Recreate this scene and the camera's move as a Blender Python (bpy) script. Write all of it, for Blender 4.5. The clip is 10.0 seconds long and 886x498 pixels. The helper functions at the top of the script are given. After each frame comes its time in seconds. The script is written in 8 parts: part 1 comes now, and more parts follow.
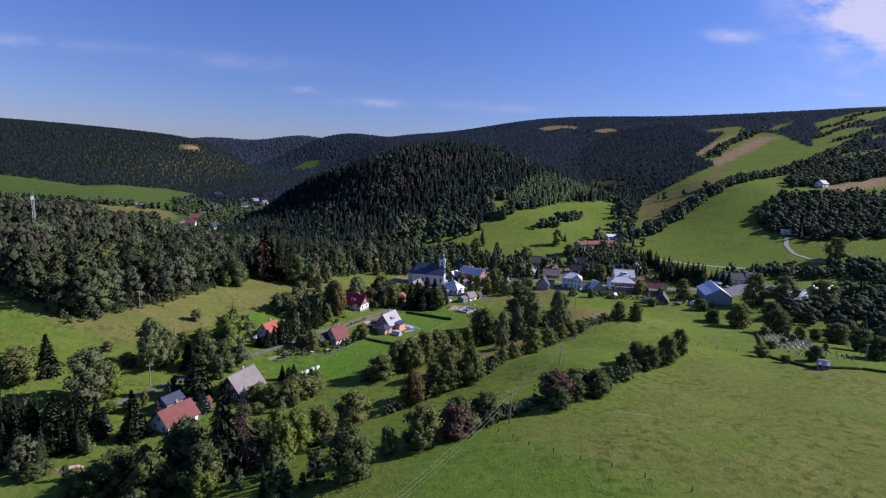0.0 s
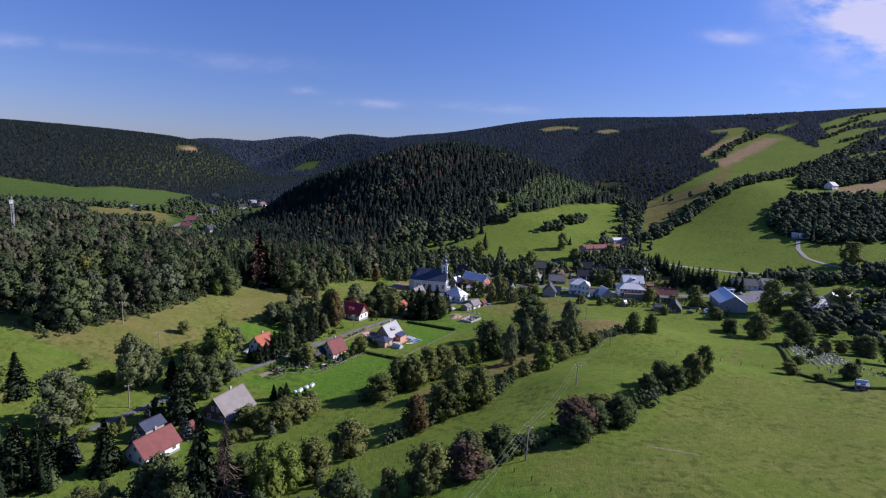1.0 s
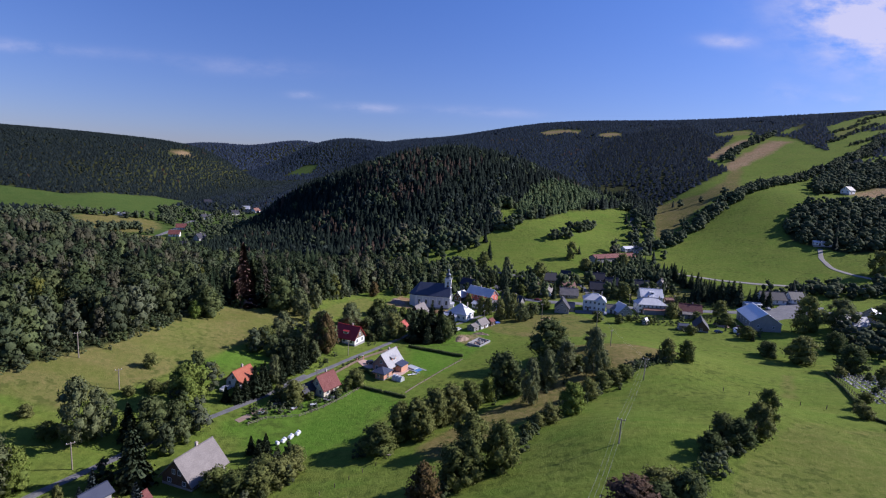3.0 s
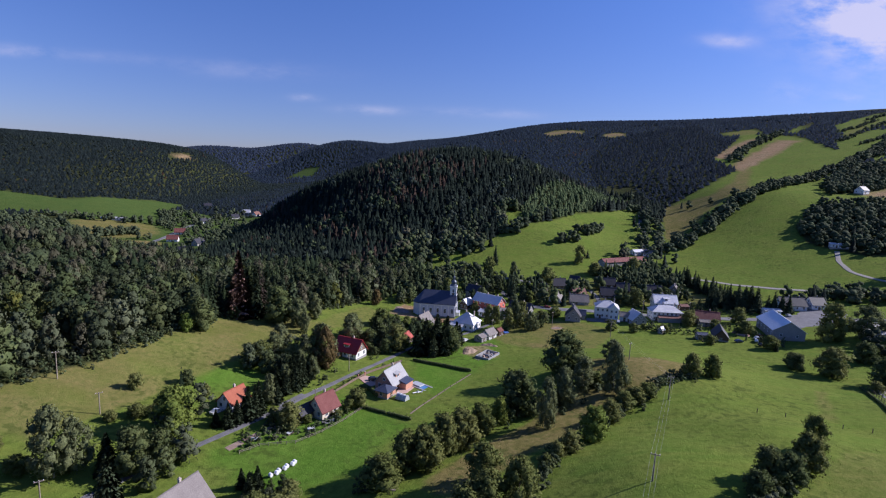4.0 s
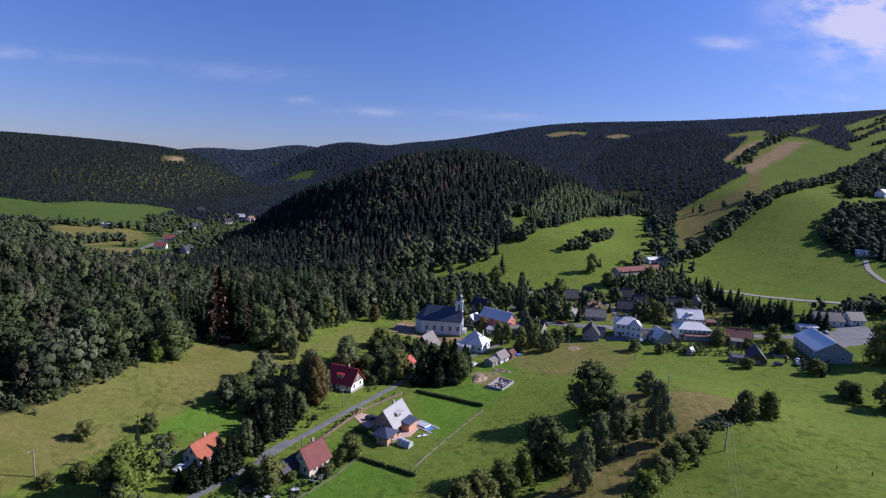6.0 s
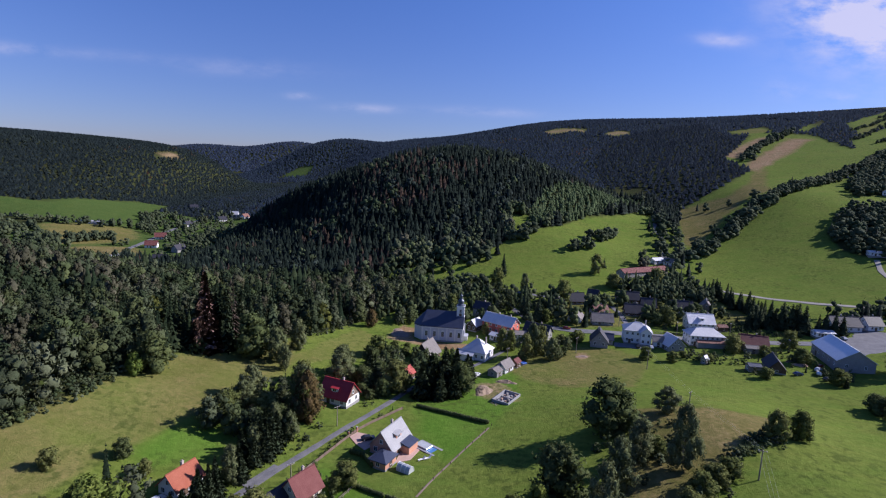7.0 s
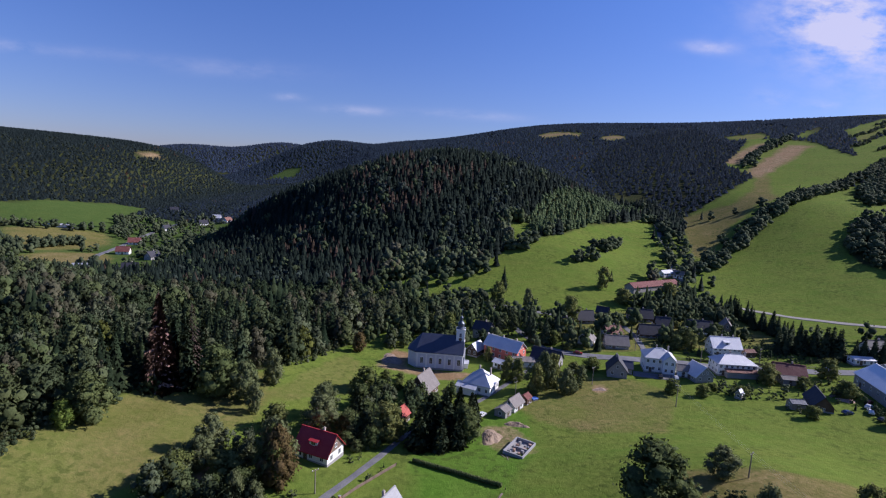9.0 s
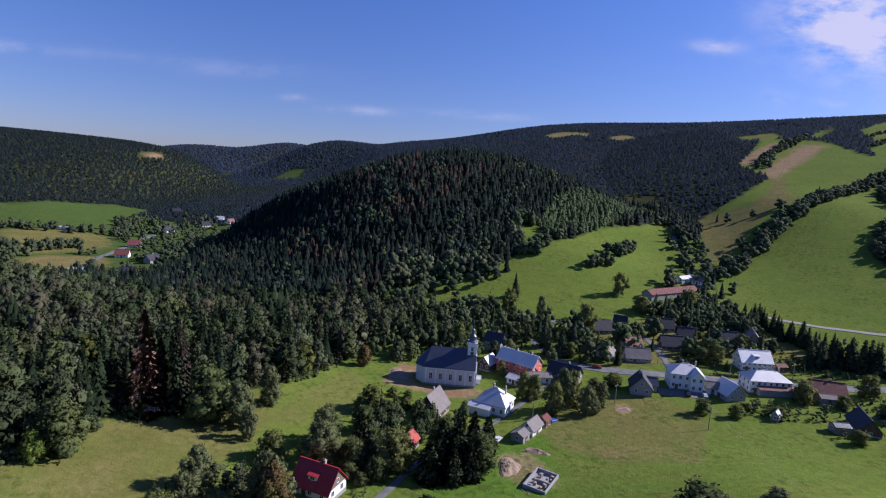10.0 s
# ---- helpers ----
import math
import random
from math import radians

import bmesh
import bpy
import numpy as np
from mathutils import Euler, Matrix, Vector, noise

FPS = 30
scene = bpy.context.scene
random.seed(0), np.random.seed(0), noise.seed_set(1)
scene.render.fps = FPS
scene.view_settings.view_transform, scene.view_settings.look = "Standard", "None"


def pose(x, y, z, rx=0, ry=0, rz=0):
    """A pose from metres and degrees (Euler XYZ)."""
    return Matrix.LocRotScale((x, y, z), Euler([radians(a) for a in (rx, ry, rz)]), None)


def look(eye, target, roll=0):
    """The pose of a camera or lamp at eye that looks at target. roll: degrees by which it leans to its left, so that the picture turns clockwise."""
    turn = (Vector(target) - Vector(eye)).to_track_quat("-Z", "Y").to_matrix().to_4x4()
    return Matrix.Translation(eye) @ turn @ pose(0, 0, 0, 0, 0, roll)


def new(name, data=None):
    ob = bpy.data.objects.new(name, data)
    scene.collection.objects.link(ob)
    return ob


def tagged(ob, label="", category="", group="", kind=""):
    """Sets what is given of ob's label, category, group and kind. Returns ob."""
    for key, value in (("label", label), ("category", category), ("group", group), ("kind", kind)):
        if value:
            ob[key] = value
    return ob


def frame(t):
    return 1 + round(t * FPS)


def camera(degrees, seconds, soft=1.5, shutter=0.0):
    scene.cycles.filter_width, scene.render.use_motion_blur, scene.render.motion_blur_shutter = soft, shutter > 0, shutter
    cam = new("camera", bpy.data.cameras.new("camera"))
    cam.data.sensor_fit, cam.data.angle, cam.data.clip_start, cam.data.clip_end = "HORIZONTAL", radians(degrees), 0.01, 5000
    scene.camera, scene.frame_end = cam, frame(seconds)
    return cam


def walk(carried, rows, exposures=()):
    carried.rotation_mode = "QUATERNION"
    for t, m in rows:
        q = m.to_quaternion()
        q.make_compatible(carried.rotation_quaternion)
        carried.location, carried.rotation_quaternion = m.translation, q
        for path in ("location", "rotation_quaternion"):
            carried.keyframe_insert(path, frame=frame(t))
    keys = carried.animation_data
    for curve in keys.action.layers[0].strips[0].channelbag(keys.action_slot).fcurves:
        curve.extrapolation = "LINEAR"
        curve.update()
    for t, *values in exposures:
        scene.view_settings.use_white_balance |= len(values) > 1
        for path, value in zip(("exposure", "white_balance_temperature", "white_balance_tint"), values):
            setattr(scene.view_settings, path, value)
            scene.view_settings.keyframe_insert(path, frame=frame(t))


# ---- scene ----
cam = camera(80.5, 10.0, 1.15)
METRES, EYE, TILT, LEAN, TURN = 143.15, 75.0, 0.0, 0.0, 0.0
ROWS = [
    (0.0, 0.0, 0.0, 0.0, 0.5, -9.31, -3.04),
    (0.5, -0.0065, 0.0485, 0.0011, 0.44, -9.3, -3.05),
    (1.0, -0.012, 0.0962, 0.0027, 0.49, -9.21, -3.06),
    (1.5, -0.018, 0.1443, 0.0041, 0.5, -9.07, -3.09),
    (2.0, -0.0242, 0.1931, 0.0045, 0.39, -8.93, -3.11),
    (2.5, -0.0307, 0.241, 0.0065, 0.25, -8.85, -3.07),
    (4.0, -0.0482, 0.3809, 0.0116, 0.43, -8.63, -2.58),
    (4.5, -0.0536, 0.4277, 0.0133, 0.49, -8.52, -2.46),
    (5.0, -0.0598, 0.4761, 0.0143, 0.42, -8.41, -2.42),
    (5.5, -0.0658, 0.5244, 0.0163, 0.32, -8.37, -2.44),
    (7.0, -0.0849, 0.6668, 0.0215, -0.04, -8.76, -2.6),
    (7.5, -0.0919, 0.7211, 0.0237, -0.52, -8.9, -2.73),
    (8.0, -0.0992, 0.7757, 0.0233, -1.02, -8.79, -2.93),
    (8.5, -0.1061, 0.8285, 0.0249, -1.25, -8.58, -3.09),
    (9.0, -0.1125, 0.8829, 0.0268, -1.14, -8.4, -3.17),
    (9.5, -0.1198, 0.9372, 0.0302, -0.89, -8.37, -3.21),
    (10.0, -0.1272, 0.9912, 0.0313, -0.6, -8.41, -3.16),
]
walk(cam, [(t, pose(0, 0, EYE, TILT, LEAN, TURN) @ pose(METRES * x, METRES * y, METRES * z, 90 + pitch, roll, yaw)) for t, x, y, z, yaw, pitch, roll in ROWS], [(0.0, 0.5, 6080, 19), (10.0, 0.5, 6080, 19)])

# ---- sky and sun ----
SUN_ELEVATION, SUN_AZIMUTH = radians(31), radians(76)  # azimuth from +y towards +x
world = bpy.data.worlds.new("sky")
scene.world = world
world.use_nodes = True
wt = world.node_tree
wt.nodes.clear()


def node(tree, kind, **props):
    n = tree.nodes.new(kind)
    for key, value in props.items():
        if key == "op":
            n.operation = value
        elif key == "blend":
            n.blend_type = value
        elif key == "mode":
            n.data_type = value
    return n


def calc(tree, op, a, b=None, c=None):
    n = tree.nodes.new("ShaderNodeMath")
    n.operation = op
    for i, v in enumerate((a, b, c)):
        if v is None:
            continue
        if isinstance(v, (int, float)):
            n.inputs[i].default_value = v
        else:
            tree.links.new(v, n.inputs[i])
    return n.outputs[0]


def mixed(tree, f, a, b):
    n = tree.nodes.new("ShaderNodeMix")
    n.data_type = "RGBA"
    for i, v in ((0, f), (6, a), (7, b)):
        if isinstance(v, (int, float)):
            n.inputs[i].default_value = v
        elif isinstance(v, tuple):
            n.inputs[i].default_value = (*v, 1)
        else:
            tree.links.new(v, n.inputs[i])
    return n.outputs[2]


sky = wt.nodes.new("ShaderNodeTexSky")
sky.sky_type = "NISHITA"
sky.sun_disc = False
sky.sun_elevation, sky.sun_rotation = SUN_ELEVATION, SUN_AZIMUTH
sky.altitude, sky.air_density, sky.dust_density, sky.ozone_density = 700, 1.0, 0.6, 2.5
coord = wt.nodes.new("ShaderNodeTexCoord")
axes = wt.nodes.new("ShaderNodeSeparateXYZ")
wt.links.new(coord.outputs["Generated"], axes.inputs[0])
u = calc(wt, "DIVIDE", axes.outputs[0], axes.outputs[1])
v = calc(wt, "DIVIDE", axes.outputs[2], axes.outputs[1])
flat = wt.nodes.new("ShaderNodeCombineXYZ")
wt.links.new(u, flat.inputs[0])
wt.links.new(calc(wt, "MULTIPLY", v, 2.2), flat.inputs[1])
puff = wt.nodes.new("ShaderNodeTexNoise")
puff.inputs["Scale"].default_value, puff.inputs["Detail"].default_value, puff.inputs["Roughness"].default_value = 10, 6, 0.6
wt.links.new(flat.outputs[0], puff.inputs["Vector"])
cover = 0.0
for u0, v0, a, b, thick in (
    (0.765, 0.285, 0.085, 0.045, 1.4), (0.70, 0.325, 0.08, 0.035, 1.1), (0.50, 0.254, 0.035, 0.009, 0.7), (0.624, 0.171, 0.035, 0.012, 0.35),
    (0.725, 0.163, 0.03, 0.008, 0.4), (-0.151, 0.103, 0.045, 0.006, 0.6), (-0.272, 0.120, 0.022, 0.005, 0.5), (-0.371, 0.165, 0.10, 0.012, 0.22),
    (-0.621, 0.176, 0.11, 0.008, 0.16), (-0.80, 0.181, 0.06, 0.008, 0.45), (0.07, 0.107, 0.09, 0.007, 0.3), (0.95, 0.33, 0.2, 0.1, 1.0),
):
    du = calc(wt, "DIVIDE", calc(wt, "SUBTRACT", u, u0), a)
    dv = calc(wt, "DIVIDE", calc(wt, "SUBTRACT", v, v0), b)
    r2 = calc(wt, "ADD", calc(wt, "MULTIPLY", du, du), calc(wt, "MULTIPLY", dv, dv))
    m = calc(wt, "MULTIPLY", calc(wt, "POWER", 2.718, calc(wt, "MULTIPLY", r2, -0.7)), thick)
    cover = m if cover == 0.0 else calc(wt, "ADD", cover, m)
ragged = calc(wt, "MULTIPLY", calc(wt, "SUBTRACT", puff.outputs[0], 0.36), 3.4)
veil = wt.nodes.new("ShaderNodeMath")
veil.operation, veil.use_clamp = "MULTIPLY", True
wt.links.new(cover, veil.inputs[0])
wt.links.new(ragged, veil.inputs[1])
rise = wt.nodes.new("ShaderNodeMapRange")
rise.inputs[1].default_value, rise.inputs[2].default_value = 0.02, 0.30
wt.links.new(axes.outputs[2], rise.inputs[0])
ramp_up = rise.outputs[0]
tinted = wt.nodes.new("ShaderNodeMix")
tinted.data_type, tinted.blend_type = "RGBA", "MULTIPLY"
tinted.inputs[0].default_value = 1.0
wt.links.new(sky.outputs[0], tinted.inputs[6])
wt.links.new(mixed(wt, ramp_up, (0.655, 0.685, 1.00), (0.615, 0.81, 1.31)), tinted.inputs[7])
back = wt.nodes.new("ShaderNodeBackground")
back.inputs[1].default_value = 0.070
wt.links.new(mixed(wt, calc(wt, "MULTIPLY", veil.outputs[0], 0.8), tinted.outputs[2], (7.2, 7.0, 8.4)), back.inputs[0])
wt.links.new(back.outputs[0], wt.nodes.new("ShaderNodeOutputWorld").inputs[0])

sun_data = bpy.data.lights.new("sun", "SUN")
sun_data.energy, sun_data.angle, sun_data.color = 4.7, radians(0.6), (1.0, 0.955, 0.91)
sun = new("sun", sun_data)
sun_way = Vector((math.cos(SUN_ELEVATION) * math.sin(SUN_AZIMUTH), math.cos(SUN_ELEVATION) * math.cos(SUN_AZIMUTH), math.sin(SUN_ELEVATION)))
sun.matrix_world = look(sun_way * 500, (0, 0, 0))


# ---- materials ----
def material(name, rough=0.8, metal=0.0, spec=0.3):
    mat = bpy.data.materials.new(name)
    mat.use_nodes = True
    b = mat.node_tree.nodes["Principled BSDF"]
    b.inputs["Roughness"].default_value, b.inputs["Metallic"].default_value = rough, metal
    b.inputs["Specular IOR Level"].default_value = spec
    return mat, mat.node_tree, b


def noise_at(tree, scale, detail=4, rough=0.55, space="Object", vector=None):
    n = tree.nodes.new("ShaderNodeTexNoise")
    n.inputs["Scale"].default_value, n.inputs["Detail"].default_value, n.inputs["Roughness"].default_value = scale, detail, rough
    if vector is None:
        vector = tree.nodes.new("ShaderNodeTexCoord").outputs[space]
    tree.links.new(vector, n.inputs["Vector"])
    return n.outputs[0]


def ramp(tree, value, low, high):
    n = tree.nodes.new("ShaderNodeMapRange")
    n.inputs[1].default_value, n.inputs[2].default_value = low, high
    tree.links.new(value, n.inputs[0])
    return n.outputs[0]


def bumped(tree, b, value, strength, distance):
    n = tree.nodes.new("ShaderNodeBump")
    n.inputs["Strength"].default_value, n.inputs["Distance"].default_value = strength, distance
    tree.links.new(value, n.inputs["Height"])
    tree.links.new(n.outputs[0], b.inputs["Normal"])


def surface(name, colour, other, rough=0.8, metal=0.0, scale=2.0, fine=14.0, relief=0.02, spec=0.3, streak=0.0):
    """A worn surface: two colours in patches, fine grain and relief."""
    mat, tree, b = material(name, rough, metal, spec)
    big = ramp(tree, noise_at(tree, scale, 5), 0.35, 0.68)
    small = noise_at(tree, fine, 3)
    base = mixed(tree, big, colour, other)
    shade = mixed(tree, ramp(tree, small, 0.25, 0.75), tuple(c * 0.78 for c in colour), tuple(min(1, c * 1.15) for c in other))
    base = mixed(tree, 0.45, base, shade)
    info = tree.nodes.new("ShaderNodeObjectInfo")
    hsv = tree.nodes.new("ShaderNodeHueSaturation")
    tree.links.new(calc(tree, "MULTIPLY_ADD", info.outputs["Random"], 0.16, 0.92), hsv.inputs["Value"])
    tree.links.new(base, hsv.inputs["Color"])
    tree.links.new(hsv.outputs[0], b.inputs["Base Color"])
    height = small
    if streak:
        wave = tree.nodes.new("ShaderNodeTexWave")
        wave.bands_direction = "X"
        wave.inputs["Scale"].default_value, wave.inputs["Distortion"].default_value = streak, 0.3
        tree.links.new(tree.nodes.new("ShaderNodeTexCoord").outputs["Object"], wave.inputs["Vector"])
        height = calc(tree, "ADD", wave.outputs[1], calc(tree, "MULTIPLY", small, 0.4))
    bumped(tree, b, height, 0.6, relief)
    return mat


def leaves(name, colour, other, tint=False, shine=0.25, spread=0.3, through_light=0.24, grain=2.2, mottle=1.8, rough=0.9):
    """Foliage: colour by tree and by spray of leaves, leafy grain, some light passing through."""
    mat = bpy.data.materials.new(name)
    mat.use_nodes = True
    tree = mat.node_tree
    tree.nodes.clear()
    geo = tree.nodes.new("ShaderNodeNewGeometry")
    island = geo.outputs["Random Per Island"]
    if tint:
        attr = tree.nodes.new("ShaderNodeAttribute")
        attr.attribute_name = "tint"
        base = attr.outputs["Color"]
    else:
        whole = tree.nodes.new("ShaderNodeObjectInfo").outputs["Random"]
        base = mixed(tree, whole, colour, other)
    fleck = noise_at(tree, grain, 3, 0.7, vector=geo.outputs["Position"])
    hsv = tree.nodes.new("ShaderNodeHueSaturation")
    value = calc(tree, "MULTIPLY_ADD", island, spread, 1 - spread / 2)
    tree.links.new(calc(tree, "MULTIPLY", value, calc(tree, "MULTIPLY_ADD", fleck, mottle, 1 - mottle / 2)), hsv.inputs["Value"])
    tree.links.new(calc(tree, "MULTIPLY_ADD", island, -0.02, 0.51), hsv.inputs["Hue"])
    tree.links.new(base, hsv.inputs["Color"])
    d = tree.nodes.new("ShaderNodeBsdfPrincipled")
    d.inputs["Roughness"].default_value, d.inputs["Specular IOR Level"].default_value = 0.85, shine * 0.3
    tree.links.new(hsv.outputs[0], d.inputs["Base Color"])
    bumped(tree, d, noise_at(tree, grain * 1.7, 3, 0.75, vector=geo.outputs["Position"]), rough, 0.9 / grain)
    tr = tree.nodes.new("ShaderNodeBsdfTranslucent")
    tree.links.new(hsv.outputs[0], tr.inputs[0])
    mx = tree.nodes.new("ShaderNodeMixShader")
    mx.inputs[0].default_value = through_light
    tree.links.new(d.outputs[0], mx.inputs[1])
    tree.links.new(tr.outputs[0], mx.inputs[2])
    tree.links.new(mx.outputs[0], tree.nodes.new("ShaderNodeOutputMaterial").inputs[0])
    return mat


def ground_material():
    mat, tree, b = material("meadow_ground", 1.0, 0, 0.02)
    pos = tree.nodes.new("ShaderNodeTexCoord").outputs["Object"]
    attr = tree.nodes.new("ShaderNodeAttribute")
    attr.attribute_name = "land"
    split = tree.nodes.new("ShaderNodeSeparateColor")
    tree.links.new(attr.outputs["Color"], split.inputs[0])
    wide = ramp(tree, noise_at(tree, 0.012, 4, 0.6, vector=pos), 0.36, 0.64)
    patch = ramp(tree, noise_at(tree, 0.07, 6, 0.65, vector=pos), 0.34, 0.68)
    tuft = noise_at(tree, 0.55, 6, 0.7, vector=pos)
    blade = noise_at(tree, 3.2, 4, 0.7, vector=pos)
    lush = mixed(tree, wide, (0.094, 0.172, 0.026), (0.128, 0.194, 0.032))
    lush = mixed(tree, patch, lush, (0.150, 0.188, 0.041))
    drawn = tree.nodes.new("ShaderNodeMapping")
    drawn.inputs["Rotation"].default_value = (0, 0, radians(28))
    drawn.inputs["Scale"].default_value = (0.035, 0.30, 0.1)
    tree.links.new(pos, drawn.inputs["Vector"])
    streaks = ramp(tree, noise_at(tree, 1.0, 5, 0.65, vector=drawn.outputs[0]), 0.32, 0.68)
    clumps = ramp(tree, noise_at(tree, 0.17, 5, 0.7, vector=pos), 0.3, 0.7)
    lush = mixed(tree, calc(tree, "MULTIPLY", streaks, 0.55), lush, (0.180, 0.192, 0.044))
    lush = mixed(tree, calc(tree, "MULTIPLY", clumps, 0.42), lush, (0.080, 0.122, 0.022))
    deep = mixed(tree, patch, (0.046, 0.082, 0.024), (0.064, 0.100, 0.030))
    vivid = mixed(tree, patch, (0.076, 0.170, 0.020), (0.104, 0.188, 0.028))
    lush = mixed(tree, ramp(tree, attr.outputs["Alpha"], 0.0, 0.5), deep, lush)
    lush = mixed(tree, ramp(tree, attr.outputs["Alpha"], 0.5, 1.0), lush, vivid)
    dry = mixed(tree, patch, (0.136, 0.130, 0.040), (0.205, 0.166, 0.070))
    bare = mixed(tree, patch, (0.255, 0.165, 0.095), (0.33, 0.235, 0.15))
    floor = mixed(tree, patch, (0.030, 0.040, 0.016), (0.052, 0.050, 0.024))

    def soft(value, amount=0.45):
        return ramp(tree, calc(tree, "ADD", value, calc(tree, "MULTIPLY", calc(tree, "SUBTRACT", tuft, 0.5), amount)), 0.25, 0.75)
    yellowing = calc(tree, "MULTIPLY", split.outputs[0], calc(tree, "MULTIPLY_ADD", noise_at(tree, 0.045, 5, 0.6, vector=pos), 1.1, 0.42))
    base = mixed(tree, soft(yellowing), lush, dry)
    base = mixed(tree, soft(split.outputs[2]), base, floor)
    base = mixed(tree, soft(split.outputs[1], 0.7), base, bare)
    speck = ramp(tree, calc(tree, "ADD", calc(tree, "MULTIPLY", tuft, 0.65), calc(tree, "MULTIPLY", blade, 0.35)), 0.30, 0.66)
    tussock = ramp(tree, noise_at(tree, 0.42, 2, 0.5, vector=pos), 0.52, 0.62)
    band = ramp(tree, noise_at(tree, 0.035, 3, 0.6, vector=pos), 0.42, 0.58)
    base = mixed(tree, calc(tree, "MULTIPLY", calc(tree, "MULTIPLY", tussock, band), 0.62), base, (0.062, 0.088, 0.020))
    dark = tree.nodes.new("ShaderNodeMix")
    dark.data_type, dark.blend_type = "RGBA", "MULTIPLY"
    dark.inputs[0].default_value = 1.0
    tree.links.new(base, dark.inputs[6])
    tree.links.new(mixed(tree, speck, (0.66, 0.70, 0.62), (1.20, 1.17, 1.12)), dark.inputs[7])
    tree.links.new(dark.outputs[2], b.inputs["Base Color"])
    bumped(tree, b, calc(tree, "ADD", tuft, calc(tree, "MULTIPLY", blade, 0.5)), 0.9, 0.35)
    return mat


GROUND = ground_material()
ASPHALT = surface("worn_asphalt", (0.105, 0.105, 0.116), (0.20, 0.195, 0.195), 0.85, scale=0.35, fine=3.0, relief=0.01)
TRACK = surface("gravel_track", (0.27, 0.25, 0.22), (0.36, 0.33, 0.28), 0.95, scale=0.4, fine=4.0, relief=0.03)
PAVING = surface("pinkish_paving", (0.42, 0.27, 0.22), (0.50, 0.35, 0.29), 0.85, scale=0.5, fine=5.0, relief=0.01)
SOIL = surface("bare_soil", (0.19, 0.13, 0.095), (0.31, 0.235, 0.185), 0.95, scale=0.6, fine=3.0, relief=0.06)
SPOIL_EARTH = surface("dug_clay", (0.24, 0.165, 0.105), (0.36, 0.27, 0.19), 0.95, scale=0.5, fine=2.5, relief=0.10)
BARK = surface("bark", (0.10, 0.08, 0.06), (0.17, 0.14, 0.11), 0.95, scale=1.5, fine=8, relief=0.03)
BIRCH_BARK = surface("birch_bark", (0.38, 0.36, 0.32), (0.16, 0.14, 0.12), 0.9, scale=2, fine=8, relief=0.02)
WHITE_WALL = surface("white_plaster", (0.72, 0.71, 0.70), (0.80, 0.79, 0.77), 0.9, scale=0.5, fine=5, relief=0.01)
CREAM_WALL = surface("cream_plaster", (0.66, 0.58, 0.42), (0.72, 0.65, 0.50), 0.9, scale=0.5, fine=5, relief=0.01)
GREY_WALL = surface("grey_plaster", (0.26, 0.245, 0.235), (0.34, 0.325, 0.31), 0.92, scale=0.5, fine=5, relief=0.015)
# the faint blue is the tint of shade, put into white plaster
BLUE_WALL = surface("pale_church_plaster", (0.62, 0.63, 0.68), (0.70, 0.70, 0.74), 0.9, scale=0.4, fine=4, relief=0.01)
ORANGE_WALL = surface("terracotta_plaster", (0.52, 0.26, 0.175), (0.60, 0.32, 0.22), 0.9, scale=0.5, fine=5, relief=0.01)
RED_WALL = surface("salmon_red_plaster", (0.62, 0.16, 0.12), (0.68, 0.20, 0.15), 0.9, scale=0.5, fine=5, relief=0.01)
TIMBER_WALL = surface("dark_timber_boards", (0.085, 0.05, 0.035), (0.14, 0.09, 0.06), 0.85, scale=0.8, fine=6, relief=0.03, streak=2.2)
GREY_TIMBER = surface("weathered_timber", (0.24, 0.20, 0.16), (0.33, 0.28, 0.23), 0.9, scale=0.8, fine=6, relief=0.03, streak=2.2)
SLATE = surface("dark_slate_roof", (0.022, 0.022, 0.032), (0.040, 0.039, 0.052), 0.6, scale=0.6, fine=5, relief=0.03, spec=0.4)
NAVY_ROOF = surface("blue_black_roof_sheet", (0.035, 0.042, 0.075), (0.055, 0.065, 0.10), 0.45, scale=0.4, fine=5, relief=0.02, spec=0.5, streak=1.2)
TIN = surface("pale_sheet_metal_roof", (0.49, 0.49, 0.52), (0.61, 0.61, 0.63), 0.58, 0.2, scale=0.4, fine=4, relief=0.02, spec=0.5, streak=1.5)
# lighter copy of TIN: the sun's brightness on the barn is in the base colour
SUNLIT_TIN = surface("sunlit_sheet_metal_roof", (0.70, 0.71, 0.73), (0.79, 0.79, 0.80), 0.5, 0.1, scale=0.4, fine=4, relief=0.02, spec=0.5, streak=1.5)
GREY_ROOF = surface("grey_fibre_cement_roof", (0.165, 0.145, 0.135), (0.235, 0.21, 0.195), 0.8, scale=0.5, fine=4, relief=0.03, streak=2.0)
LIGHT_ROOF = surface("light_grey_roof_tiles", (0.33, 0.325, 0.33), (0.40, 0.395, 0.40), 0.7, scale=0.5, fine=4, relief=0.03, streak=2.5)
RED_ROOF = surface("crimson_sheet_roof", (0.30, 0.022, 0.03), (0.38, 0.04, 0.045), 0.5, scale=0.5, fine=4, relief=0.02, streak=1.6)
CORAL_ROOF = surface("coral_red_tiles", (0.40, 0.075, 0.060), (0.47, 0.110, 0.085), 0.7, scale=0.7, fine=5, relief=0.04, streak=2.5)
ORANGE_ROOF = surface("orange_clay_tiles", (0.33, 0.090, 0.050), (0.40, 0.130, 0.075), 0.8, scale=0.7, fine=5, relief=0.04, streak=2.5)
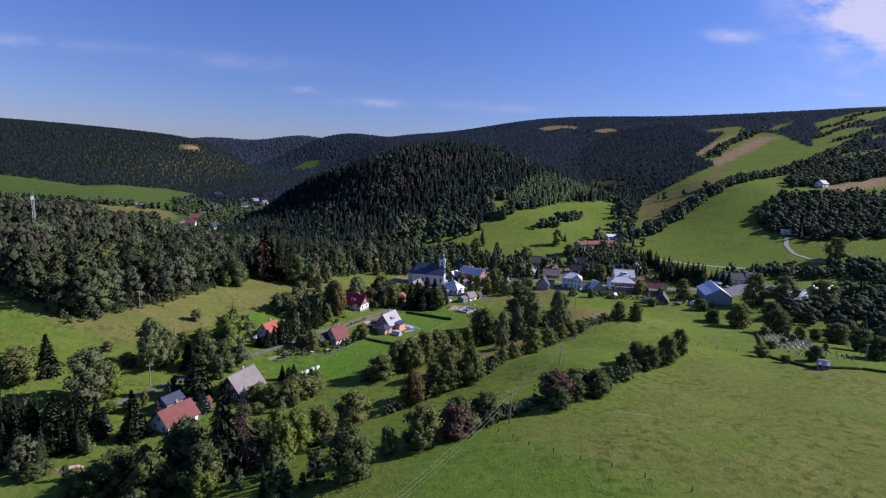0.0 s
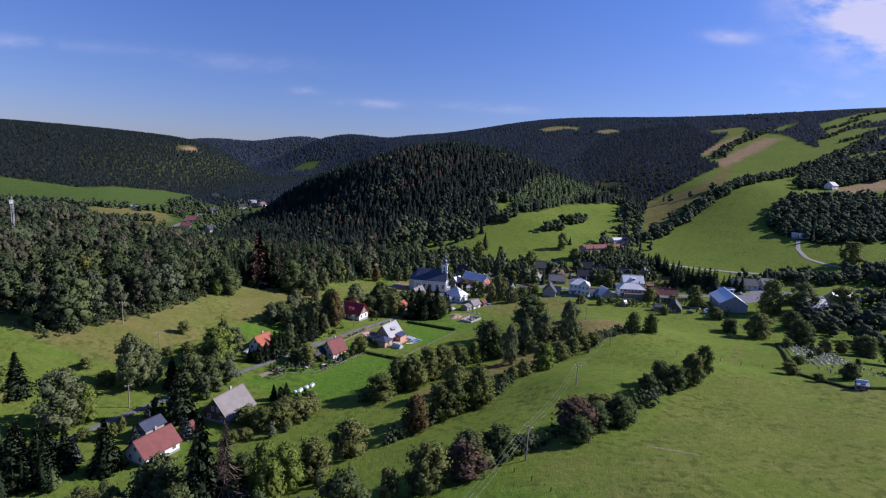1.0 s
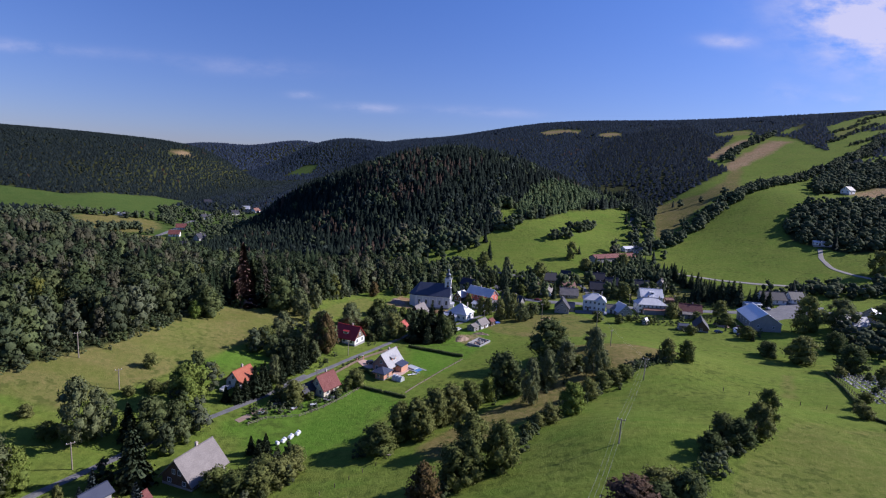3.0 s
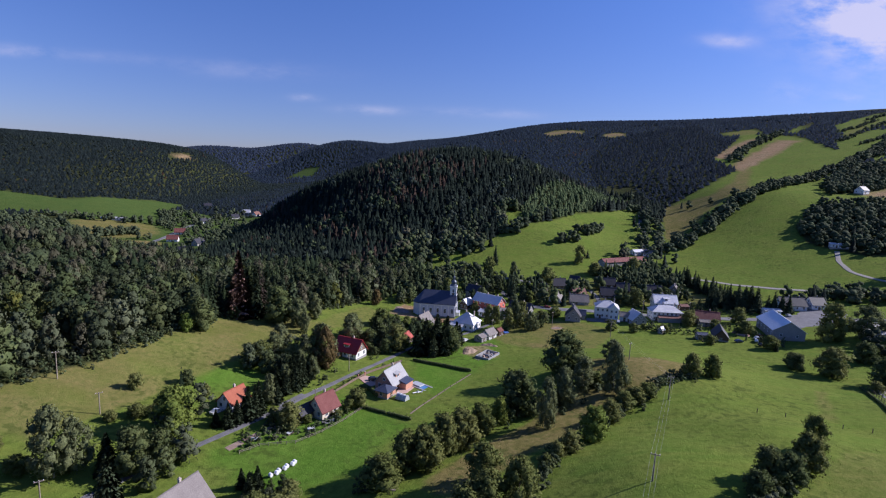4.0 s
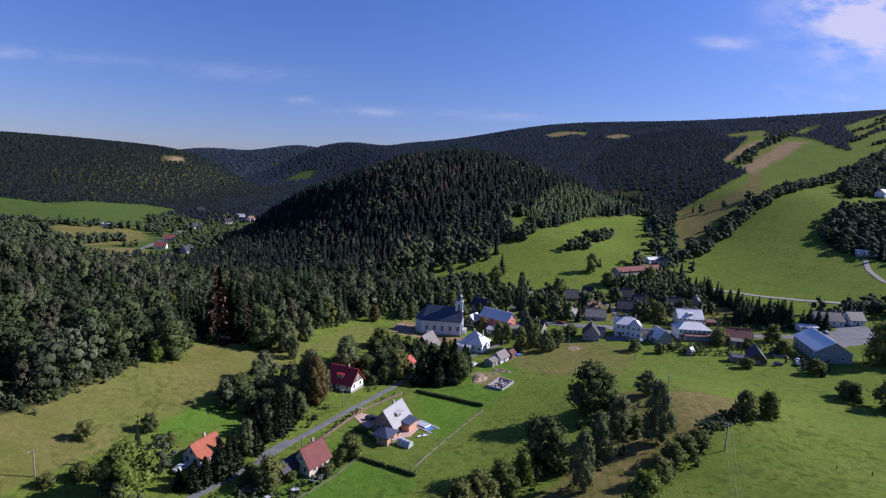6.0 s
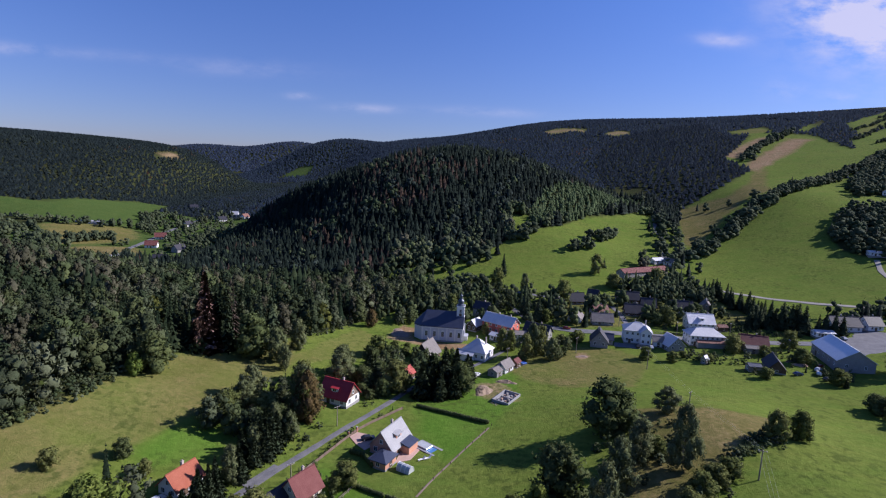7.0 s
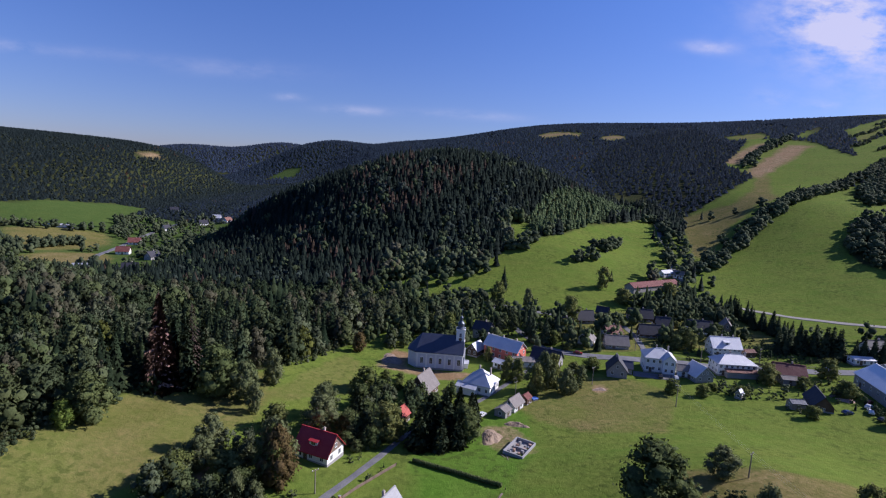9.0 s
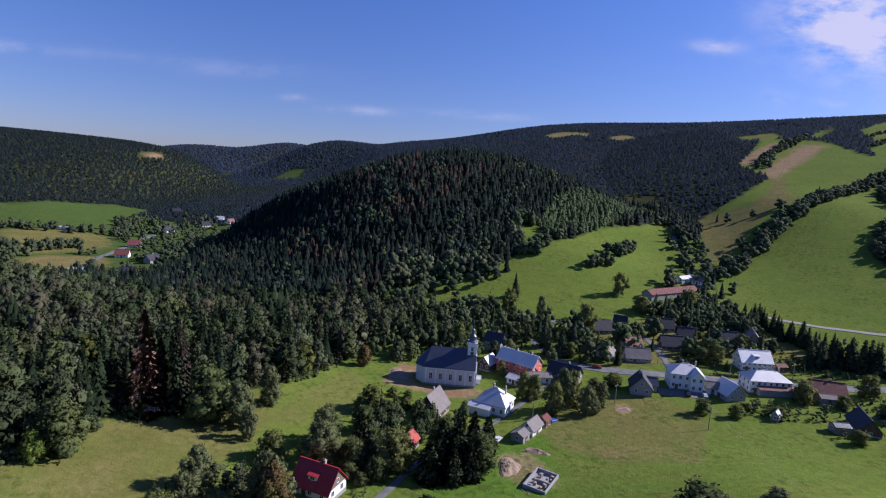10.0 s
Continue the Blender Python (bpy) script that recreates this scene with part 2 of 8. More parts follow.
ROSE_ROOF = surface("faded_red_tiles", (0.150, 0.046, 0.042), (0.205, 0.078, 0.066), 0.8, scale=0.7, fine=5, relief=0.04, streak=2.5)
BROWN_ROOF = surface("brown_tiles", (0.16, 0.075, 0.06), (0.24, 0.12, 0.09), 0.8, scale=0.7, fine=5, relief=0.04, streak=2.5)
COPPER = surface("dark_patinated_sheet", (0.07, 0.085, 0.11), (0.11, 0.13, 0.16), 0.4, 0.3, scale=1.0, fine=6, relief=0.01, spec=0.5)
BRICK_RED = surface("chimney_brick", (0.36, 0.15, 0.10), (0.46, 0.22, 0.15), 0.9, scale=1.5, fine=9, relief=0.03)
CHIMNEY = surface("plastered_chimney", (0.40, 0.33, 0.29), (0.50, 0.43, 0.38), 0.9, scale=1.5, fine=9, relief=0.03)
FRAME_WHITE = surface("white_painted_frame", (0.74, 0.74, 0.73), (0.80, 0.80, 0.79), 0.5, scale=3, fine=20, relief=0.003)
FRAME_DARK = surface("dark_painted_frame", (0.10, 0.07, 0.05), (0.15, 0.10, 0.07), 0.6, scale=3, fine=20, relief=0.003)
CONCRETE = surface("grey_concrete", (0.26, 0.26, 0.27), (0.36, 0.355, 0.36), 0.9, scale=0.8, fine=6, relief=0.02)
STONE_PALE = surface("pale_gravestone", (0.30, 0.285, 0.28), (0.46, 0.44, 0.42), 0.6, scale=1.5, fine=8, relief=0.01)
STONE_DARK = surface("dark_gravestone", (0.09, 0.09, 0.095), (0.17, 0.165, 0.16), 0.4, scale=1.5, fine=8, relief=0.01, spec=0.5)
POLE_WOOD = surface("grey_pole_wood", (0.22, 0.18, 0.14), (0.32, 0.27, 0.22), 0.9, scale=1.5, fine=8, relief=0.02)
FENCE_WOOD = surface("brown_fence_wood", (0.15, 0.105, 0.08), (0.22, 0.165, 0.125), 0.9, scale=1.2, fine=8, relief=0.02)
WIRE = surface("aluminium_wire", (0.40, 0.40, 0.41), (0.50, 0.50, 0.51), 0.7, 0.0, scale=1, fine=8, relief=0.001)
FILM_WHITE = surface("white_bale_wrap", (0.76, 0.77, 0.78), (0.84, 0.84, 0.85), 0.35, scale=1.5, fine=7, relief=0.03, spec=0.5)
POOL_WATER = surface("pool_water", (0.06, 0.16, 0.36), (0.10, 0.24, 0.46), 0.08, scale=0.7, fine=4, relief=0.01, spec=0.5)
RUBBER = surface("black_rubber", (0.02, 0.02, 0.02), (0.03, 0.03, 0.03), 0.8)
GLASS_HOUSE = surface("greenhouse_sheeting", (0.40, 0.43, 0.44), (0.52, 0.54, 0.55), 0.2, scale=1, fine=5, relief=0.005, spec=0.6)
BLUE_SHEET = surface("blue_tarpaulin", (0.05, 0.13, 0.42), (0.09, 0.19, 0.50), 0.5, scale=1, fine=5, relief=0.03)
RUST = surface("brick_rubble", (0.34, 0.20, 0.14), (0.46, 0.33, 0.26), 0.95, scale=1.2, fine=5, relief=0.08)


def paint(name, colour):
    return surface(name, colour, tuple(min(1, c * 1.1 + 0.01) for c in colour), 0.25, 0.1, scale=1, fine=20, relief=0.001, spec=0.6)


def pane_material():
    mat, tree, b = material("window_glass", 0.06, 0.0, 0.8)
    shade = ramp(tree, noise_at(tree, 0.9, 2), 0.3, 0.7)
    tree.links.new(mixed(tree, shade, (0.018, 0.022, 0.030), (0.045, 0.052, 0.065)), b.inputs["Base Color"])
    return mat


PANE = pane_material()
LEAF = {
    "broad": leaves("mixed_green_leaves", (0.138, 0.166, 0.048), (0.190, 0.200, 0.066)),
    "dark": leaves("dark_green_leaves", (0.094, 0.124, 0.044), (0.130, 0.156, 0.058)),
    "birch": leaves("grey_green_birch_leaves", (0.142, 0.168, 0.072), (0.170, 0.192, 0.088)),
    "yellow": leaves("yellow_green_leaves", (0.160, 0.220, 0.046), (0.190, 0.235, 0.052)),
    "red": leaves("russet_leaves", (0.140, 0.104, 0.044), (0.165, 0.116, 0.050)),
    "maroon": leaves("purple_brown_leaves", (0.150, 0.100, 0.070), (0.175, 0.118, 0.080)),
    "spruce": leaves("spruce_needles", (0.044, 0.064, 0.034), (0.060, 0.082, 0.043), shine=0.2, through_light=0.12),
    "blue": leaves("blue_spruce_needles", (0.085, 0.115, 0.110), (0.11, 0.14, 0.135), shine=0.2, through_light=0.08),
    "dead": leaves("dead_spruce_needles", (0.33, 0.215, 0.175), (0.345, 0.225, 0.185), shine=0.1, through_light=0.05),
    "grey": leaves("bare_grey_twigs", (0.165, 0.120, 0.100), (0.19, 0.14, 0.115), shine=0.1, through_light=0.05),
}
WOODS = leaves("woodland_foliage", (0, 0, 0), (0, 0, 0), tint=True, shine=0.2, spread=0.25, through_light=0.12, grain=2.4, mottle=1.05, rough=0.55)
FAR_WOODS = leaves("distant_woodland_foliage", (0, 0, 0), (0, 0, 0), tint=True, shine=0.1, spread=0.15, through_light=0.35, grain=0.5, mottle=0.8)


# ---- the lie of the land ----
SPURS = [  # x, y, radius, rise: the near valley and its knolls
    (45, 160, 16, 5.5), (80, 177, 18, 6.5), (70, 104, 20, -2.0),
    (40, 80, 60, 15.8), (110, 90, 60, 19.6), (-30, 60, 50, 8.6), (90, 180, 45, -5.3), (70, 235, 30, 12.5), (150, 180, 45, 13.6), (-190, 220, 60, 24.3),
    (-110, 250, 35, 2.0), (-90, 320, 35, 4.8), (-280, 340, 75, 23.8), (-170, 390, 45, -1.4), (30, 180, 35, 4.1), (-50, 130, 40, -4.1), (-10, 340, 45, -4.1),
    (340, 420, 60, 5.1), (260, 310, 60, 7.7), (-170, 480, 60, -4.2)]
HILL = [  # the wooded hill behind the village and the side valleys
    (20, 480, 40, 2.2), (90, 530, 50, 14.1), (20, 570, 60, 5.6), (-60, 600, 60, 34.5), (20, 700, 80, 57.2), (-50, 700, 55, 18.8), (-130, 690, 45, 33.6),
    (-190, 700, 35, 21.1), (130, 690, 60, 15.5), (190, 600, 55, -4.8), (250, 710, 60, -19.8), (340, 640, 70, 17.5), (-280, 560, 90, -9.8),
    (-350, 780, 100, -17.7), (-480, 760, 90, 19.4), (0, 830, 80, 12.6)]
DISTANT = [  # x, y, radius across, radius along, rise
    (-1500, 3400, 300, 400, 150), (-842, 3300, 250, 400, 178), (-389, 2200, 156, 260, 140), (-129, 2300, 160, 260, 52), (-593, 2250, 120, 200, 58),
    (1350, 1600, 420, 400, 62), (-960, 1180, 230, 260, 9.5), (300, 1600, 220, 180, 21), (0, 1650, 150, 200, -13.5)]


def soft_ramp(s, w):
    return w * np.logaddexp(0, s / w)


def sigmoid(s):
    return 1 / (1 + np.exp(-np.clip(s, -50, 50)))


def land(x, y):
    """Height of the ground at x, y (numpy)."""
    x, y = np.asarray(x, float), np.asarray(y, float)
    s, q = 0.6 * x + 0.8 * y, -0.75 * x + 0.66 * y
    z = 0.225 * (soft_ramp(s - 475, 30) - 0.9 * soft_ramp(s - 1520, 150)) * sigmoid((x + 260) / 70) * sigmoid((2050 - y) / 120)
    z = z + 0.27 * (soft_ramp(q - 835, 25) - soft_ramp(q - 1240, 60)) * sigmoid((-x - 530) / 30) * sigmoid((1460 - y) / 50)
    for cx, cy, rx, ry, h in DISTANT:
        z = z + h * np.exp(-((x - cx) / rx) ** 2 / 2 - ((y - cy) / ry) ** 2 / 2)
    for cx, cy, r, h in SPURS + HILL:
        z = z + h * np.exp(-((x - cx) ** 2 + (y - cy) ** 2) / (2 * r * r))
    return z - 3 + 0.15 * np.sin(x * 0.21 + 1.3) * np.sin(y * 0.17)


def gz(x, y):
    return float(land(x, y))


def inside(poly, x, y):
    """Which of the points x, y lie in the polygon (numpy)."""
    x, y = np.asarray(x, float), np.asarray(y, float)
    hit = np.zeros(x.shape, bool)
    for (x0, y0), (x1, y1) in zip(poly, poly[1:] + poly[:1]):
        if y0 != y1:
            hit ^= ((y0 > y) != (y1 > y)) & (x < (x1 - x0) * (y - y0) / (y1 - y0) + x0)
    return hit


def axis(lo, a, b, hi, step, grow):
    """Steps that are fine between a and b and widen outwards."""
    mid, out = list(np.arange(a, b + 0.01, step)), []
    s, p = step, a
    while p > lo:
        s = min(s * grow, 60)
        p -= s
        out.append(p)
    s, p, up = step, b, []
    while p < hi:
        s = min(s * grow, 60)
        p += s
        up.append(p)
    return np.array(out[::-1] + mid + up)


# stretches of land cover
LEFT_FIELD = [(-172, 190), (-131, 178), (-108, 176), (-95, 200), (-85, 228), (-74, 262), (-64, 280), (-70, 318), (-85, 308), (-104, 284), (-114, 255), (-118, 225), (-128, 200), (-165, 205)]
HEDGE_BANK = [(-2, 158), (20, 180), (38, 195), (55, 212), (72, 232), (60, 242), (44, 226), (20, 200), (0, 180), (-10, 168)]
TERRACE = [(48, 249), (64, 250), (83, 245), (94, 244), (81, 231), (68, 218), (52, 211), (40, 222)]
MOWN = [(27, 331), (44, 338), (59, 338), (75, 336), (85, 323), (81, 311), (63, 281), (40, 283), (26, 293), (19, 305)]
GARDENS = [(62, 366), (98, 372), (134, 380), (166, 380), (176, 400), (174, 436), (120, 440), (70, 430), (52, 400)]
CHURCH_MEADOW = [(-63, 319), (-51, 353), (-42, 344), (-38, 311), (-64, 290), (-68, 297)]
VALLEY_TAN = [(-366, 572), (-346, 603), (-314, 614), (-288, 580), (-278, 517), (-312, 537), (-342, 554)]
VALLEY_STRIP = [(-444, 658), (-427, 678), (-392, 704), (-382, 726), (-367, 683), (-416, 623)]
CLEARCUT = [(-596, 1183), (-588, 1253), (-567, 1212), (-578, 1140)]
PALE_PLOT = [(126, 232), (132, 232), (110, 196), (104, 198)]
DRY_SLOPE = [(264, 712), (304, 709), (319, 703), (369, 752), (425, 839), (440, 836), (370, 717), (355, 679), (325, 668), (302, 645), (275, 623), (249, 591), (214, 556), (207, 553), (225, 607)]
BROWN_A = [(431, 935), (512, 1024), (603, 1094), (603, 1072), (545, 1017), (483, 960), (434, 906)]
BROWN_B = [(427, 862), (481, 918), (575, 1013), (613, 1030), (614, 1002), (546, 935), (483, 878), (428, 827), (400, 810)]
LEFT_DRY = [(-441, 653), (-402, 676), (-373, 711), (-339, 662), (-341, 626), (-363, 593), (-387, 587)]
CHURCH_EARTH = [(-37, 341), (-30, 366), (-21, 362), (-24, 345), (-6, 343), (6, 343), (2, 335), (-8, 333), (-22, 338)]
SPOIL = [(3, 279), (9, 271), (20, 271), (19, 281), (16, 291), (5, 292)]
BARE = [(52, 322), (58, 321), (60, 329), (54, 329)]
BANK = [(-72, 240), (-66, 240), (-66, 254), (-71, 252)]
RIGHT_SLOPE = [(180, 470), (202, 545), (260, 702), (337, 752), (417, 829), (421, 915), (584, 1128), (641, 1048), (619, 962), (603, 887), (651, 969), (795, 1052), (629, 839), (547, 788), (477, 737), (406, 624), (339, 562), (316, 521), (326, 502), (295, 448), (310, 400), (240, 390), (190, 440)]
UPPER_FIELD = [(759, 1124), (967, 1270), (1020, 1230), (890, 1110), (720, 1020), (709, 1043)]
HIGH_STRIP = [(553, 1170), (640, 1180), (610, 1115), (542, 1122)]
LEFT_MEADOW = [(-700, 690), (-516, 748), (-486, 908), (-443, 930), (-412, 816), (-412, 764), (-431, 700), (-460, 677), (-600, 640), (-720, 650)]
FAR_GLADE = [(-530, 1750), (-508, 1824), (-495, 1872), (-435, 1849), (-433, 1739), (-470, 1745)]
BACK_MEADOW = [(-45, 471), (-20, 484), (7, 492), (23, 505), (39, 521), (50, 535), (52, 578), (70, 581), (70, 555), (88, 560), (130, 609), (180, 647), (225, 708), (237, 707), (190, 572), (150, 505), (110, 450), (40, 420), (10, 436), (-30, 448), (-48, 458)]
LOWER_WOOD = [(322, 545), (369, 584), (441, 599), (500, 590), (470, 480), (391, 463), (330, 466), (309, 508)]
UPPER_WOOD = [(441, 688), (530, 774), (660, 800), (600, 690), (470, 651), (406, 624)]
BROWN_C = [(439, 623), (470, 650), (532, 678), (590, 684), (560, 640), (470, 618)]
STRIP_A = [(744, 1104), (734, 1071), (822, 1136), (888, 1203), (825, 1174)]
STRIP_B = [(691, 1014), (672, 974), (777, 1056), (851, 1112), (814, 1108)]
STRIP_C = [(634, 949), (664, 935), (776, 995), (833, 1041), (783, 1033), (694, 981)]
STRIP_D = [(680, 918), (668, 894), (752, 928), (781, 966)]
LOW_STRIP = [(487, 755), (500, 751), (590, 815), (628, 820), (635, 854), (558, 816)]
THIN_STRIP = [(648, 1102), (763, 1200), (743, 1161), (651, 1075)]
FELLED = [(346, 1290), (372, 1306), (398, 1296), (392, 1250), (365, 1236), (344, 1252)]
CLEARING = [(224, 1399), (281, 1417), (329, 1369), (311, 1326), (290, 1352), (238, 1336)]
YOUNG_WOOD = [(55, 560), (95, 640), (140, 690), (211, 745), (240, 735), (138, 612), (74, 558), (52, 535)]

xs = axis(-3200, -200, 280, 3200, 3.0, 1.06)
ys = axis(-600, 50, 390, 4400, 3.0, 1.034)
gx, gy = np.meshgrid(xs, ys)
nx, ny = len(xs), len(ys)
px, py = gx.ravel(), gy.ravel()
pz = land(px, py)


def woods_mask(x, y):
    """Where closed wood covers the ground."""
    open_land = inside(RIGHT_SLOPE, x, y) | inside(UPPER_FIELD, x, y) | inside(HIGH_STRIP, x, y) | inside(LEFT_MEADOW, x, y) | inside(FAR_GLADE, x, y) | inside(BACK_MEADOW, x, y) | inside(LEFT_DRY, x, y) | inside(CLEARING, x, y) | inside(THIN_STRIP, x, y) | inside(FELLED, x, y) | inside(STRIP_A, x, y) | inside(STRIP_B, x, y) | inside(STRIP_C, x, y) | inside(STRIP_D, x, y) | inside(LOW_STRIP, x, y) | inside([(316, 440), (330, 640), (420, 700), (660, 840), (760, 800), (560, 440)], x, y)
    far_wood = (y > 470 + 0.12 * np.abs(x)) & ~open_land & ~((x < -230) & (x > -440) & (y < 860)) & ~((x > 150) & (y < 620) & (x < 260)) & ~((x > 250) & (y < 440))
    return far_wood


cell_x, cell_y = np.gradient(xs)[None, :].repeat(ny, 0).ravel(), np.gradient(ys)[:, None].repeat(nx, 1).ravel()


def share(test):
    """How much of the ground round each point passes a test."""
    total = 0.0
    for ox in (-0.33, 0.33):
        for oy in (-0.33, 0.33):
            total = total + test(px + ox * cell_x, py + oy * cell_y)
    return total / 4


cover_rgb = np.zeros((len(px), 4), np.float32)
cover_rgb[:, 3] = 0.5
KNOLL = [(48, 128), (66, 152), (92, 172), (125, 168), (160, 150), (190, 60), (60, 55), (40, 79), (27, 89), (15, 106), (48, 122)]
for poly, amount in ((LEFT_FIELD, 0.62), (CHURCH_MEADOW, 0.5), (VALLEY_TAN, 0.95), (VALLEY_STRIP, 0.9), (CLEARCUT, 0.9), (PALE_PLOT, 0.55), (HEDGE_BANK, 0.95), (TERRACE, 1.0), (MOWN, 0.64), (GARDENS, 0.6), (DRY_SLOPE, 1.0), (FELLED, 0.6), (LEFT_DRY, 0.9), (CLEARING, 0.5), (STRIP_A, 0.2), (STRIP_B, 0.8), (STRIP_D, 0.6), (UPPER_FIELD, 0.35), (HIGH_STRIP, 0.7), (KNOLL, 0.42), (BROWN_A, 0.9), (BROWN_B, 0.9)):
    cover_rgb[:, 0] = np.maximum(cover_rgb[:, 0], amount * share(lambda x, y: inside(poly, x, y)))
for poly, amount in ((BROWN_A, 0.95), (BROWN_B, 0.95), (DRY_SLOPE, 0.24), (FELLED, 0.7), (CLEARING, 0.7), (BROWN_C, 0.75), (CLEARCUT, 0.85), (VALLEY_TAN, 0.35), (CHURCH_EARTH, 0.9), (SPOIL, 0.62), (TERRACE, 0.28), (HEDGE_BANK, 0.25), (BARE, 0.9), (BANK, 0.9)):
    cover_rgb[:, 1] = np.maximum(cover_rgb[:, 1], amount * share(lambda x, y: inside(poly, x, y)))
LEFT_WOOD = [(-560, 120), (-172, 191), (-150, 190), (-134, 186), (-126, 200), (-117, 216), (-114, 237), (-113, 258), (-104, 284), (-88, 304), (-72, 318), (-58, 352), (-46, 372), (-30, 400), (-20, 440), (-60, 460), (-140, 462), (-200, 470), (-250, 440), (-330, 425), (-420, 420), (-600, 420)]
LAWNS = ([(-67, 182), (-60, 197), (-47, 217), (-40, 224), (-32, 220), (-14, 202), (-22, 189), (-26, 176), (-36, 170), (-49, 165), (-57, 175)],
         [(-19, 267), (-2, 291), (22, 309), (19, 271), (-8, 225), (-16, 241)], [(-88, 218), (-84, 231), (-72, 235), (-68, 227), (-70, 221), (-79, 214)],
         [(-4, 103), (2, 105), (11, 109), (14, 99), (22, 91), (30, 84), (38, 76), (10, 70), (-6, 84)])
cover_rgb[:, 3] = 0.5 - 0.425 * share(lambda x, y: inside(LEFT_MEADOW, x, y) | ((x < -200) & (y > 420)))
for poly in LAWNS:
    cover_rgb[:, 3] += (0.24 if poly is LAWNS[3] else 0.4) * share(lambda x, y: inside(poly, x, y))
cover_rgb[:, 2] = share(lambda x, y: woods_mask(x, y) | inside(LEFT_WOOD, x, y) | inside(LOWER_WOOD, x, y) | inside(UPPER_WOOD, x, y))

mesh = bpy.data.meshes.new("ground")
idx = np.arange(nx * ny).reshape(ny, nx)
quads = np.stack([idx[:-1, :-1], idx[:-1, 1:], idx[1:, 1:], idx[1:, :-1]], -1).reshape(-1, 4)
mesh.from_pydata(np.stack([px, py, pz], 1).tolist(), [], quads.tolist())
mesh.attributes.new("land", "FLOAT_COLOR", "POINT").data.foreach_set("color", cover_rgb.ravel())
mesh.shade_smooth()
mesh.materials.append(GROUND)
ground = tagged(new("ground", mesh), "rolling green valley meadows with drier fields and wooded slopes", "ground", kind="structure")


# ---- mesh helpers ----
def solid(name, verts, faces, mat, parent=None, label="", smooth=False):
    me = bpy.data.meshes.new(name)
    me.from_pydata([tuple(p) for p in verts], [], [tuple(f) for f in faces])
    if smooth:
        me.shade_smooth()
    me.materials.append(mat)
    ob = new(name, me)
    ob.parent = parent
    if label:
        tagged(ob, label)
    return ob


def part(name, bm, mat, parent, label=""):
    """Links a bmesh as one mesh object under a thing or a part."""
    bmesh.ops.recalc_face_normals(bm, faces=bm.faces)
    me = bpy.data.meshes.new(name)
    bm.to_mesh(me)
    bm.free()
    me.materials.append(mat)
    ob = new(name, me)
    ob.parent = parent
    if label:
        tagged(ob, label)
    return ob


def box(bm, x0, y0, z0, x1, y1, z1, bevel=0.0):
    m = Matrix.Translation(((x0 + x1) / 2, (y0 + y1) / 2, (z0 + z1) / 2)) @ Matrix.Diagonal((x1 - x0, y1 - y0, z1 - z0, 1))
    made = bmesh.ops.create_cube(bm, size=1, matrix=m)["verts"]
    if bevel:
        edges = list({e for p in made for e in p.link_edges})
        bmesh.ops.bevel(bm, geom=edges, offset=bevel, segments=1, affect="EDGES")
    return bm


def boxes(*rows, bevel=0.0):
    bm = bmesh.new()
    for r in rows:
        box(bm, *r, bevel=bevel)
    return bm


def prism(bm, ring, z0, z1):
    """An upright prism on a ring of (x, y)."""
    a = [bm.verts.new((*p, z0)) for p in ring]
    b = [bm.verts.new((*p, z1)) for p in ring]
    n = len(ring)
    for i in range(n):
        bm.faces.new((a[i], a[(i + 1) % n], b[(i + 1) % n], b[i]))
    bm.faces.new(b)
    bm.faces.new(a[::-1])
    return bm


def lathe(bm, profile, sides=12, x=0.0, y=0.0, turn=0.0):
    """A turned form from (radius, height) pairs."""
    rings = []
    for r, z in profile:
        rings.append([bm.verts.new((x + r * math.cos(turn + 2 * math.pi * i / sides), y + r * math.sin(turn + 2 * math.pi * i / sides), z)) for i in range(sides)])
    for a, b in zip(rings, rings[1:]):
        for i in range(sides):
            bm.faces.new((a[i], a[(i + 1) % sides], b[(i + 1) % sides], b[i]))
    bm.faces.new(rings[0][::-1])
    bm.faces.new(rings[-1])
    return bm


def thing(name, x, y, turn=0.0, z=None, **tags):
    ob = new(name)
    ob.matrix_world = pose(x, y, gz(x, y) if z is None else z, 0, 0, turn)
    return tagged(ob, **tags)


def strip(name, mat, points, width, lift, label, category):
    """A road that follows the ground along a line of points."""
    line = []
    for (ax, ay), (bx, by) in zip(points, points[1:]):
        n = max(2, int(math.hypot(bx - ax, by - ay) / 2))
        line += [(ax + (bx - ax) * i / n, ay + (by - ay) * i / n) for i in range(n)]
    line.append(points[-1])
    line = np.array(line)
    for _ in range(6):
        line[1:-1] = (line[:-2] + 2 * line[1:-1] + line[2:]) / 4
    way = np.gradient(line, axis=0)
    way /= np.linalg.norm(way, axis=1)[:, None]
    side = np.stack([-way[:, 1], way[:, 0]], 1)
    verts, faces = [], []
    for i, (c, s) in enumerate(zip(line, side)):
        wob = 1 + 0.06 * math.sin(i * 0.7) + 0.04 * math.sin(i * 1.9)
        for k, d in ((-0.5, -0.25), (-0.47, lift), (0, lift + 0.05), (0.47, lift), (0.5, -0.25)):
            p = c + s * width * k * wob
            verts.append((p[0], p[1], gz(p[0], p[1]) + d))
        if i:
            faces += [((i - 1) * 5 + j, (i - 1) * 5 + j + 1, i * 5 + j + 1, i * 5 + j) for j in range(4)]
    return tagged(solid(name, verts, faces, mat), label, category, kind="structure")


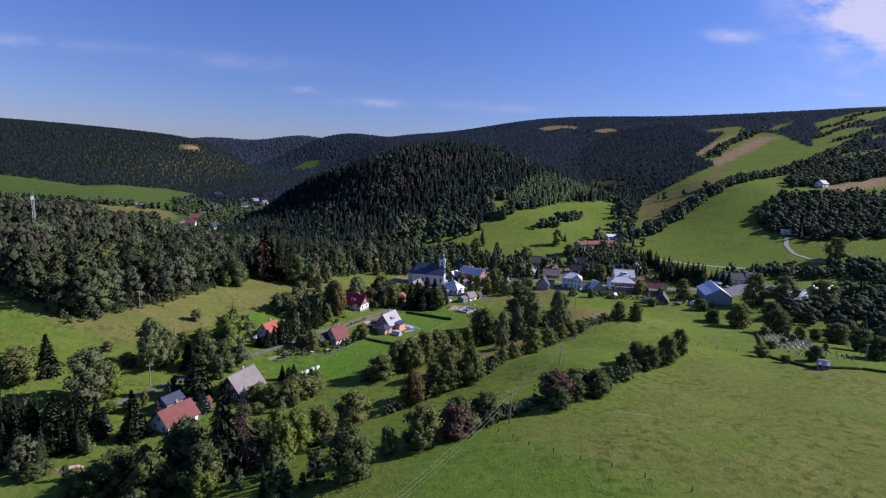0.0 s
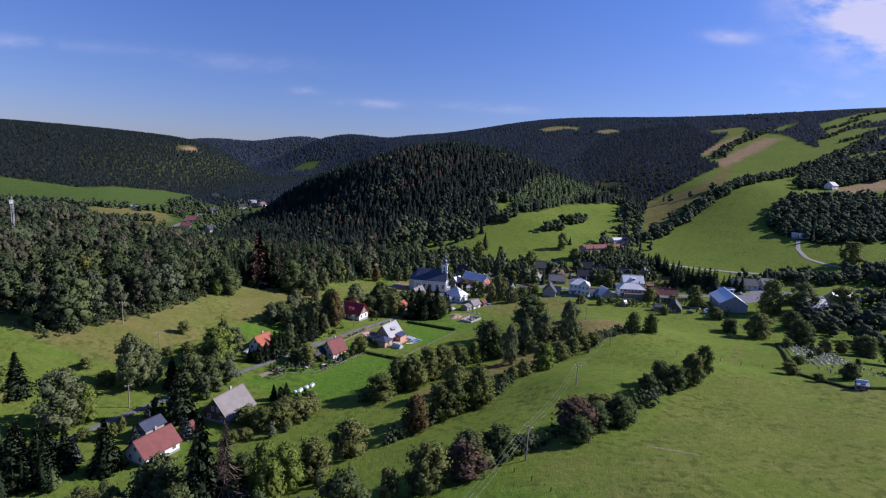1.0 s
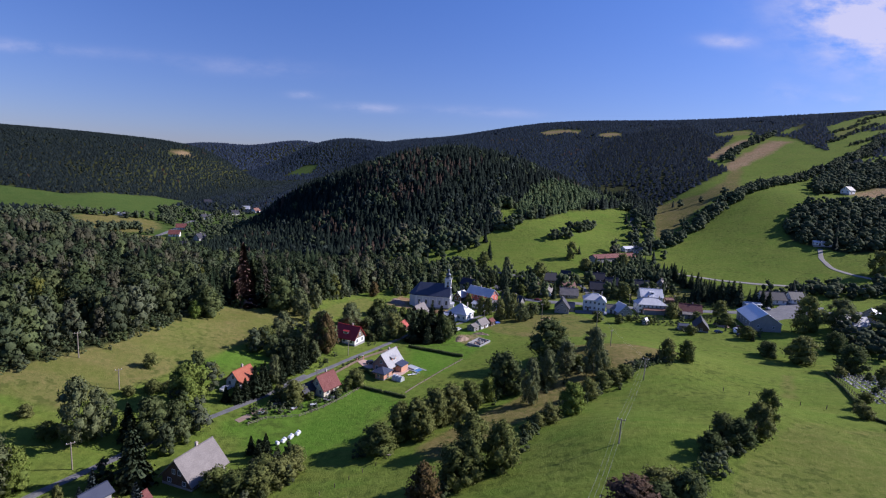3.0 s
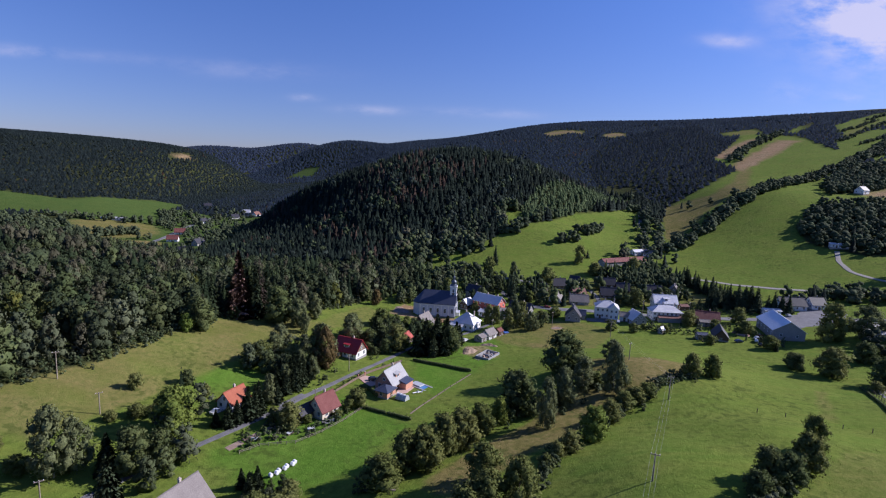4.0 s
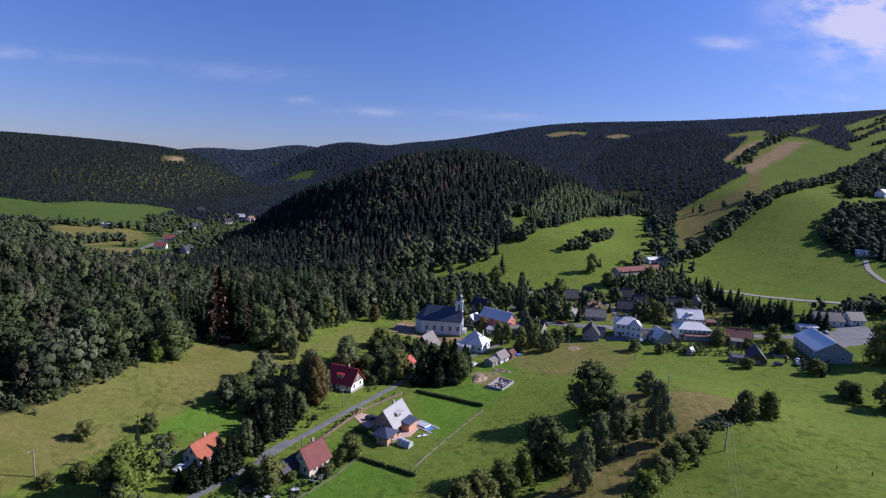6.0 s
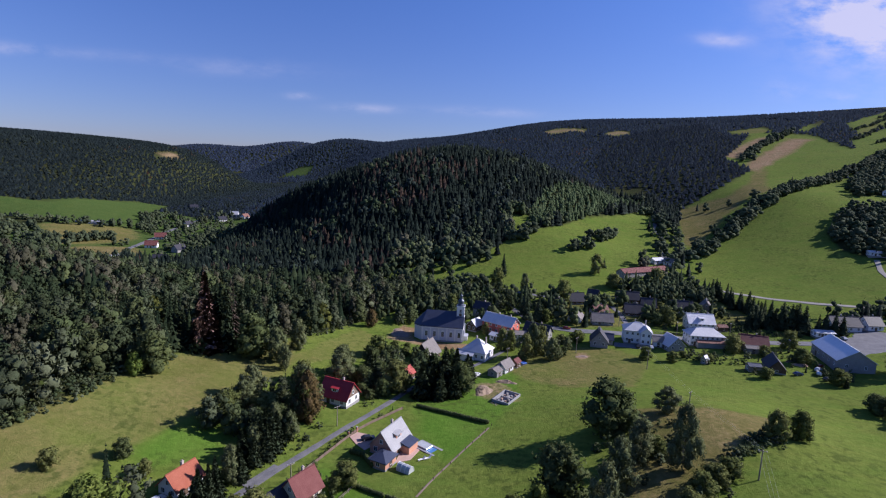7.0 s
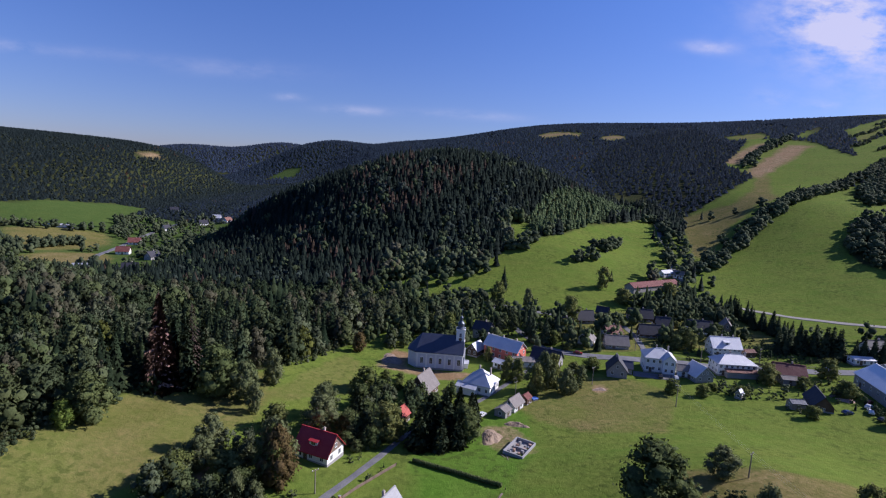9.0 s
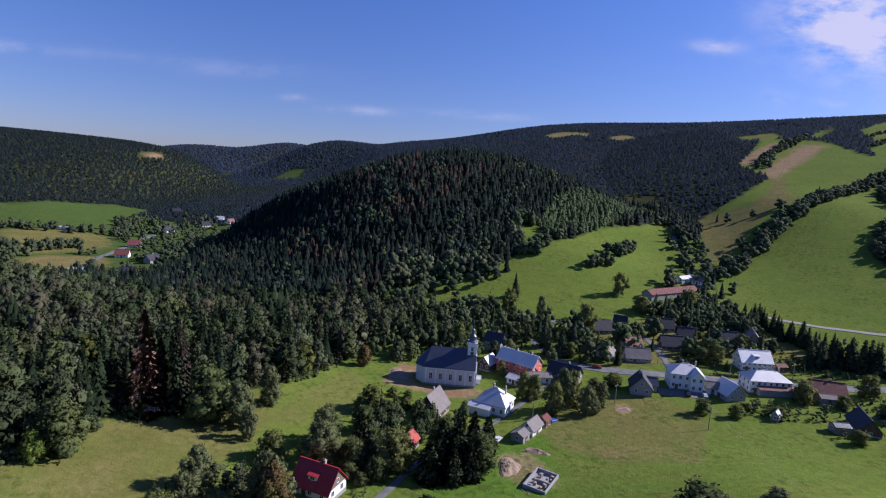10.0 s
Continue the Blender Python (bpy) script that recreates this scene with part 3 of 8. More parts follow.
strip("garden_path", SOIL, [(6, 249.5), (-2, 235.5), (-11, 219.5), (-15, 211)], 0.6, 0.02, "trodden earth path along the garden edge", "path")
for i, (ax, ay, bx, by) in enumerate(((-63, 186, -60.5, 190), (-60, 190.5, -57.5, 194.5), (-56.5, 196, -54, 200))):
    strip("garden_bed", SOIL, [(ax, ay), ((ax + bx) / 2, (ay + by) / 2), (bx, by)], 2.2, 0.08, "brown dug vegetable bed beside the lane", "garden bed")
strip("earth_scar", SOIL, [(42.2, 113.3), (45, 111.5), (48, 109.6), (50.4, 108)], 0.6, 0.0, "shallow scar of bare earth in the pasture", "ground")
strip("road", ASPHALT, [(-112, 108), (-103, 122), (-97, 137), (-94, 146), (-88, 156), (-80, 172), (-70, 188), (-62, 200), (-52, 219), (-40.5, 241), (-32.5, 256), (-26, 268), (-20, 282), (-10, 296), (2, 308), (12, 321), (22, 335), (32, 348), (44, 362)], 2.0, 0.14, "narrow grey asphalt lane past the houses", "road")
strip("main_road", ASPHALT, [(44, 372), (52, 367), (68, 362), (84, 360), (105, 356), (119, 353), (141, 350), (174, 347), (200, 343), (240, 338), (300, 330)], 6.5, 0.16, "grey asphalt village street", "road")
strip("lane", ASPHALT, [(44, 372), (36, 392), (30, 415), (24, 440), (40, 432), (56, 425), (76, 420), (95, 410)], 3.5, 0.16, "narrow asphalt lane behind the church", "road")
strip("side_lane", ASPHALT, [(96, 410), (97, 395), (93, 373), (90, 361)], 3.0, 0.15, "short asphalt lane between houses", "road")
strip("slope_road", TRACK, [(180, 455), (206, 434), (239, 413), (264, 400), (300, 392), (360, 385)], 4.0, 0.25, "pale road along the foot of the meadow", "road")
strip("shed_track", TRACK, [(318, 484), (304, 462), (297, 440), (301, 420), (312, 404)], 3.5, 0.25, "pale gravel track up to a shed", "road")
strip("hill_lane", ASPHALT, [(228, 690), (212, 640), (203, 616), (197, 583), (183, 550), (176, 525), (172, 500)], 4.0, 0.3, "grey lane climbing the side valley", "road")
strip("valley_road", ASPHALT, [(-300, 560), (-317, 604), (-322, 637), (-336, 700), (-348, 745), (-359, 817), (-356, 890)], 5.0, 0.3, "grey road in the far valley", "road")
yard_ring = [(-36.2, 240.3), (-33.6, 236.2), (-30.6, 233.0), (-28.2, 236.4), (-26.6, 240.0), (-31.0, 242.6), (-34.4, 243.4)]
tagged(solid("yard", [(x, y, gz(x, y) + 0.14) for x, y in yard_ring] + [(x, y, gz(x, y) - 0.3) for x, y in yard_ring], [tuple(range(7))] + [(k, k + 7, (k + 1) % 7 + 7, (k + 1) % 7) for k in range(7)], PAVING), "pinkish paved yard by the terracotta house", "pavement", kind="structure")
strip("car_park", ASPHALT, [(178, 338), (192, 340), (206, 345), (224, 360)], 22.0, 0.14, "wide grey asphalt yard beside the barn", "pavement")
strip("parking", ASPHALT, [(76, 343), (86, 339), (92, 337)], 6.0, 0.14, "grey asphalt parking strip by the white villa", "pavement")
strip("lay_by", ASPHALT, [(-57, 212.5), (-54.5, 217), (-52, 222)], 1.8, 0.13, "asphalt lay-by beside the lane", "pavement")


# ---- trees ----
def cards(rng, points, outward, size):
    """Small leaf sprays: pairs of slim triangles at the points, facing roughly outward."""
    points = np.concatenate([points, points + rng.normal(0, 0.6, points.shape) * size])
    outward = np.concatenate([outward, outward])
    n = len(points)
    nor = outward + rng.normal(0, 0.5, (n, 3))
    nor /= np.linalg.norm(nor, axis=1)[:, None] + 1e-9
    a = np.cross(nor, rng.normal(0, 1, (n, 3)))
    a /= np.linalg.norm(a, axis=1)[:, None] + 1e-9
    b = np.cross(nor, a)
    s = size * rng.uniform(0.55, 1.2, (n, 1))
    v = np.stack([points - a * s * 0.9, points + a * s * 0.3 - b * s * 0.75, points + a * s * 0.75 + b * s * 0.65], 1).reshape(-1, 3)
    lit = outward + rng.normal(0, 0.16, (n, 3))
    return v, np.arange(3 * n).reshape(n, 3), np.repeat(lit, 3, 0)


def ball(rng, centre, r, squash=0.85):
    """A rough twelve-sided core that fills a clump."""
    g = (1 + 5 ** 0.5) / 2
    base = np.array([(-1, g, 0), (1, g, 0), (-1, -g, 0), (1, -g, 0), (0, -1, g), (0, 1, g), (0, -1, -g), (0, 1, -g), (g, 0, -1), (g, 0, 1), (-g, 0, -1), (-g, 0, 1)]) / 1.9
    tri = np.array([(0, 11, 5), (0, 5, 1), (0, 1, 7), (0, 7, 10), (0, 10, 11), (1, 5, 9), (5, 11, 4), (11, 10, 2), (10, 7, 6), (7, 1, 8), (3, 9, 4), (3, 4, 2), (3, 2, 6), (3, 6, 8), (3, 8, 9), (4, 9, 5), (2, 4, 11), (6, 2, 10), (8, 6, 7), (9, 8, 1)])
    return centre + base * r * rng.uniform(0.75, 1.15, (12, 1)) * np.array((1, 1, squash)), tri, base * 1.0


def lump(rng, centre, r):
    """A plain eight-sided core."""
    base = np.array([(1, 0, 0), (0, 1, 0), (-1, 0, 0), (0, -1, 0), (0, 0, 1), (0, 0, -1)]) * 1.05
    tri = np.array([(0, 1, 4), (1, 2, 4), (2, 3, 4), (3, 0, 4), (1, 0, 5), (2, 1, 5), (3, 2, 5), (0, 3, 5)])
    return centre + base * r * rng.uniform(0.8, 1.15, (6, 1)), tri, base * 1.0


def join(pieces):
    vs, fs, ns, k = [], [], [], 0
    for v, f, n in pieces:
        vs.append(v)
        fs.append(np.asarray(f) + k)
        ns.append(n)
        k += len(v)
    return np.concatenate(vs), np.concatenate(fs), np.concatenate(ns)


def unit(n):
    return n / (np.linalg.norm(n, axis=1)[:, None] + 1e-9)


def soften(me, normals):
    """Shade sprays by the clump they belong to."""
    me.shade_smooth()
    me.normals_split_custom_set_from_vertices(normals.tolist())


def broad_crown(seed, lobes, per_lobe, leaf, slim=1.0, low=0.2, lobe=1.0, lean_core=False, soft=False):
    """A crown of unit height and width made of uneven clumps of leaf sprays."""
    rng = np.random.default_rng(seed)
    pieces = []
    for i in range(lobes):
        t = (i + 0.5) / lobes
        z = low + (0.97 - low) * t
        reach = 0.30 * math.sin(math.pi * min(0.97, 0.16 + 0.80 * t)) ** 0.8
        ang = i * 2.4 + rng.uniform(-0.5, 0.5)
        rad = reach * rng.uniform(0.35, 1.25)
        c = np.array((rad * math.cos(ang), rad * math.sin(ang), z))
        r = lobe * rng.uniform(0.13, 0.23) * (1.15 - 0.4 * t) * max(1.0, (10 / lobes) ** 0.4)
        c[2] = min(c[2], 1 - r * 0.8)
        pieces.append(lump(rng, c, r * 0.86) if lean_core else ball(rng, c, r * 0.76))
        d = rng.normal(0, 1, (per_lobe, 3))
        d[:, 2] = d[:, 2] * 0.9 + 0.25
        d /= np.linalg.norm(d, axis=1)[:, None]
        pieces.append(cards(rng, c + d * r * (0.72 + 0.62 * rng.random((per_lobe, 1)) ** 1.6), d, leaf))
    v, f, n = join(pieces)
    v[:, :2] *= slim
    whole = unit(v - np.array((0, 0, 0.45)))
    if soft:
        return v, f, unit(unit(n) * 0.5 + whole * 0.65 + np.array((0, 0, 0.25)))
    return v, f, unit(unit(n) * 0.85 + whole * 0.4 + np.array((0, 0, 0.2)))


def cone_normals(v, rng):
    flat = v * np.array((1, 1, 0))
    return unit(unit(flat) * 0.8 + np.array((0, 0, 0.55)) + rng.normal(0, 0.22, v.shape))


def spruce_crown(seed, tiers, blades, low=0.05, ragged=0.2, leaf=True, sprays=5):
    """Irregular tiers of drooping boughs, each carrying small hanging sprays, round a thin core."""
    rng = np.random.default_rng(seed)
    vs, fs = [], []

    def tri(a, b, c):
        fs.append((len(vs), len(vs) + 1, len(vs) + 2))
        vs.extend((a, b, c))
    bulge = rng.uniform(0.75, 1.05)
    for i in range(tiers):
        t = (i + rng.uniform(-0.3, 0.3)) / tiers
        t = min(max(t, 0.0), 0.985)
        z = low + (0.97 - low) * t
        r = 0.46 * (1 - t) ** bulge * rng.uniform(0.8, 1.12) + 0.014
        off = rng.uniform(0, 6.3)
        for j in range(max(4, int(blades * (0.45 + 0.55 * (1 - t))))):
            a = off + 2 * math.pi * j / max(4, int(blades * (0.45 + 0.55 * (1 - t)))) + rng.uniform(-0.2, 0.2)
            rr = r * rng.uniform(1 - ragged, 1 + ragged * 0.45)
            d, s = np.array((math.cos(a), math.sin(a), 0)), np.array((-math.sin(a), math.cos(a), 0))
            drop = np.array((0, 0, rr * rng.uniform(0.12, 0.34)))
            up = np.array((0, 0, z))
            w = (1.9 * rr / blades + 0.012) * (1.0 if leaf else 0.14)
            tri(up + np.array((0, 0, 0.03)), d * rr * 0.8 + up - drop * 0.8 - s * w, d * rr * 0.8 + up - drop * 0.8 + s * w)
            for q in range(sprays):
                k = 0.35 + 0.62 * (q + rng.random()) / sprays
                c = d * rr * k + up - drop * k + s * rng.uniform(-1.2, 1.2) * w
                m = (0.020 + 0.05 * rr) * rng.uniform(0.7, 1.3) * (1.0 if leaf else 0.35)
                out = d * rng.uniform(0.7, 1.5) + s * rng.uniform(-0.9, 0.9)
                tri(c - s * m * 0.8, c + s * m * 0.8 + np.array((0, 0, m * 0.3)), c + out * m * 1.3 - np.array((0, 0, m * rng.uniform(0.3, 1.1))))
    k = len(vs)
    vs += [np.array((0.012 * math.cos(a), 0.012 * math.sin(a), 0.9)) for a in (0, 2.1, 4.2)] + [np.array((0, 0, 1.0))]
    fs += [(k, k + 1, k + 3), (k + 1, k + 2, k + 3), (k + 2, k, k + 3)]
    if leaf:
        core = len(vs)
        for a in range(7):
            vs.append(np.array((0.27 * math.cos(a * 0.9), 0.27 * math.sin(a * 0.9), low + 0.02)))
        vs.append(np.array((0, 0, 0.88)))
        fs += [(core + a, core + (a + 1) % 7, core + 7) for a in range(7)]
    vs = np.array(vs)
    return vs, np.array(fs), cone_normals(vs, rng)


def trunk_form(seed, radius, top, limbs):
    """A tapered, slightly bent trunk with limbs, of unit height."""
    rng = np.random.default_rng(seed)
    bm = bmesh.new()

    def tube(a, b, ra, rb, sides=6):
        a, b = Vector(a), Vector(b)
        q = (b - a).to_track_quat("Z", "Y")
        low_ring, high = [], []
        for i in range(sides):
            o = Vector((math.cos(6.283 * i / sides), math.sin(6.283 * i / sides), 0))
            low_ring.append(bm.verts.new(a + q @ (o * ra)))
            high.append(bm.verts.new(b + q @ (o * rb)))
        for i in range(sides):
            bm.faces.new((low_ring[i], low_ring[(i + 1) % sides], high[(i + 1) % sides], high[i]))
        bm.faces.new(high)
        bm.faces.new(low_ring[::-1])
    pts = [(0, 0, -0.04)]
    for i in range(1, 5):
        pts.append((rng.uniform(-0.015, 0.015) * i, rng.uniform(-0.015, 0.015) * i, top * i / 4))
    for i in range(4):
        tube(pts[i], pts[i + 1], radius * (1 - 0.22 * i), radius * (1 - 0.22 * (i + 1)))
    for i in range(limbs):
        z = top * rng.uniform(0.35, 0.95)
        a = i * 2.4 + rng.uniform(-0.4, 0.4)
        n = rng.uniform(0.14, 0.28)
        tube((0, 0, z), (n * math.cos(a), n * math.sin(a), z + n * rng.uniform(0.5, 1.0)), radius * 0.45, radius * 0.15, 5)
    me = bpy.data.meshes.new("trunk")
    bm.to_mesh(me)
    bm.free()
    return me


def crown_mesh(form, mat):
    v, f, n = form
    me = bpy.data.meshes.new("crown")
    me.from_pydata(v.tolist(), [], f.tolist())
    soften(me, n)
    me.materials.append(mat)
    return me


def kind_of_tree(crowns, mat, bark, radius, top, limbs):
    trunks = []
    for i in range(2):
        me = trunk_form(40 + i, radius, top, limbs)
        me.materials.append(bark)
        trunks.append(me)
    return [crown_mesh(c, mat) for c in crowns], trunks


ROUND = [broad_crown(s, 28, 50, 0.038, low=0.07, lobe=0.84) for s in (1, 2, 3, 4, 5)]
SLIM = [broad_crown(s, 30, 52, 0.031, lobe=0.68, slim=1.1, low=0.08) for s in (11, 12, 13)]
BUSHY = [broad_crown(s, 18, 60, 0.042, slim=1.15, low=0.04) for s in (21, 22, 23)]
FIR = [spruce_crown(s, 34, 15, ragged=0.45, sprays=6) for s in (31, 32, 33, 39)]
RUSTY_FIR = [spruce_crown(s, 62, 20, ragged=0.4, sprays=9) for s in (40, 41)]
THIN_FIR = [spruce_crown(s, 30, 12, ragged=0.5, leaf=False, sprays=9) for s in (34, 35)]
TREES = {
    "B": ("deciduous_tree", kind_of_tree(ROUND, LEAF["broad"], BARK, 0.028, 0.55, 5), "tree", "full-leaved green deciduous tree standing on grass"),
    "D": ("deciduous_tree", kind_of_tree(ROUND, LEAF["dark"], BARK, 0.03, 0.5, 5), "tree", "dark green dense deciduous tree standing on grass"),
    "P": ("birch_tree", kind_of_tree(SLIM, LEAF["birch"], BIRCH_BARK, 0.016, 0.6, 6), "tree", "slender grey-green birch with an open crown"),
    "Y": ("deciduous_tree", kind_of_tree(ROUND, LEAF["yellow"], BARK, 0.026, 0.55, 5), "tree", "yellowish green deciduous tree in early autumn leaf"),
    "R": ("rowan_tree", kind_of_tree(ROUND, LEAF["red"], BARK, 0.022, 0.55, 5), "tree", "russet red autumn tree in the hedge"),
    "M": ("shrub", kind_of_tree(BUSHY, LEAF["maroon"], BARK, 0.02, 0.4, 5), "shrub", "wide purple-brown thorn shrub in the hedge"),
    "K": ("oak_tree", kind_of_tree(ROUND, LEAF["red"], BARK, 0.03, 0.5, 5), "tree", "browning broad tree beside the lane"),
    "U": ("shrub", kind_of_tree(BUSHY, LEAF["broad"], BARK, 0.018, 0.4, 4), "shrub", "low rounded green shrub growing on grass"),
    "O": ("shrub", kind_of_tree(BUSHY, LEAF["dark"], BARK, 0.018, 0.4, 4), "shrub", "clipped round dark green garden shrub"),
    "S": ("spruce_tree", kind_of_tree(FIR, LEAF["spruce"], BARK, 0.014, 0.9, 0), "tree", "dark green pointed spruce tree"),
    "E": ("blue_spruce", kind_of_tree(FIR, LEAF["blue"], BARK, 0.016, 0.9, 0), "tree", "small silvery blue garden spruce"),
    "F": ("dead_spruce", kind_of_tree(RUSTY_FIR, LEAF["dead"], BARK, 0.014, 0.92, 0), "tree", "dead spruce with rusty brown needles"),
    "G": ("dead_spruce", kind_of_tree(THIN_FIR, LEAF["grey"], BARK, 0.012, 0.95, 0), "tree", "bare grey dying spruce"),
}
LIGHT_FIR = [crown_mesh(spruce_crown(s, 22, 11, ragged=0.45, sprays=3), LEAF["spruce"]) for s in (36, 37, 38)]
LIGHT_ROUND = [broad_crown(s, 20, 34, 0.045, low=0.06, lobe=0.9) for s in (6, 7, 8)]
LIGHT = {"S": LIGHT_FIR, "B": [crown_mesh(c, LEAF["broad"]) for c in LIGHT_ROUND], "D": [crown_mesh(c, LEAF["dark"]) for c in LIGHT_ROUND]}
tree_rng = random.Random(7)
planted = []


def plant(kind, rows, group=""):
    """Trees of one kind at x, y with height and crown width."""
    name, (crowns, trunks), category, label = TREES[kind]
    for x, y, h, w in rows:
        root = thing(name, x, y, tree_rng.uniform(0, 360), gz(x, y) - 0.1, label=label, category=category, group=group)
        w = min(max(w, h * (0.36 if kind in "SEFG" else 0.4)), h * (0.55 if kind in "SEFG" else 1.15))
        root.scale = (w / 0.78, w / 0.78, h) if kind in "SEFG" else (w / 0.86, w / 0.86, h)
        for n, me in (("trunk", tree_rng.choice(trunks)), ("crown", tree_rng.choice(LIGHT[kind] if kind in LIGHT and y > 300 else crowns))):
            ob = new(n, me)
            ob.parent = root
        planted.append((x, y, w))


plant("B", [(-125.2, 147.8, 10.7, 16.5), (-76.4, 237.7, 6.3, 7.8), (-74.4, 99.8, 6, 9.5), (-73.5, 243, 7.9, 8.9), (-68.6, 106, 7.3, 9.6), (-68.3, 99.1, 7.7, 9.2), (-62, 104, 8.8, 6), (-59.1, 274.7, 7.7, 8.6), (-56.9, 97.4, 9.3, 10.7), (-52.4, 249.5, 15.4, 9.7), (-36.6, 313, 9.4, 11.1), (-27.3, 117.8, 8.9, 8.1), (-25.8, 278, 11.6, 11.4), (-21.5, 129.5, 8.6, 11.9), (-13.7, 174.8, 11.1, 8.1), (-9.4, 101.1, 6.4, 4.3), (-9, 175.9, 11.1, 9.1), (-4.4, 182.2, 11.6, 9.4), (-3.2, 392.1, 11, 8.7), (-2.4, 103.4, 9.1, 8.7)])
plant("B", [(0.1, 146.6, 9.9, 9.2), (0.6, 186.7, 10.8, 9.7), (4, 149, 11.2, 8.5), (4.8, 166.5, 9.3, 9.2), (6.1, 194.7, 9, 7.8), (10.5, 151.1, 11.8, 8.6), (13.7, 356.7, 6.8, 4.3), (19.6, 335.4, 10.5, 7.1), (23.5, 333.5, 10.4, 6.2), (28, 440.4, 13.6, 11.3), (28.5, 321.9, 12.3, 8.4), (37, 327.6, 14.3, 7), (49.1, 379.2, 7.4, 6.4), (59.8, 400, 6.8, 7), (66.1, 412.1, 14.8, 12.5), (71.2, 432.6, 8.9, 12.4), (71.7, 157.5, 9.2, 7.8), (79.5, 225.5, 8.6, 6.5), (80.5, 167.6, 8.6, 6.0), (83.4, 321.8, 6.1, 8.2)])
plant("B", [(88.2, 228.1, 8.1, 6.5), (94.4, 319.6, 5.1, 6.9), (102.8, 470.8, 14.7, 10.1), (117, 374.7, 9.2, 7.3), (128.8, 333.1, 8.7, 7.3), (131.7, 337.3, 8.2, 9), (141.2, 455.5, 13.6, 11.5), (141.6, 329.5, 5.3, 6.8), (150.8, 295.6, 6.7, 7.7), (151.5, 256, 12.0, 15.5), (160.1, 223.5, 5.1, 4.3), (160.5, 340.4, 9, 8.9), (164.4, 230.3, 5.3, 5.3), (169.6, 227.9, 5.2, 5.3), (187, 305.9, 19.6, 14), (225, 300.4, 15.7, 20.5), (316.1, 418, 18.4, 19.2)])
plant("S", [(-121.2, 153.9, 13.5, 9.1), (-111, 121, 11.7, 6.2), (-108, 123, 11.1, 5.6), (-105, 117.5, 11.3, 6.4), (-104.1, 120.2, 12, 7.7), (-104, 126, 9.6, 6.3), (-102, 130, 10.1, 5.2), (-101, 121, 9, 5.8), (-99, 115, 9.5, 5.4), (-98.5, 119.1, 13.9, 8.8), (-98, 126, 13, 5.1), (-96.7, 290.5, 23.7, 7.8), (-96, 122, 11.5, 5.9), (-94.2, 119.6, 14.9, 8.7), (-94, 129.5, 10.7, 6.1), (-93.6, 125.6, 11.5, 7.6), (-93, 290.8, 25.5, 7.7), (-92, 119.5, 9.2, 5.6), (-90.4, 297.7, 21.8, 7.9), (-89, 122, 12.2, 5.7)])
plant("S", [(-88, 127, 12.3, 5.2), (-86, 171.5, 11, 6), (-83.6, 301.2, 25.9, 6.7), (-79.5, 303, 25, 6.7), (-78.9, 127.4, 14.3, 8.6), (-74.6, 154.2, 17.5, 8.7), (-70.5, 196.5, 5.6, 3.6), (-68.3, 199.8, 6.2, 4.4), (-67, 196.8, 7.6, 4.2), (-65.3, 199, 7.8, 4.8), (-64.8, 203.1, 7.2, 5.8), (-63.2, 202, 11.2, 5.3), (-62.6, 209.5, 9.6, 4.6), (-62.2, 205, 10.6, 4.5), (-61.3, 206.8, 8.2, 5.8), (-61, 222, 9.9, 5.1), (-60, 217.5, 8.2, 4.3), (-58.8, 214.7, 9.3, 6), (-58.5, 232.5, 11, 4.3)])
plant("S", [(-57.8, 221.5, 8.4, 5.5), (-57.5, 227, 10.4, 5.4), (-55.8, 229, 12.5, 7.2), (-55.5, 225, 10.8, 5.3), (-55, 108, 9.5, 5.5), (-55, 232, 10.7, 4.5), (-54.2, 240.5, 8.7, 5.1), (-53.9, 235.9, 9.2, 7.4), (-53.1, 170.7, 5.5, 3.5), (-50.2, 168, 6.1, 3.4), (-50, 114, 8.8, 5.5), (-49.2, 170.8, 6.2, 3.5), (-48, 121, 11.5, 5.5), (-47.3, 167.2, 5.6, 2.9), (-44.9, 103.5, 22.7, 9.6), (-44.3, 165.8, 4.6, 2.9), (-36, 282.2, 14.1, 9.7), (-35.7, 286, 8.5, 10.1), (-27.4, 300.3, 9.6, 6.7), (-16.3, 273.4, 14.7, 9.3)])
plant("S", [(-13, 279.5, 16.0, 8.8), (-12.3, 390.9, 7.7, 4.3), (-9.5, 273, 12.5, 6.9), (-8, 281, 18.3, 10.0), (-4.5, 275, 11.5, 6.3), (-3.5, 286, 16.5, 9.0), (1.0, 291, 12.6, 6.9), (2.6, 296.6, 9.8, 7), (34.3, 461.6, 16.7, 7.6), (38.8, 381.8, 16.4, 6.4), (39.5, 391.6, 22.3, 8.2), (45, 379.9, 15.9, 9.1), (113, 484.5, 7.6, 5.3), (117.5, 367.7, 5.2, 15.6), (152, 292.5, 4.6, 3.7)])
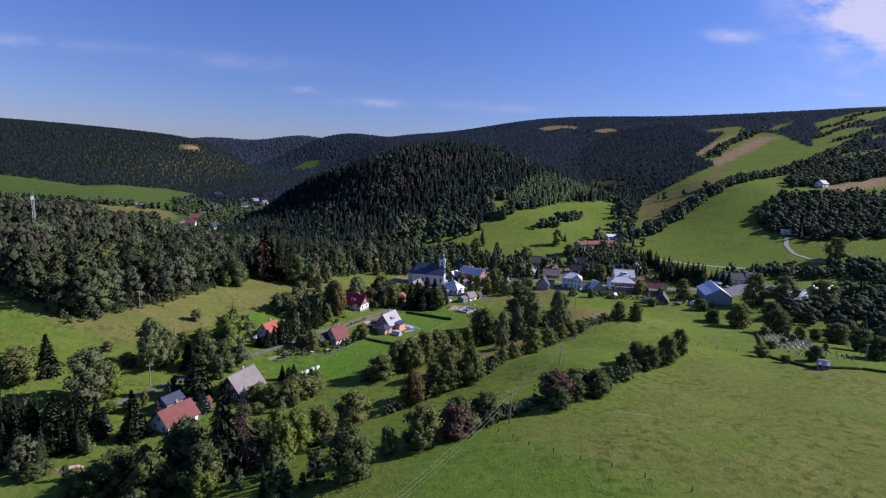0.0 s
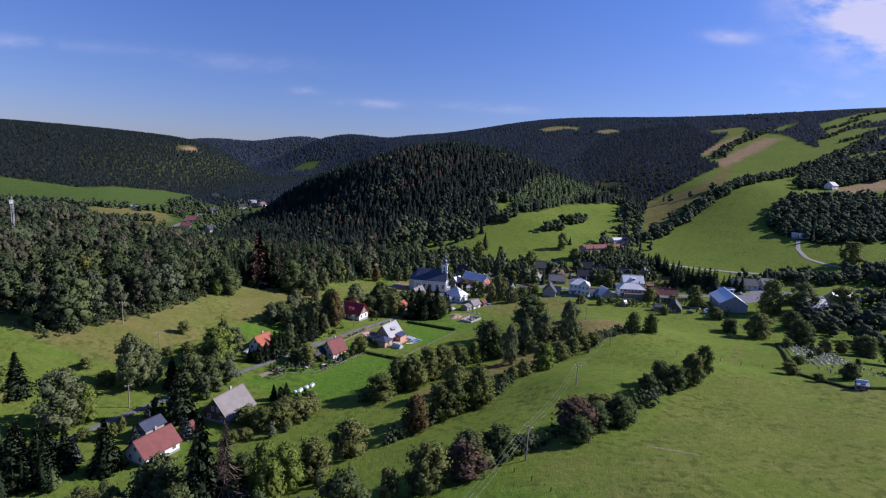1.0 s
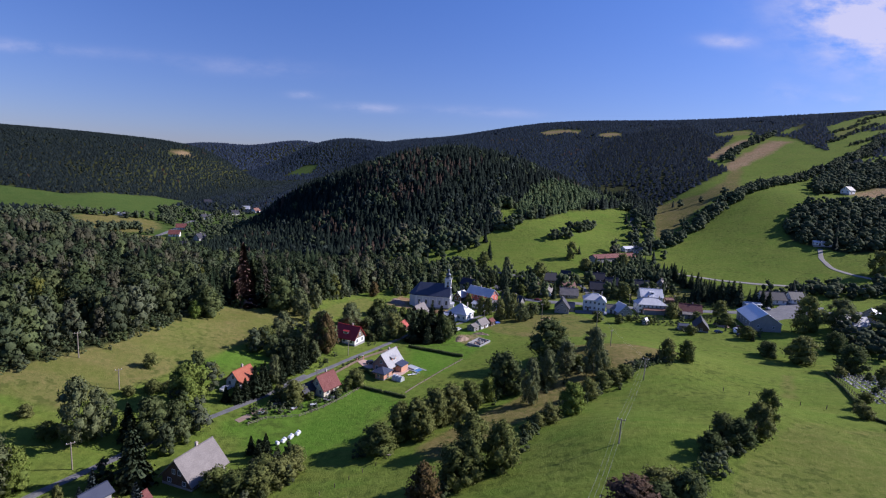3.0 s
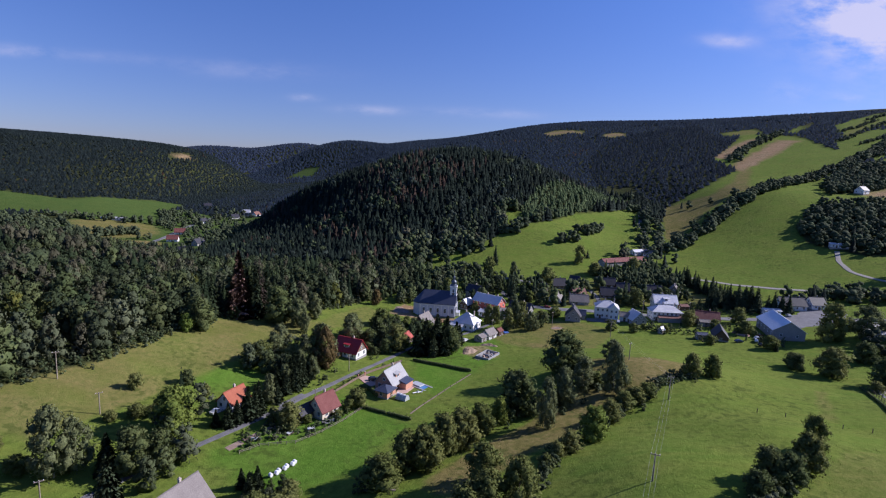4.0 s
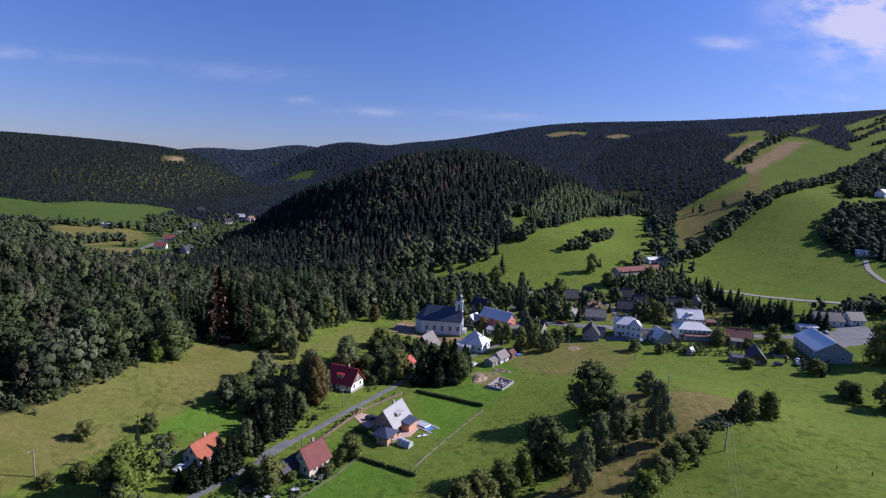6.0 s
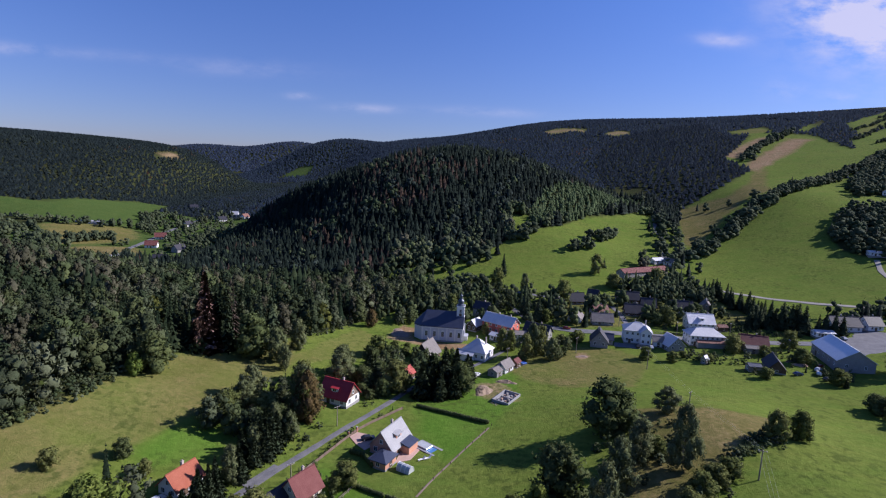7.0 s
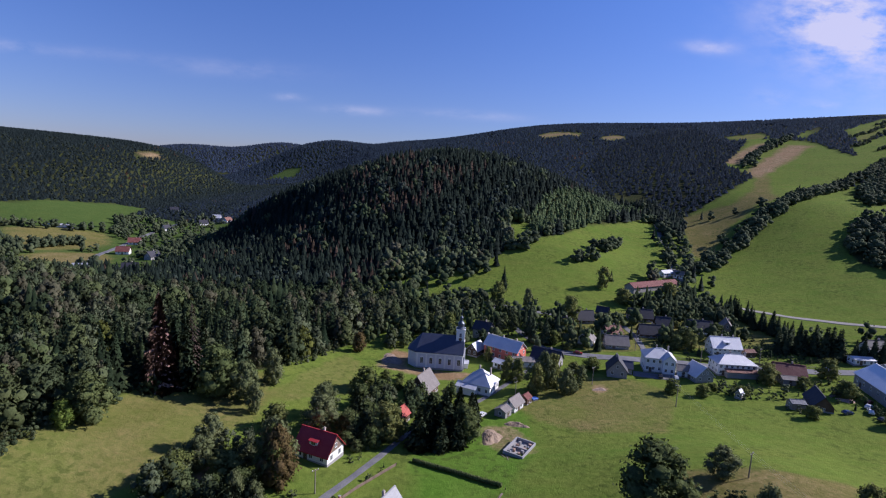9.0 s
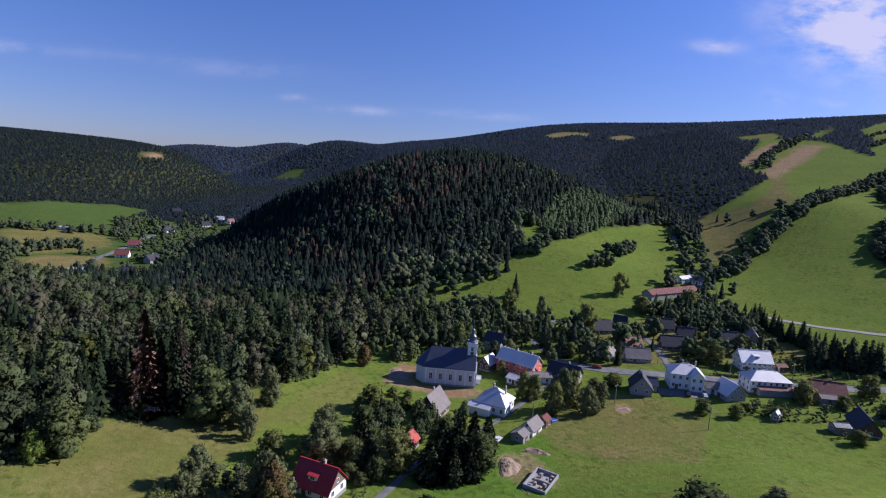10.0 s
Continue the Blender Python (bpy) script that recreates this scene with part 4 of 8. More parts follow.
plant("S", [(160, 374, 12.1, 8.5), (163, 373, 13.7, 8.8), (166, 381.7, 11.3, 9.8), (168.3, 377.3, 14.6, 10.5), (170.5, 373, 15.3, 10.4), (171.3, 411.9, 10.3, 11.4), (172, 371.5, 11.8, 7.5), (173.8, 429.5, 10.6, 7.5), (173.8, 432.3, 13.1, 6.6), (174.6, 436, 12.1, 7.3), (175.3, 425.5, 14, 6.9), (175.3, 443.7, 11.8, 7.2), (175.5, 421.8, 12.3, 7), (175.5, 439.7, 13.4, 8.2), (175.6, 419.5, 10.8, 7.5), (176, 409.3, 9.5, 7.8), (176.1, 411.7, 12, 9.6), (176.2, 402.5, 13.8, 8.1), (176.6, 371.3, 16.6, 10.5), (177.5, 412.8, 10.4, 7.2)])
plant("S", [(177.5, 415, 9.6, 6.9), (177.6, 389.3, 12.9, 7.2), (177.6, 404.9, 14.5, 11.4), (177.7, 395.8, 11.3, 6.8), (177.7, 400.6, 12.2, 8.1), (178.3, 394.1, 10.9, 6.5), (178.5, 367.1, 16.4, 10.5), (178.5, 407, 12.7, 8.3), (179.6, 386.2, 13.9, 7.3), (180.5, 383.1, 9.6, 6.9), (181.9, 366.9, 16.8, 10.5), (183, 379, 9.9, 7.5), (183.1, 380.3, 9.5, 7.4), (183.7, 364, 16.2, 10.5), (185.8, 374.8, 13.9, 7.4), (187.2, 373.5, 9.5, 7.3), (189, 361, 11.7, 7.5), (190.2, 373.1, 13.2, 7.4), (192, 360, 13.9, 7.4), (196, 359, 13.1, 7.5)])
plant("S", [(200, 358.5, 12.3, 7.9)])
plant("E", [(-88.4, 130.5, 6.5, 4.5), (-81.5, 150.2, 6.5, 4.3), (-81.1, 145.2, 5.4, 4), (-80.1, 141.3, 5.7, 4.6), (-71.2, 148.8, 4.9, 3.7), (-68.3, 144.8, 7.8, 5.2)])
plant("D", [(-88.2, 216, 5, 5), (-34, 268.5, 3.6, 5), (-31, 272.5, 4.2, 5.5), (-27, 276.5, 4.6, 5.5), (-24.5, 281, 4.2, 5), (-37.5, 271, 4.4, 5.2), (-34, 280, 5.5, 6), (-41, 316, 3.6, 5), (-36, 322, 3.4, 5), (-30, 318, 3.2, 4.5), (-38, 277, 8.5, 8.5), (-33, 284, 9, 8.5), (-27, 277, 5, 6), (-30, 271, 6.5, 6.5), (-37, 297, 9, 9), (-31, 306, 8, 8)])
plant("D", [(-105.1, 259.9, 13.4, 12.7), (-99, 282.2, 5.6, 5), (-82.2, 287.7, 17.3, 13.8), (-80.5, 172.5, 12, 10), (-75.5, 176, 9.5, 8), (-63.3, 240.1, 5.7, 11.5), (-60, 113, 9.1, 8), (-58.3, 241.7, 7.1, 10.6), (-53.9, 105.7, 13.5, 12.1), (-47, 98, 10.3, 8.2), (-42, 117, 8.1, 7.1), (-27.3, 87.9, 5.4, 9.7), (-15.6, 91.5, 11, 9.7), (-12, 287, 12, 10), (-2, 279, 12, 9.5), (5.6, 109.4, 8.2, 10), (11.8, 112.2, 7.4, 8.3), (18, 205.8, 14.3, 13.1), (29.3, 117.5, 5.6, 7.6), (34.5, 123.7, 6.5, 9.2)])
plant("D", [(38.9, 236.1, 15.7, 16.6), (40.7, 126.4, 7.2, 7.2), (54.2, 223.6, 5.3, 5), (54.9, 146.5, 5.4, 6.8), (60.7, 152.9, 7.2, 6.8), (64, 151.5, 7.0, 7.2), (110, 375.6, 7.6, 9.7), (116.6, 382.1, 10, 11.2), (130.2, 173.3, 5.3, 7.4), (143.2, 265, 6.9, 9), (143.6, 400.2, 7.1, 8.2), (144.9, 270, 6.2, 8), (156.6, 179.7, 8.2, 10.7), (160.6, 241.5, 11.8, 12), (165.8, 197.8, 9, 11.6), (173.6, 220.6, 9.2, 12.6), (180, 276, 9.6, 10)])
plant("F", [(-99.5, 287.5, 31.5, 12.5)])
plant("U", [(-114, 172.4, 3.3, 5.8), (-103.5, 166.2, 4.5, 6.6), (-99.9, 206.9, 4.9, 3.8), (-97, 190, 3, 5), (-96, 112.5, 5.7, 6), (-92.8, 139.9, 3.4, 3.3), (-92, 194, 4, 7), (-88.4, 141.1, 3.8, 3.3), (-88, 196, 3.5, 6), (-87.2, 143.4, 3.5, 2.4), (-86.3, 145.6, 4.7, 1.7), (-80.2, 211.2, 4.1, 3.1), (-63.8, 247.5, 7.3, 10), (-56, 203, 4.3, 3.9), (-55.9, 154.6, 5.1, 6.5), (-55.5, 143.4, 3.5, 6.9), (-52.7, 145.4, 3.2, 4.4), (-52, 198.5, 2.3, 3.1), (-51, 202, 4, 4.1), (-50.6, 200.8, 7.1, 7.2)])
plant("U", [(-50.1, 152.1, 5.9, 8.1), (-49, 198, 2.8, 3), (-46, 203.5, 2.7, 4.3), (-45.6, 158.3, 6.5, 7.9), (-45, 153, 6.7, 8.9), (-41.5, 156.7, 6.4, 9.1), (-40.1, 166.1, 4.7, 5.4), (-38.9, 160.5, 4.9, 4.6), (-37.5, 208, 2.5, 2.7), (-35, 213, 4.3, 3.7), (-32.9, 215.6, 6.4, 6.3), (-32.5, 216.5, 4.5, 3.4), (-32.1, 371.3, 5.1, 9.1), (-30.6, 329.7, 3.4, 6.8), (-26.7, 380.6, 4.8, 5.2), (-25, 319.5, 4.1, 4.1), (-24.8, 328.7, 3.4, 5.1), (-18.7, 169.1, 7.8, 9.8), (-18.7, 314, 4, 6.3), (19.2, 167.5, 3.8, 3.4)])
plant("U", [(22.7, 172.3, 4.4, 4), (26.7, 176, 5.5, 5.1), (27.7, 318.6, 3.2, 4.2), (36.6, 128.8, 6.9, 7.2), (42.8, 195.9, 6.7, 5.8), (46, 221.9, 4.8, 6.8), (49.1, 203.3, 5.8, 6), (49.9, 343.6, 4.5, 5.7), (53.9, 206.5, 5.3, 5.5), (54.2, 371.6, 3.6, 4.2), (55.6, 219.7, 3.8, 5.9), (58, 208.7, 5.4, 5), (58.6, 345.8, 5.9, 12.5), (102, 325.6, 3, 5.1), (109.6, 449.3, 9.3, 19.4), (110.7, 320.4, 4.2, 5.1), (115.9, 180.1, 4, 5.1), (118.4, 170.4, 2.8, 6.1), (121.5, 188.9, 3.1, 5.3), (125.1, 301.5, 4.9, 5)])
plant("U", [(126.9, 411.8, 3.7, 5.5), (129.1, 195.4, 3.3, 4.2), (150.2, 233.1, 4, 5), (153.3, 321, 6.8, 8.3), (176, 226, 4.5, 4.5), (182, 232, 5, 5), (188, 238, 4.6, 4.6)])
plant("O", [(-89.6, 107.2, 3.7, 4.6), (-89, 109.7, 3.3, 4.7), (128, 172, 2.2, 1.8), (135, 180, 2.4, 2), (140, 205, 2.6, 2), (146, 190, 3, 2.2), (150, 214, 3.2, 2.4), (157, 228, 3.4, 2.6)])
plant("Y", [(-107.4, 254.7, 7.4, 5.7), (-97.5, 147.5, 11, 7.5), (-79.5, 190.5, 13.5, 12.5), (-72.5, 181, 6, 5), (-45.4, 94.6, 5, 6.4), (-36, 112, 11.6, 6.3), (-33, 106, 10.4, 6.3), (-32, 113, 10.5, 7.9), (11.9, 200.3, 8.1, 5.8), (34.4, 182.5, 9.3, 8.5)])
plant("P", [(-100.5, 143.2, 16.5, 14), (-95.5, 167, 17.5, 10), (-92.5, 170.5, 13, 7.5), (-72.9, 287.7, 13.4, 9.3), (-71.4, 257.6, 10.7, 7.5), (-70.7, 249.8, 8.8, 7.2), (-69.2, 305.1, 12.8, 8), (-67.5, 281.5, 10.2, 4.8), (-60.5, 213, 10, 5), (-60.4, 254.7, 6.3, 6.2), (-59, 224.5, 8.7, 5), (-57, 236.5, 9.9, 5), (-52.6, 251.3, 16.3, 10.4), (-52.5, 236, 8.4, 5), (-47.2, 285.2, 11.9, 8.4), (-46.7, 288.8, 11.1, 7.7), (-45.9, 275.8, 12.7, 10.2), (24.3, 195, 15.1, 6.2), (32.7, 209, 13.2, 7.9), (32.9, 325.8, 15.8, 7.8)])
plant("P", [(40.3, 320.4, 10.5, 6.8), (41.2, 219.1, 11.4, 7.7), (43.6, 321.1, 5.7, 3.8), (45.2, 432.5, 12.2, 6.7), (49.5, 213.5, 17.1, 7.6), (58.6, 243.6, 8.1, 7.8), (205.6, 307.2, 17, 15)])
plant("R", [(-6.4, 138.4, 10, 7.1)])
plant("M", [(4.7, 107.3, 7.1, 10.7), (30.3, 123.5, 7.8, 9.2)])
plant("K", [(-50.7, 247.9, 15.6, 9.8), (-45.6, 356.5, 9, 6.5)])
plant("G", [(-92.2, 294.1, 28.3, 7.8), (-43.5, 108, 15.5, 7), (-41, 105.5, 20.5, 9)])


# ---- woods, each one mass of trees ----
def far_fir(seed, tiers, sides):
    """A plain fir of stacked ragged skirts."""
    rng = np.random.default_rng(seed)
    vs, fs, k = [], [], 0
    for i in range(tiers):
        t = i / tiers
        z0, z1 = 0.04 + 0.9 * t, min(1.0, 0.04 + 0.9 * t + 1.75 / tiers)
        r = 0.5 * (1 - t) ** 0.9
        n = sides * 2
        vs.append((0, 0, z1))
        off = rng.uniform(0, 6)
        for j in range(n):
            rr = r * (rng.uniform(0.85, 1.15) if j % 2 else rng.uniform(0.6, 0.82))
            vs.append((rr * math.cos(off + 6.283 * j / n), rr * math.sin(off + 6.283 * j / n), z0 + (0 if j % 2 else 0.03)))
        fs += [(k, k + 1 + j, k + 1 + (j + 1) % n) for j in range(n)]
        k += n + 1
    vs = np.array(vs)
    return vs, np.array(fs), cone_normals(vs, rng)


NEAR_FIRS = [spruce_crown(s, 13, 8, ragged=0.45, sprays=2) for s in (51, 52, 53, 50)]
FAR_FIRS = [(v, f, unit(n + np.array((0, 0, 0.45)))) for v, f, n in (far_fir(s, 4, 5) for s in (54, 55, 56, 60))]
NEAR_BROAD = [broad_crown(s, 17, 20, 0.046, low=0.06, lobe=0.84, soft=True) for s in (61, 62, 63, 64)]
NEAR_SLIM = [broad_crown(s, 17, 19, 0.042, lobe=0.72, slim=1.15, low=0.1, soft=True) for s in (65, 66, 67)]
MID_BROAD = [broad_crown(s, 13, 10, 0.055, low=0.08, lobe=0.95, lean_core=True, soft=True) for s in (76, 77, 78, 79)]
FAR_BROAD = [broad_crown(s, 6, 4, 0.055, low=0.14, lobe=1.28) for s in (71, 72, 73, 75)]
MICRO_FIRS = [(v, f, unit(n + np.array((0, 0, 1.3)))) for v, f, n in (far_fir(s, 2, 3) for s in (91, 92, 93))]
TINY_BROAD = [broad_crown(s, 3, 2, 0.16, low=0.1, lean_core=True) for s in (74, 75)]
GREENS = {
    # distant, ridge and shade_fir carry haze blue in their colour; hillside a little
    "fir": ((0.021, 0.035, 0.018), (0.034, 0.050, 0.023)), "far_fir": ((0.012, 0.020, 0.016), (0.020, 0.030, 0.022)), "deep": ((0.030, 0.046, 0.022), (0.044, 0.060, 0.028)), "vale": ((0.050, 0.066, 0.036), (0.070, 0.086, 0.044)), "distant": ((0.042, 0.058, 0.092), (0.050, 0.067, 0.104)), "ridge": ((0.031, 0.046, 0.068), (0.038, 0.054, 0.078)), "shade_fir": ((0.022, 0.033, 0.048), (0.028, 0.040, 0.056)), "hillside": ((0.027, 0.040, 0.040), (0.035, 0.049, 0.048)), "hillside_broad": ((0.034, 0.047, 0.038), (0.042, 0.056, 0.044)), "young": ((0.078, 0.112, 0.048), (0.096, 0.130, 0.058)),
    "broad": ((0.072, 0.096, 0.038), (0.094, 0.114, 0.047)), "birch": ((0.082, 0.100, 0.054), (0.100, 0.114, 0.064)), "dark": ((0.050, 0.070, 0.033), (0.071, 0.088, 0.042)),
    "olive": ((0.082, 0.080, 0.050), (0.096, 0.092, 0.056)), "rust": ((0.060, 0.044, 0.034), (0.075, 0.052, 0.038)),
    "dead": ((0.085, 0.052, 0.038), (0.105, 0.062, 0.042)), "yellow": ((0.095, 0.105, 0.026), (0.12, 0.125, 0.030))}


def scatter(seed, bounds, step, keep, jitter=0.42):
    rng = np.random.default_rng(seed)
    x0, y0, x1, y1 = bounds
    X, Y = np.meshgrid(np.arange(x0, x1, float(step)), np.arange(y0, y1, float(step)))
    X[1::2] += step / 2
    X, Y = X.ravel(), Y.ravel()
    X = X + rng.uniform(-jitter, jitter, X.shape) * step
    Y = Y + rng.uniform(-jitter, jitter, Y.shape) * step
    ok = keep(X, Y)
    return X[ok], Y[ok], rng


def wood(name, label, X, Y, rng, choose, mat=None):
    """One mesh of many trees. choose(x, y, rng) gives form, green, height, width."""
    vs, fs, cs, ns, k = [], [], [], [], 0
    Z = land(X, Y)
    for x, y, z in zip(X, Y, Z):
        picked = choose(x, y, rng)
        if picked is None:
            continue
        forms, green, h, w = picked
        v, f, nn = forms[rng.integers(len(forms))]
        a = rng.uniform(0, 6.283)
        c, s = math.cos(a) * w, math.sin(a) * w
        out = np.empty_like(v)
        lean = rng.normal(0, 0.02, 2) * h
        out[:, 0] = x + v[:, 0] * c - v[:, 1] * s + v[:, 2] * lean[0]
        out[:, 1] = y + v[:, 0] * s + v[:, 1] * c + v[:, 2] * lean[1]
        out[:, 2] = z - 0.3 + v[:, 2] * h
        turned = np.empty_like(nn)
        turned[:, 0] = nn[:, 0] * math.cos(a) - nn[:, 1] * math.sin(a)
        turned[:, 1] = nn[:, 0] * math.sin(a) + nn[:, 1] * math.cos(a)
        turned[:, 2] = nn[:, 2]
        ns.append(turned)
        lo, hi = (np.array(q) for q in GREENS[green])
        colour = np.append((lo + (hi - lo) * rng.uniform(-0.15, 1.15)) * rng.uniform(0.74, 1.22), 1.0)
        vs.append(out)
        fs.append(f + k)
        cs.append(np.tile(colour, (len(v), 1)))
        k += len(v)
    v, f, c = np.concatenate(vs), np.concatenate(fs), np.concatenate(cs).astype(np.float32)
    me = bpy.data.meshes.new(name)
    me.vertices.add(len(v))
    me.vertices.foreach_set("co", v.astype(np.float32).ravel())
    me.loops.add(len(f) * 3)
    me.loops.foreach_set("vertex_index", f.astype(np.int32).ravel())
    me.polygons.add(len(f))
    me.polygons.foreach_set("loop_start", np.arange(0, len(f) * 3, 3, dtype=np.int32))
    me.update(calc_edges=True)
    soften(me, np.concatenate(ns))
    me.attributes.new("tint", "FLOAT_COLOR", "POINT").data.foreach_set("color", c.ravel())
    me.materials.append(mat or WOODS)
    return tagged(new(name, me), label, "woodland", kind="stuff")


def patchy(x, y, scale, seed=0.0):
    return noise.noise((x / scale + seed, y / scale - seed, seed))


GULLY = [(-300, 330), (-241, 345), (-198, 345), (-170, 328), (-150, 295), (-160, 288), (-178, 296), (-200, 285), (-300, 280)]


def left_kind(x, y, rng):
    n, m = patchy(x, y, 38, 3.1), patchy(x, y, 21, 7.3)
    deep = x < -165 or (y > 390 and x < -60)
    if rng.random() < 0.05:
        return None
    # gully and hill foot: shade painted in with a darker tree green
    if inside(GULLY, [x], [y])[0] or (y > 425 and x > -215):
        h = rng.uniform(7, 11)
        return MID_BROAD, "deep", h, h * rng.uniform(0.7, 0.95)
    stand = 276 < y < 388 and -142 < x < -76
    fir = n > (-0.30 if stand else 0.34)
    if fir and rng.random() < 0.8:
        h = rng.uniform(13, 20)
        return (FAR_FIRS if deep else NEAR_FIRS), "fir", h, h * rng.uniform(0.42, 0.54)
    h = rng.uniform(10, 17.5) * (0.86 if y > 385 else 1.0)
    v = m + rng.normal(0, 0.16)
    if rng.random() < 0.10:
        return (MID_BROAD if deep else NEAR_SLIM), "olive", h, h * rng.uniform(0.5, 0.65)
    if deep and rng.random() < 0.6:
        return MID_BROAD, ("vale" if rng.random() < 0.65 else "olive"), h * 0.95, h * rng.uniform(0.65, 0.9)
    if v > 0.1:
        return (MID_BROAD if deep else NEAR_SLIM), "birch", h, h * rng.uniform(0.54, 0.72)
    if v > -0.14:
        return (MID_BROAD if deep else NEAR_BROAD), "broad", h, h * rng.uniform(0.68, 0.95)
    if rng.random() < 0.97:
        return (MID_BROAD if deep else NEAR_BROAD), "dark", h, h * rng.uniform(0.7, 0.98)
    return NEAR_BROAD, "yellow", h * 0.9, h * rng.uniform(0.5, 0.7)


X, Y, rng = scatter(1, (-430, 130, -15, 540), 6.6, lambda x, y: inside(LEFT_WOOD, x, y) & (x > -0.88 * y - 32))
wood("mixed_wood", "mixed wood of dark spruces and grey-green birches", X, Y, rng, left_kind)


HILL_FOOT = [(-262, 440), (-150, 452), (-60, 452), (-48, 460), (-45, 472), (-60, 492), (-262, 515)]


def hill_kind(x, y, rng):
    if inside(YOUNG_WOOD, [x], [y])[0]:
        h = rng.uniform(6.5, 9.5)
        if rng.random() < 0.45:
            return FAR_BROAD, "young", h * 0.9, h * 0.7
        return FAR_FIRS, "young", h, h * 0.6
    n = patchy(x, y, 45, 9.2)
    edge = y < 508 + 0.1 * abs(x) or (x > 40 and y < 585)
    # no lighter broadleaves left of x = -50, to imitate the hill's own shadow
    if edge and x > -50 and rng.random() < 0.7:
        h = rng.uniform(8, 14)
        return FAR_BROAD, rng.choice(["broad", "birch", "dark", "dark", "olive"]), h, h * 0.8
    h = rng.uniform(8.5, 11.5) + 4.5 * rng.random() ** 2
    if rng.random() < 0.05:
        return None
    if patchy(x, y, 28, 5.7) > 0.18 and rng.random() < 0.4:
        return FAR_BROAD, "hillside_broad" if rng.random() < 0.6 else "dark", h * 0.85, h * rng.uniform(0.6, 0.8)
    if (n > 0.30 and rng.random() < 0.4) or ((x + 55) ** 2 + (y - 612) ** 2 < 50 ** 2 and rng.random() < 0.4):
        return FAR_FIRS, "rust", h * 0.9, h * rng.uniform(0.35, 0.5)
    if rng.random() < 0.05:
        return FAR_BROAD, "dark", h * 0.8, h * 0.6
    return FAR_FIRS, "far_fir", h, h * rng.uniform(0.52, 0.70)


X, Y, rng = scatter(2, (-270, 440, 270, 760), 4.8, lambda x, y: (woods_mask(x, y) | inside(HILL_FOOT, x, y)) & (x < 255) & (x > -262))
wood("spruce_wood", "dense dark spruce wood covering the hill", X, Y, rng, hill_kind)


# spur before the ridge; its shade is put into the shade_fir colour
SHADED_HILL = [(323, 1166), (444, 1278), (564, 1306), (505, 1029), (410, 815), (275, 716), (200, 745), (220, 900), (260, 1040)]


def slope_kind(dark, light):
    def pick(x, y, rng):
        n = patchy(x, y, 90, 4.4)
        h = rng.uniform(4.2, 5.8)
        if dark == "ridge" and inside(SHADED_HILL, [x], [y])[0]:
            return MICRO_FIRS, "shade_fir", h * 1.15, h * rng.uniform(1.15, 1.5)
        if n > 0.45 and rng.random() < 0.1:
            return MICRO_FIRS, "dead", h * 0.9, h * 0.9
        if n < -0.2 and rng.random() < 0.3:
            return TINY_BROAD, light, h * 0.8, h * rng.uniform(1.0, 1.3)
        return MICRO_FIRS, dark, h, h * rng.uniform(1.15, 1.55)
    return pick


X, Y, rng = scatter(3, (-1250, 560, -330, 1600), 5.7, lambda x, y: woods_mask(x, y) & ~inside(CLEARCUT, x, y) & (-0.75 * x + 0.66 * y > 800) & (-0.75 * x + 0.66 * y < 1500) & (x > -0.88 * y - 40))
wood("hillside_wood", "dark spruce wood on a long hillside", X, Y, rng, slope_kind("hillside", "hillside_broad"), FAR_WOODS)
# ridge, valley head and skyline: aerial haze is tinted into the foliage
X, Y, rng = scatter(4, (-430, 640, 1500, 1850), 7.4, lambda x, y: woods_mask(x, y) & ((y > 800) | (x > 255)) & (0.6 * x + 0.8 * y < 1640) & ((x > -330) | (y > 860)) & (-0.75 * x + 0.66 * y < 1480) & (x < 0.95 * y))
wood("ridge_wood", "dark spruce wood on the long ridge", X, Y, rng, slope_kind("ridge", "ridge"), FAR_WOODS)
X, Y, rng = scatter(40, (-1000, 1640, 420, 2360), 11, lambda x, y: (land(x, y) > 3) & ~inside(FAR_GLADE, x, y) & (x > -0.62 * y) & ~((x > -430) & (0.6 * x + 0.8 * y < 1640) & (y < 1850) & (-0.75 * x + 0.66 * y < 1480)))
wood("valley_head_wood", "spruce wood with haze blue in its colour on the ridge behind the valley", X, Y, rng, lambda x, y, r: (MICRO_FIRS, "ridge", r.uniform(6, 9), r.uniform(9, 12)), FAR_WOODS)
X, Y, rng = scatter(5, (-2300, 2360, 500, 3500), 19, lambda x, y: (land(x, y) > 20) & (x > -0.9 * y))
wood("distant_wood", "far woods with haze blue in their colour on the skyline", X, Y, rng, lambda x, y, r: (MICRO_FIRS, "distant", r.uniform(9, 12), r.uniform(15, 20)), FAR_WOODS)
X, Y, rng = scatter(6, (300, 420, 900, 1000), 7.4, lambda x, y: inside(LOWER_WOOD, x, y) | inside(UPPER_WOOD, x, y))


def mixed_far(x, y, rng):
    h = rng.uniform(8, 13)
    if rng.random() < 0.1:
        return FAR_FIRS, "far_fir", h * 1.1, h * 0.5
    return FAR_BROAD, rng.choice(["dark", "vale", "vale"]), h * 0.92, h * rng.uniform(0.9, 1.15)


wood("slope_wood", "rounded mixed wood on the slope", X, Y, rng, mixed_far)


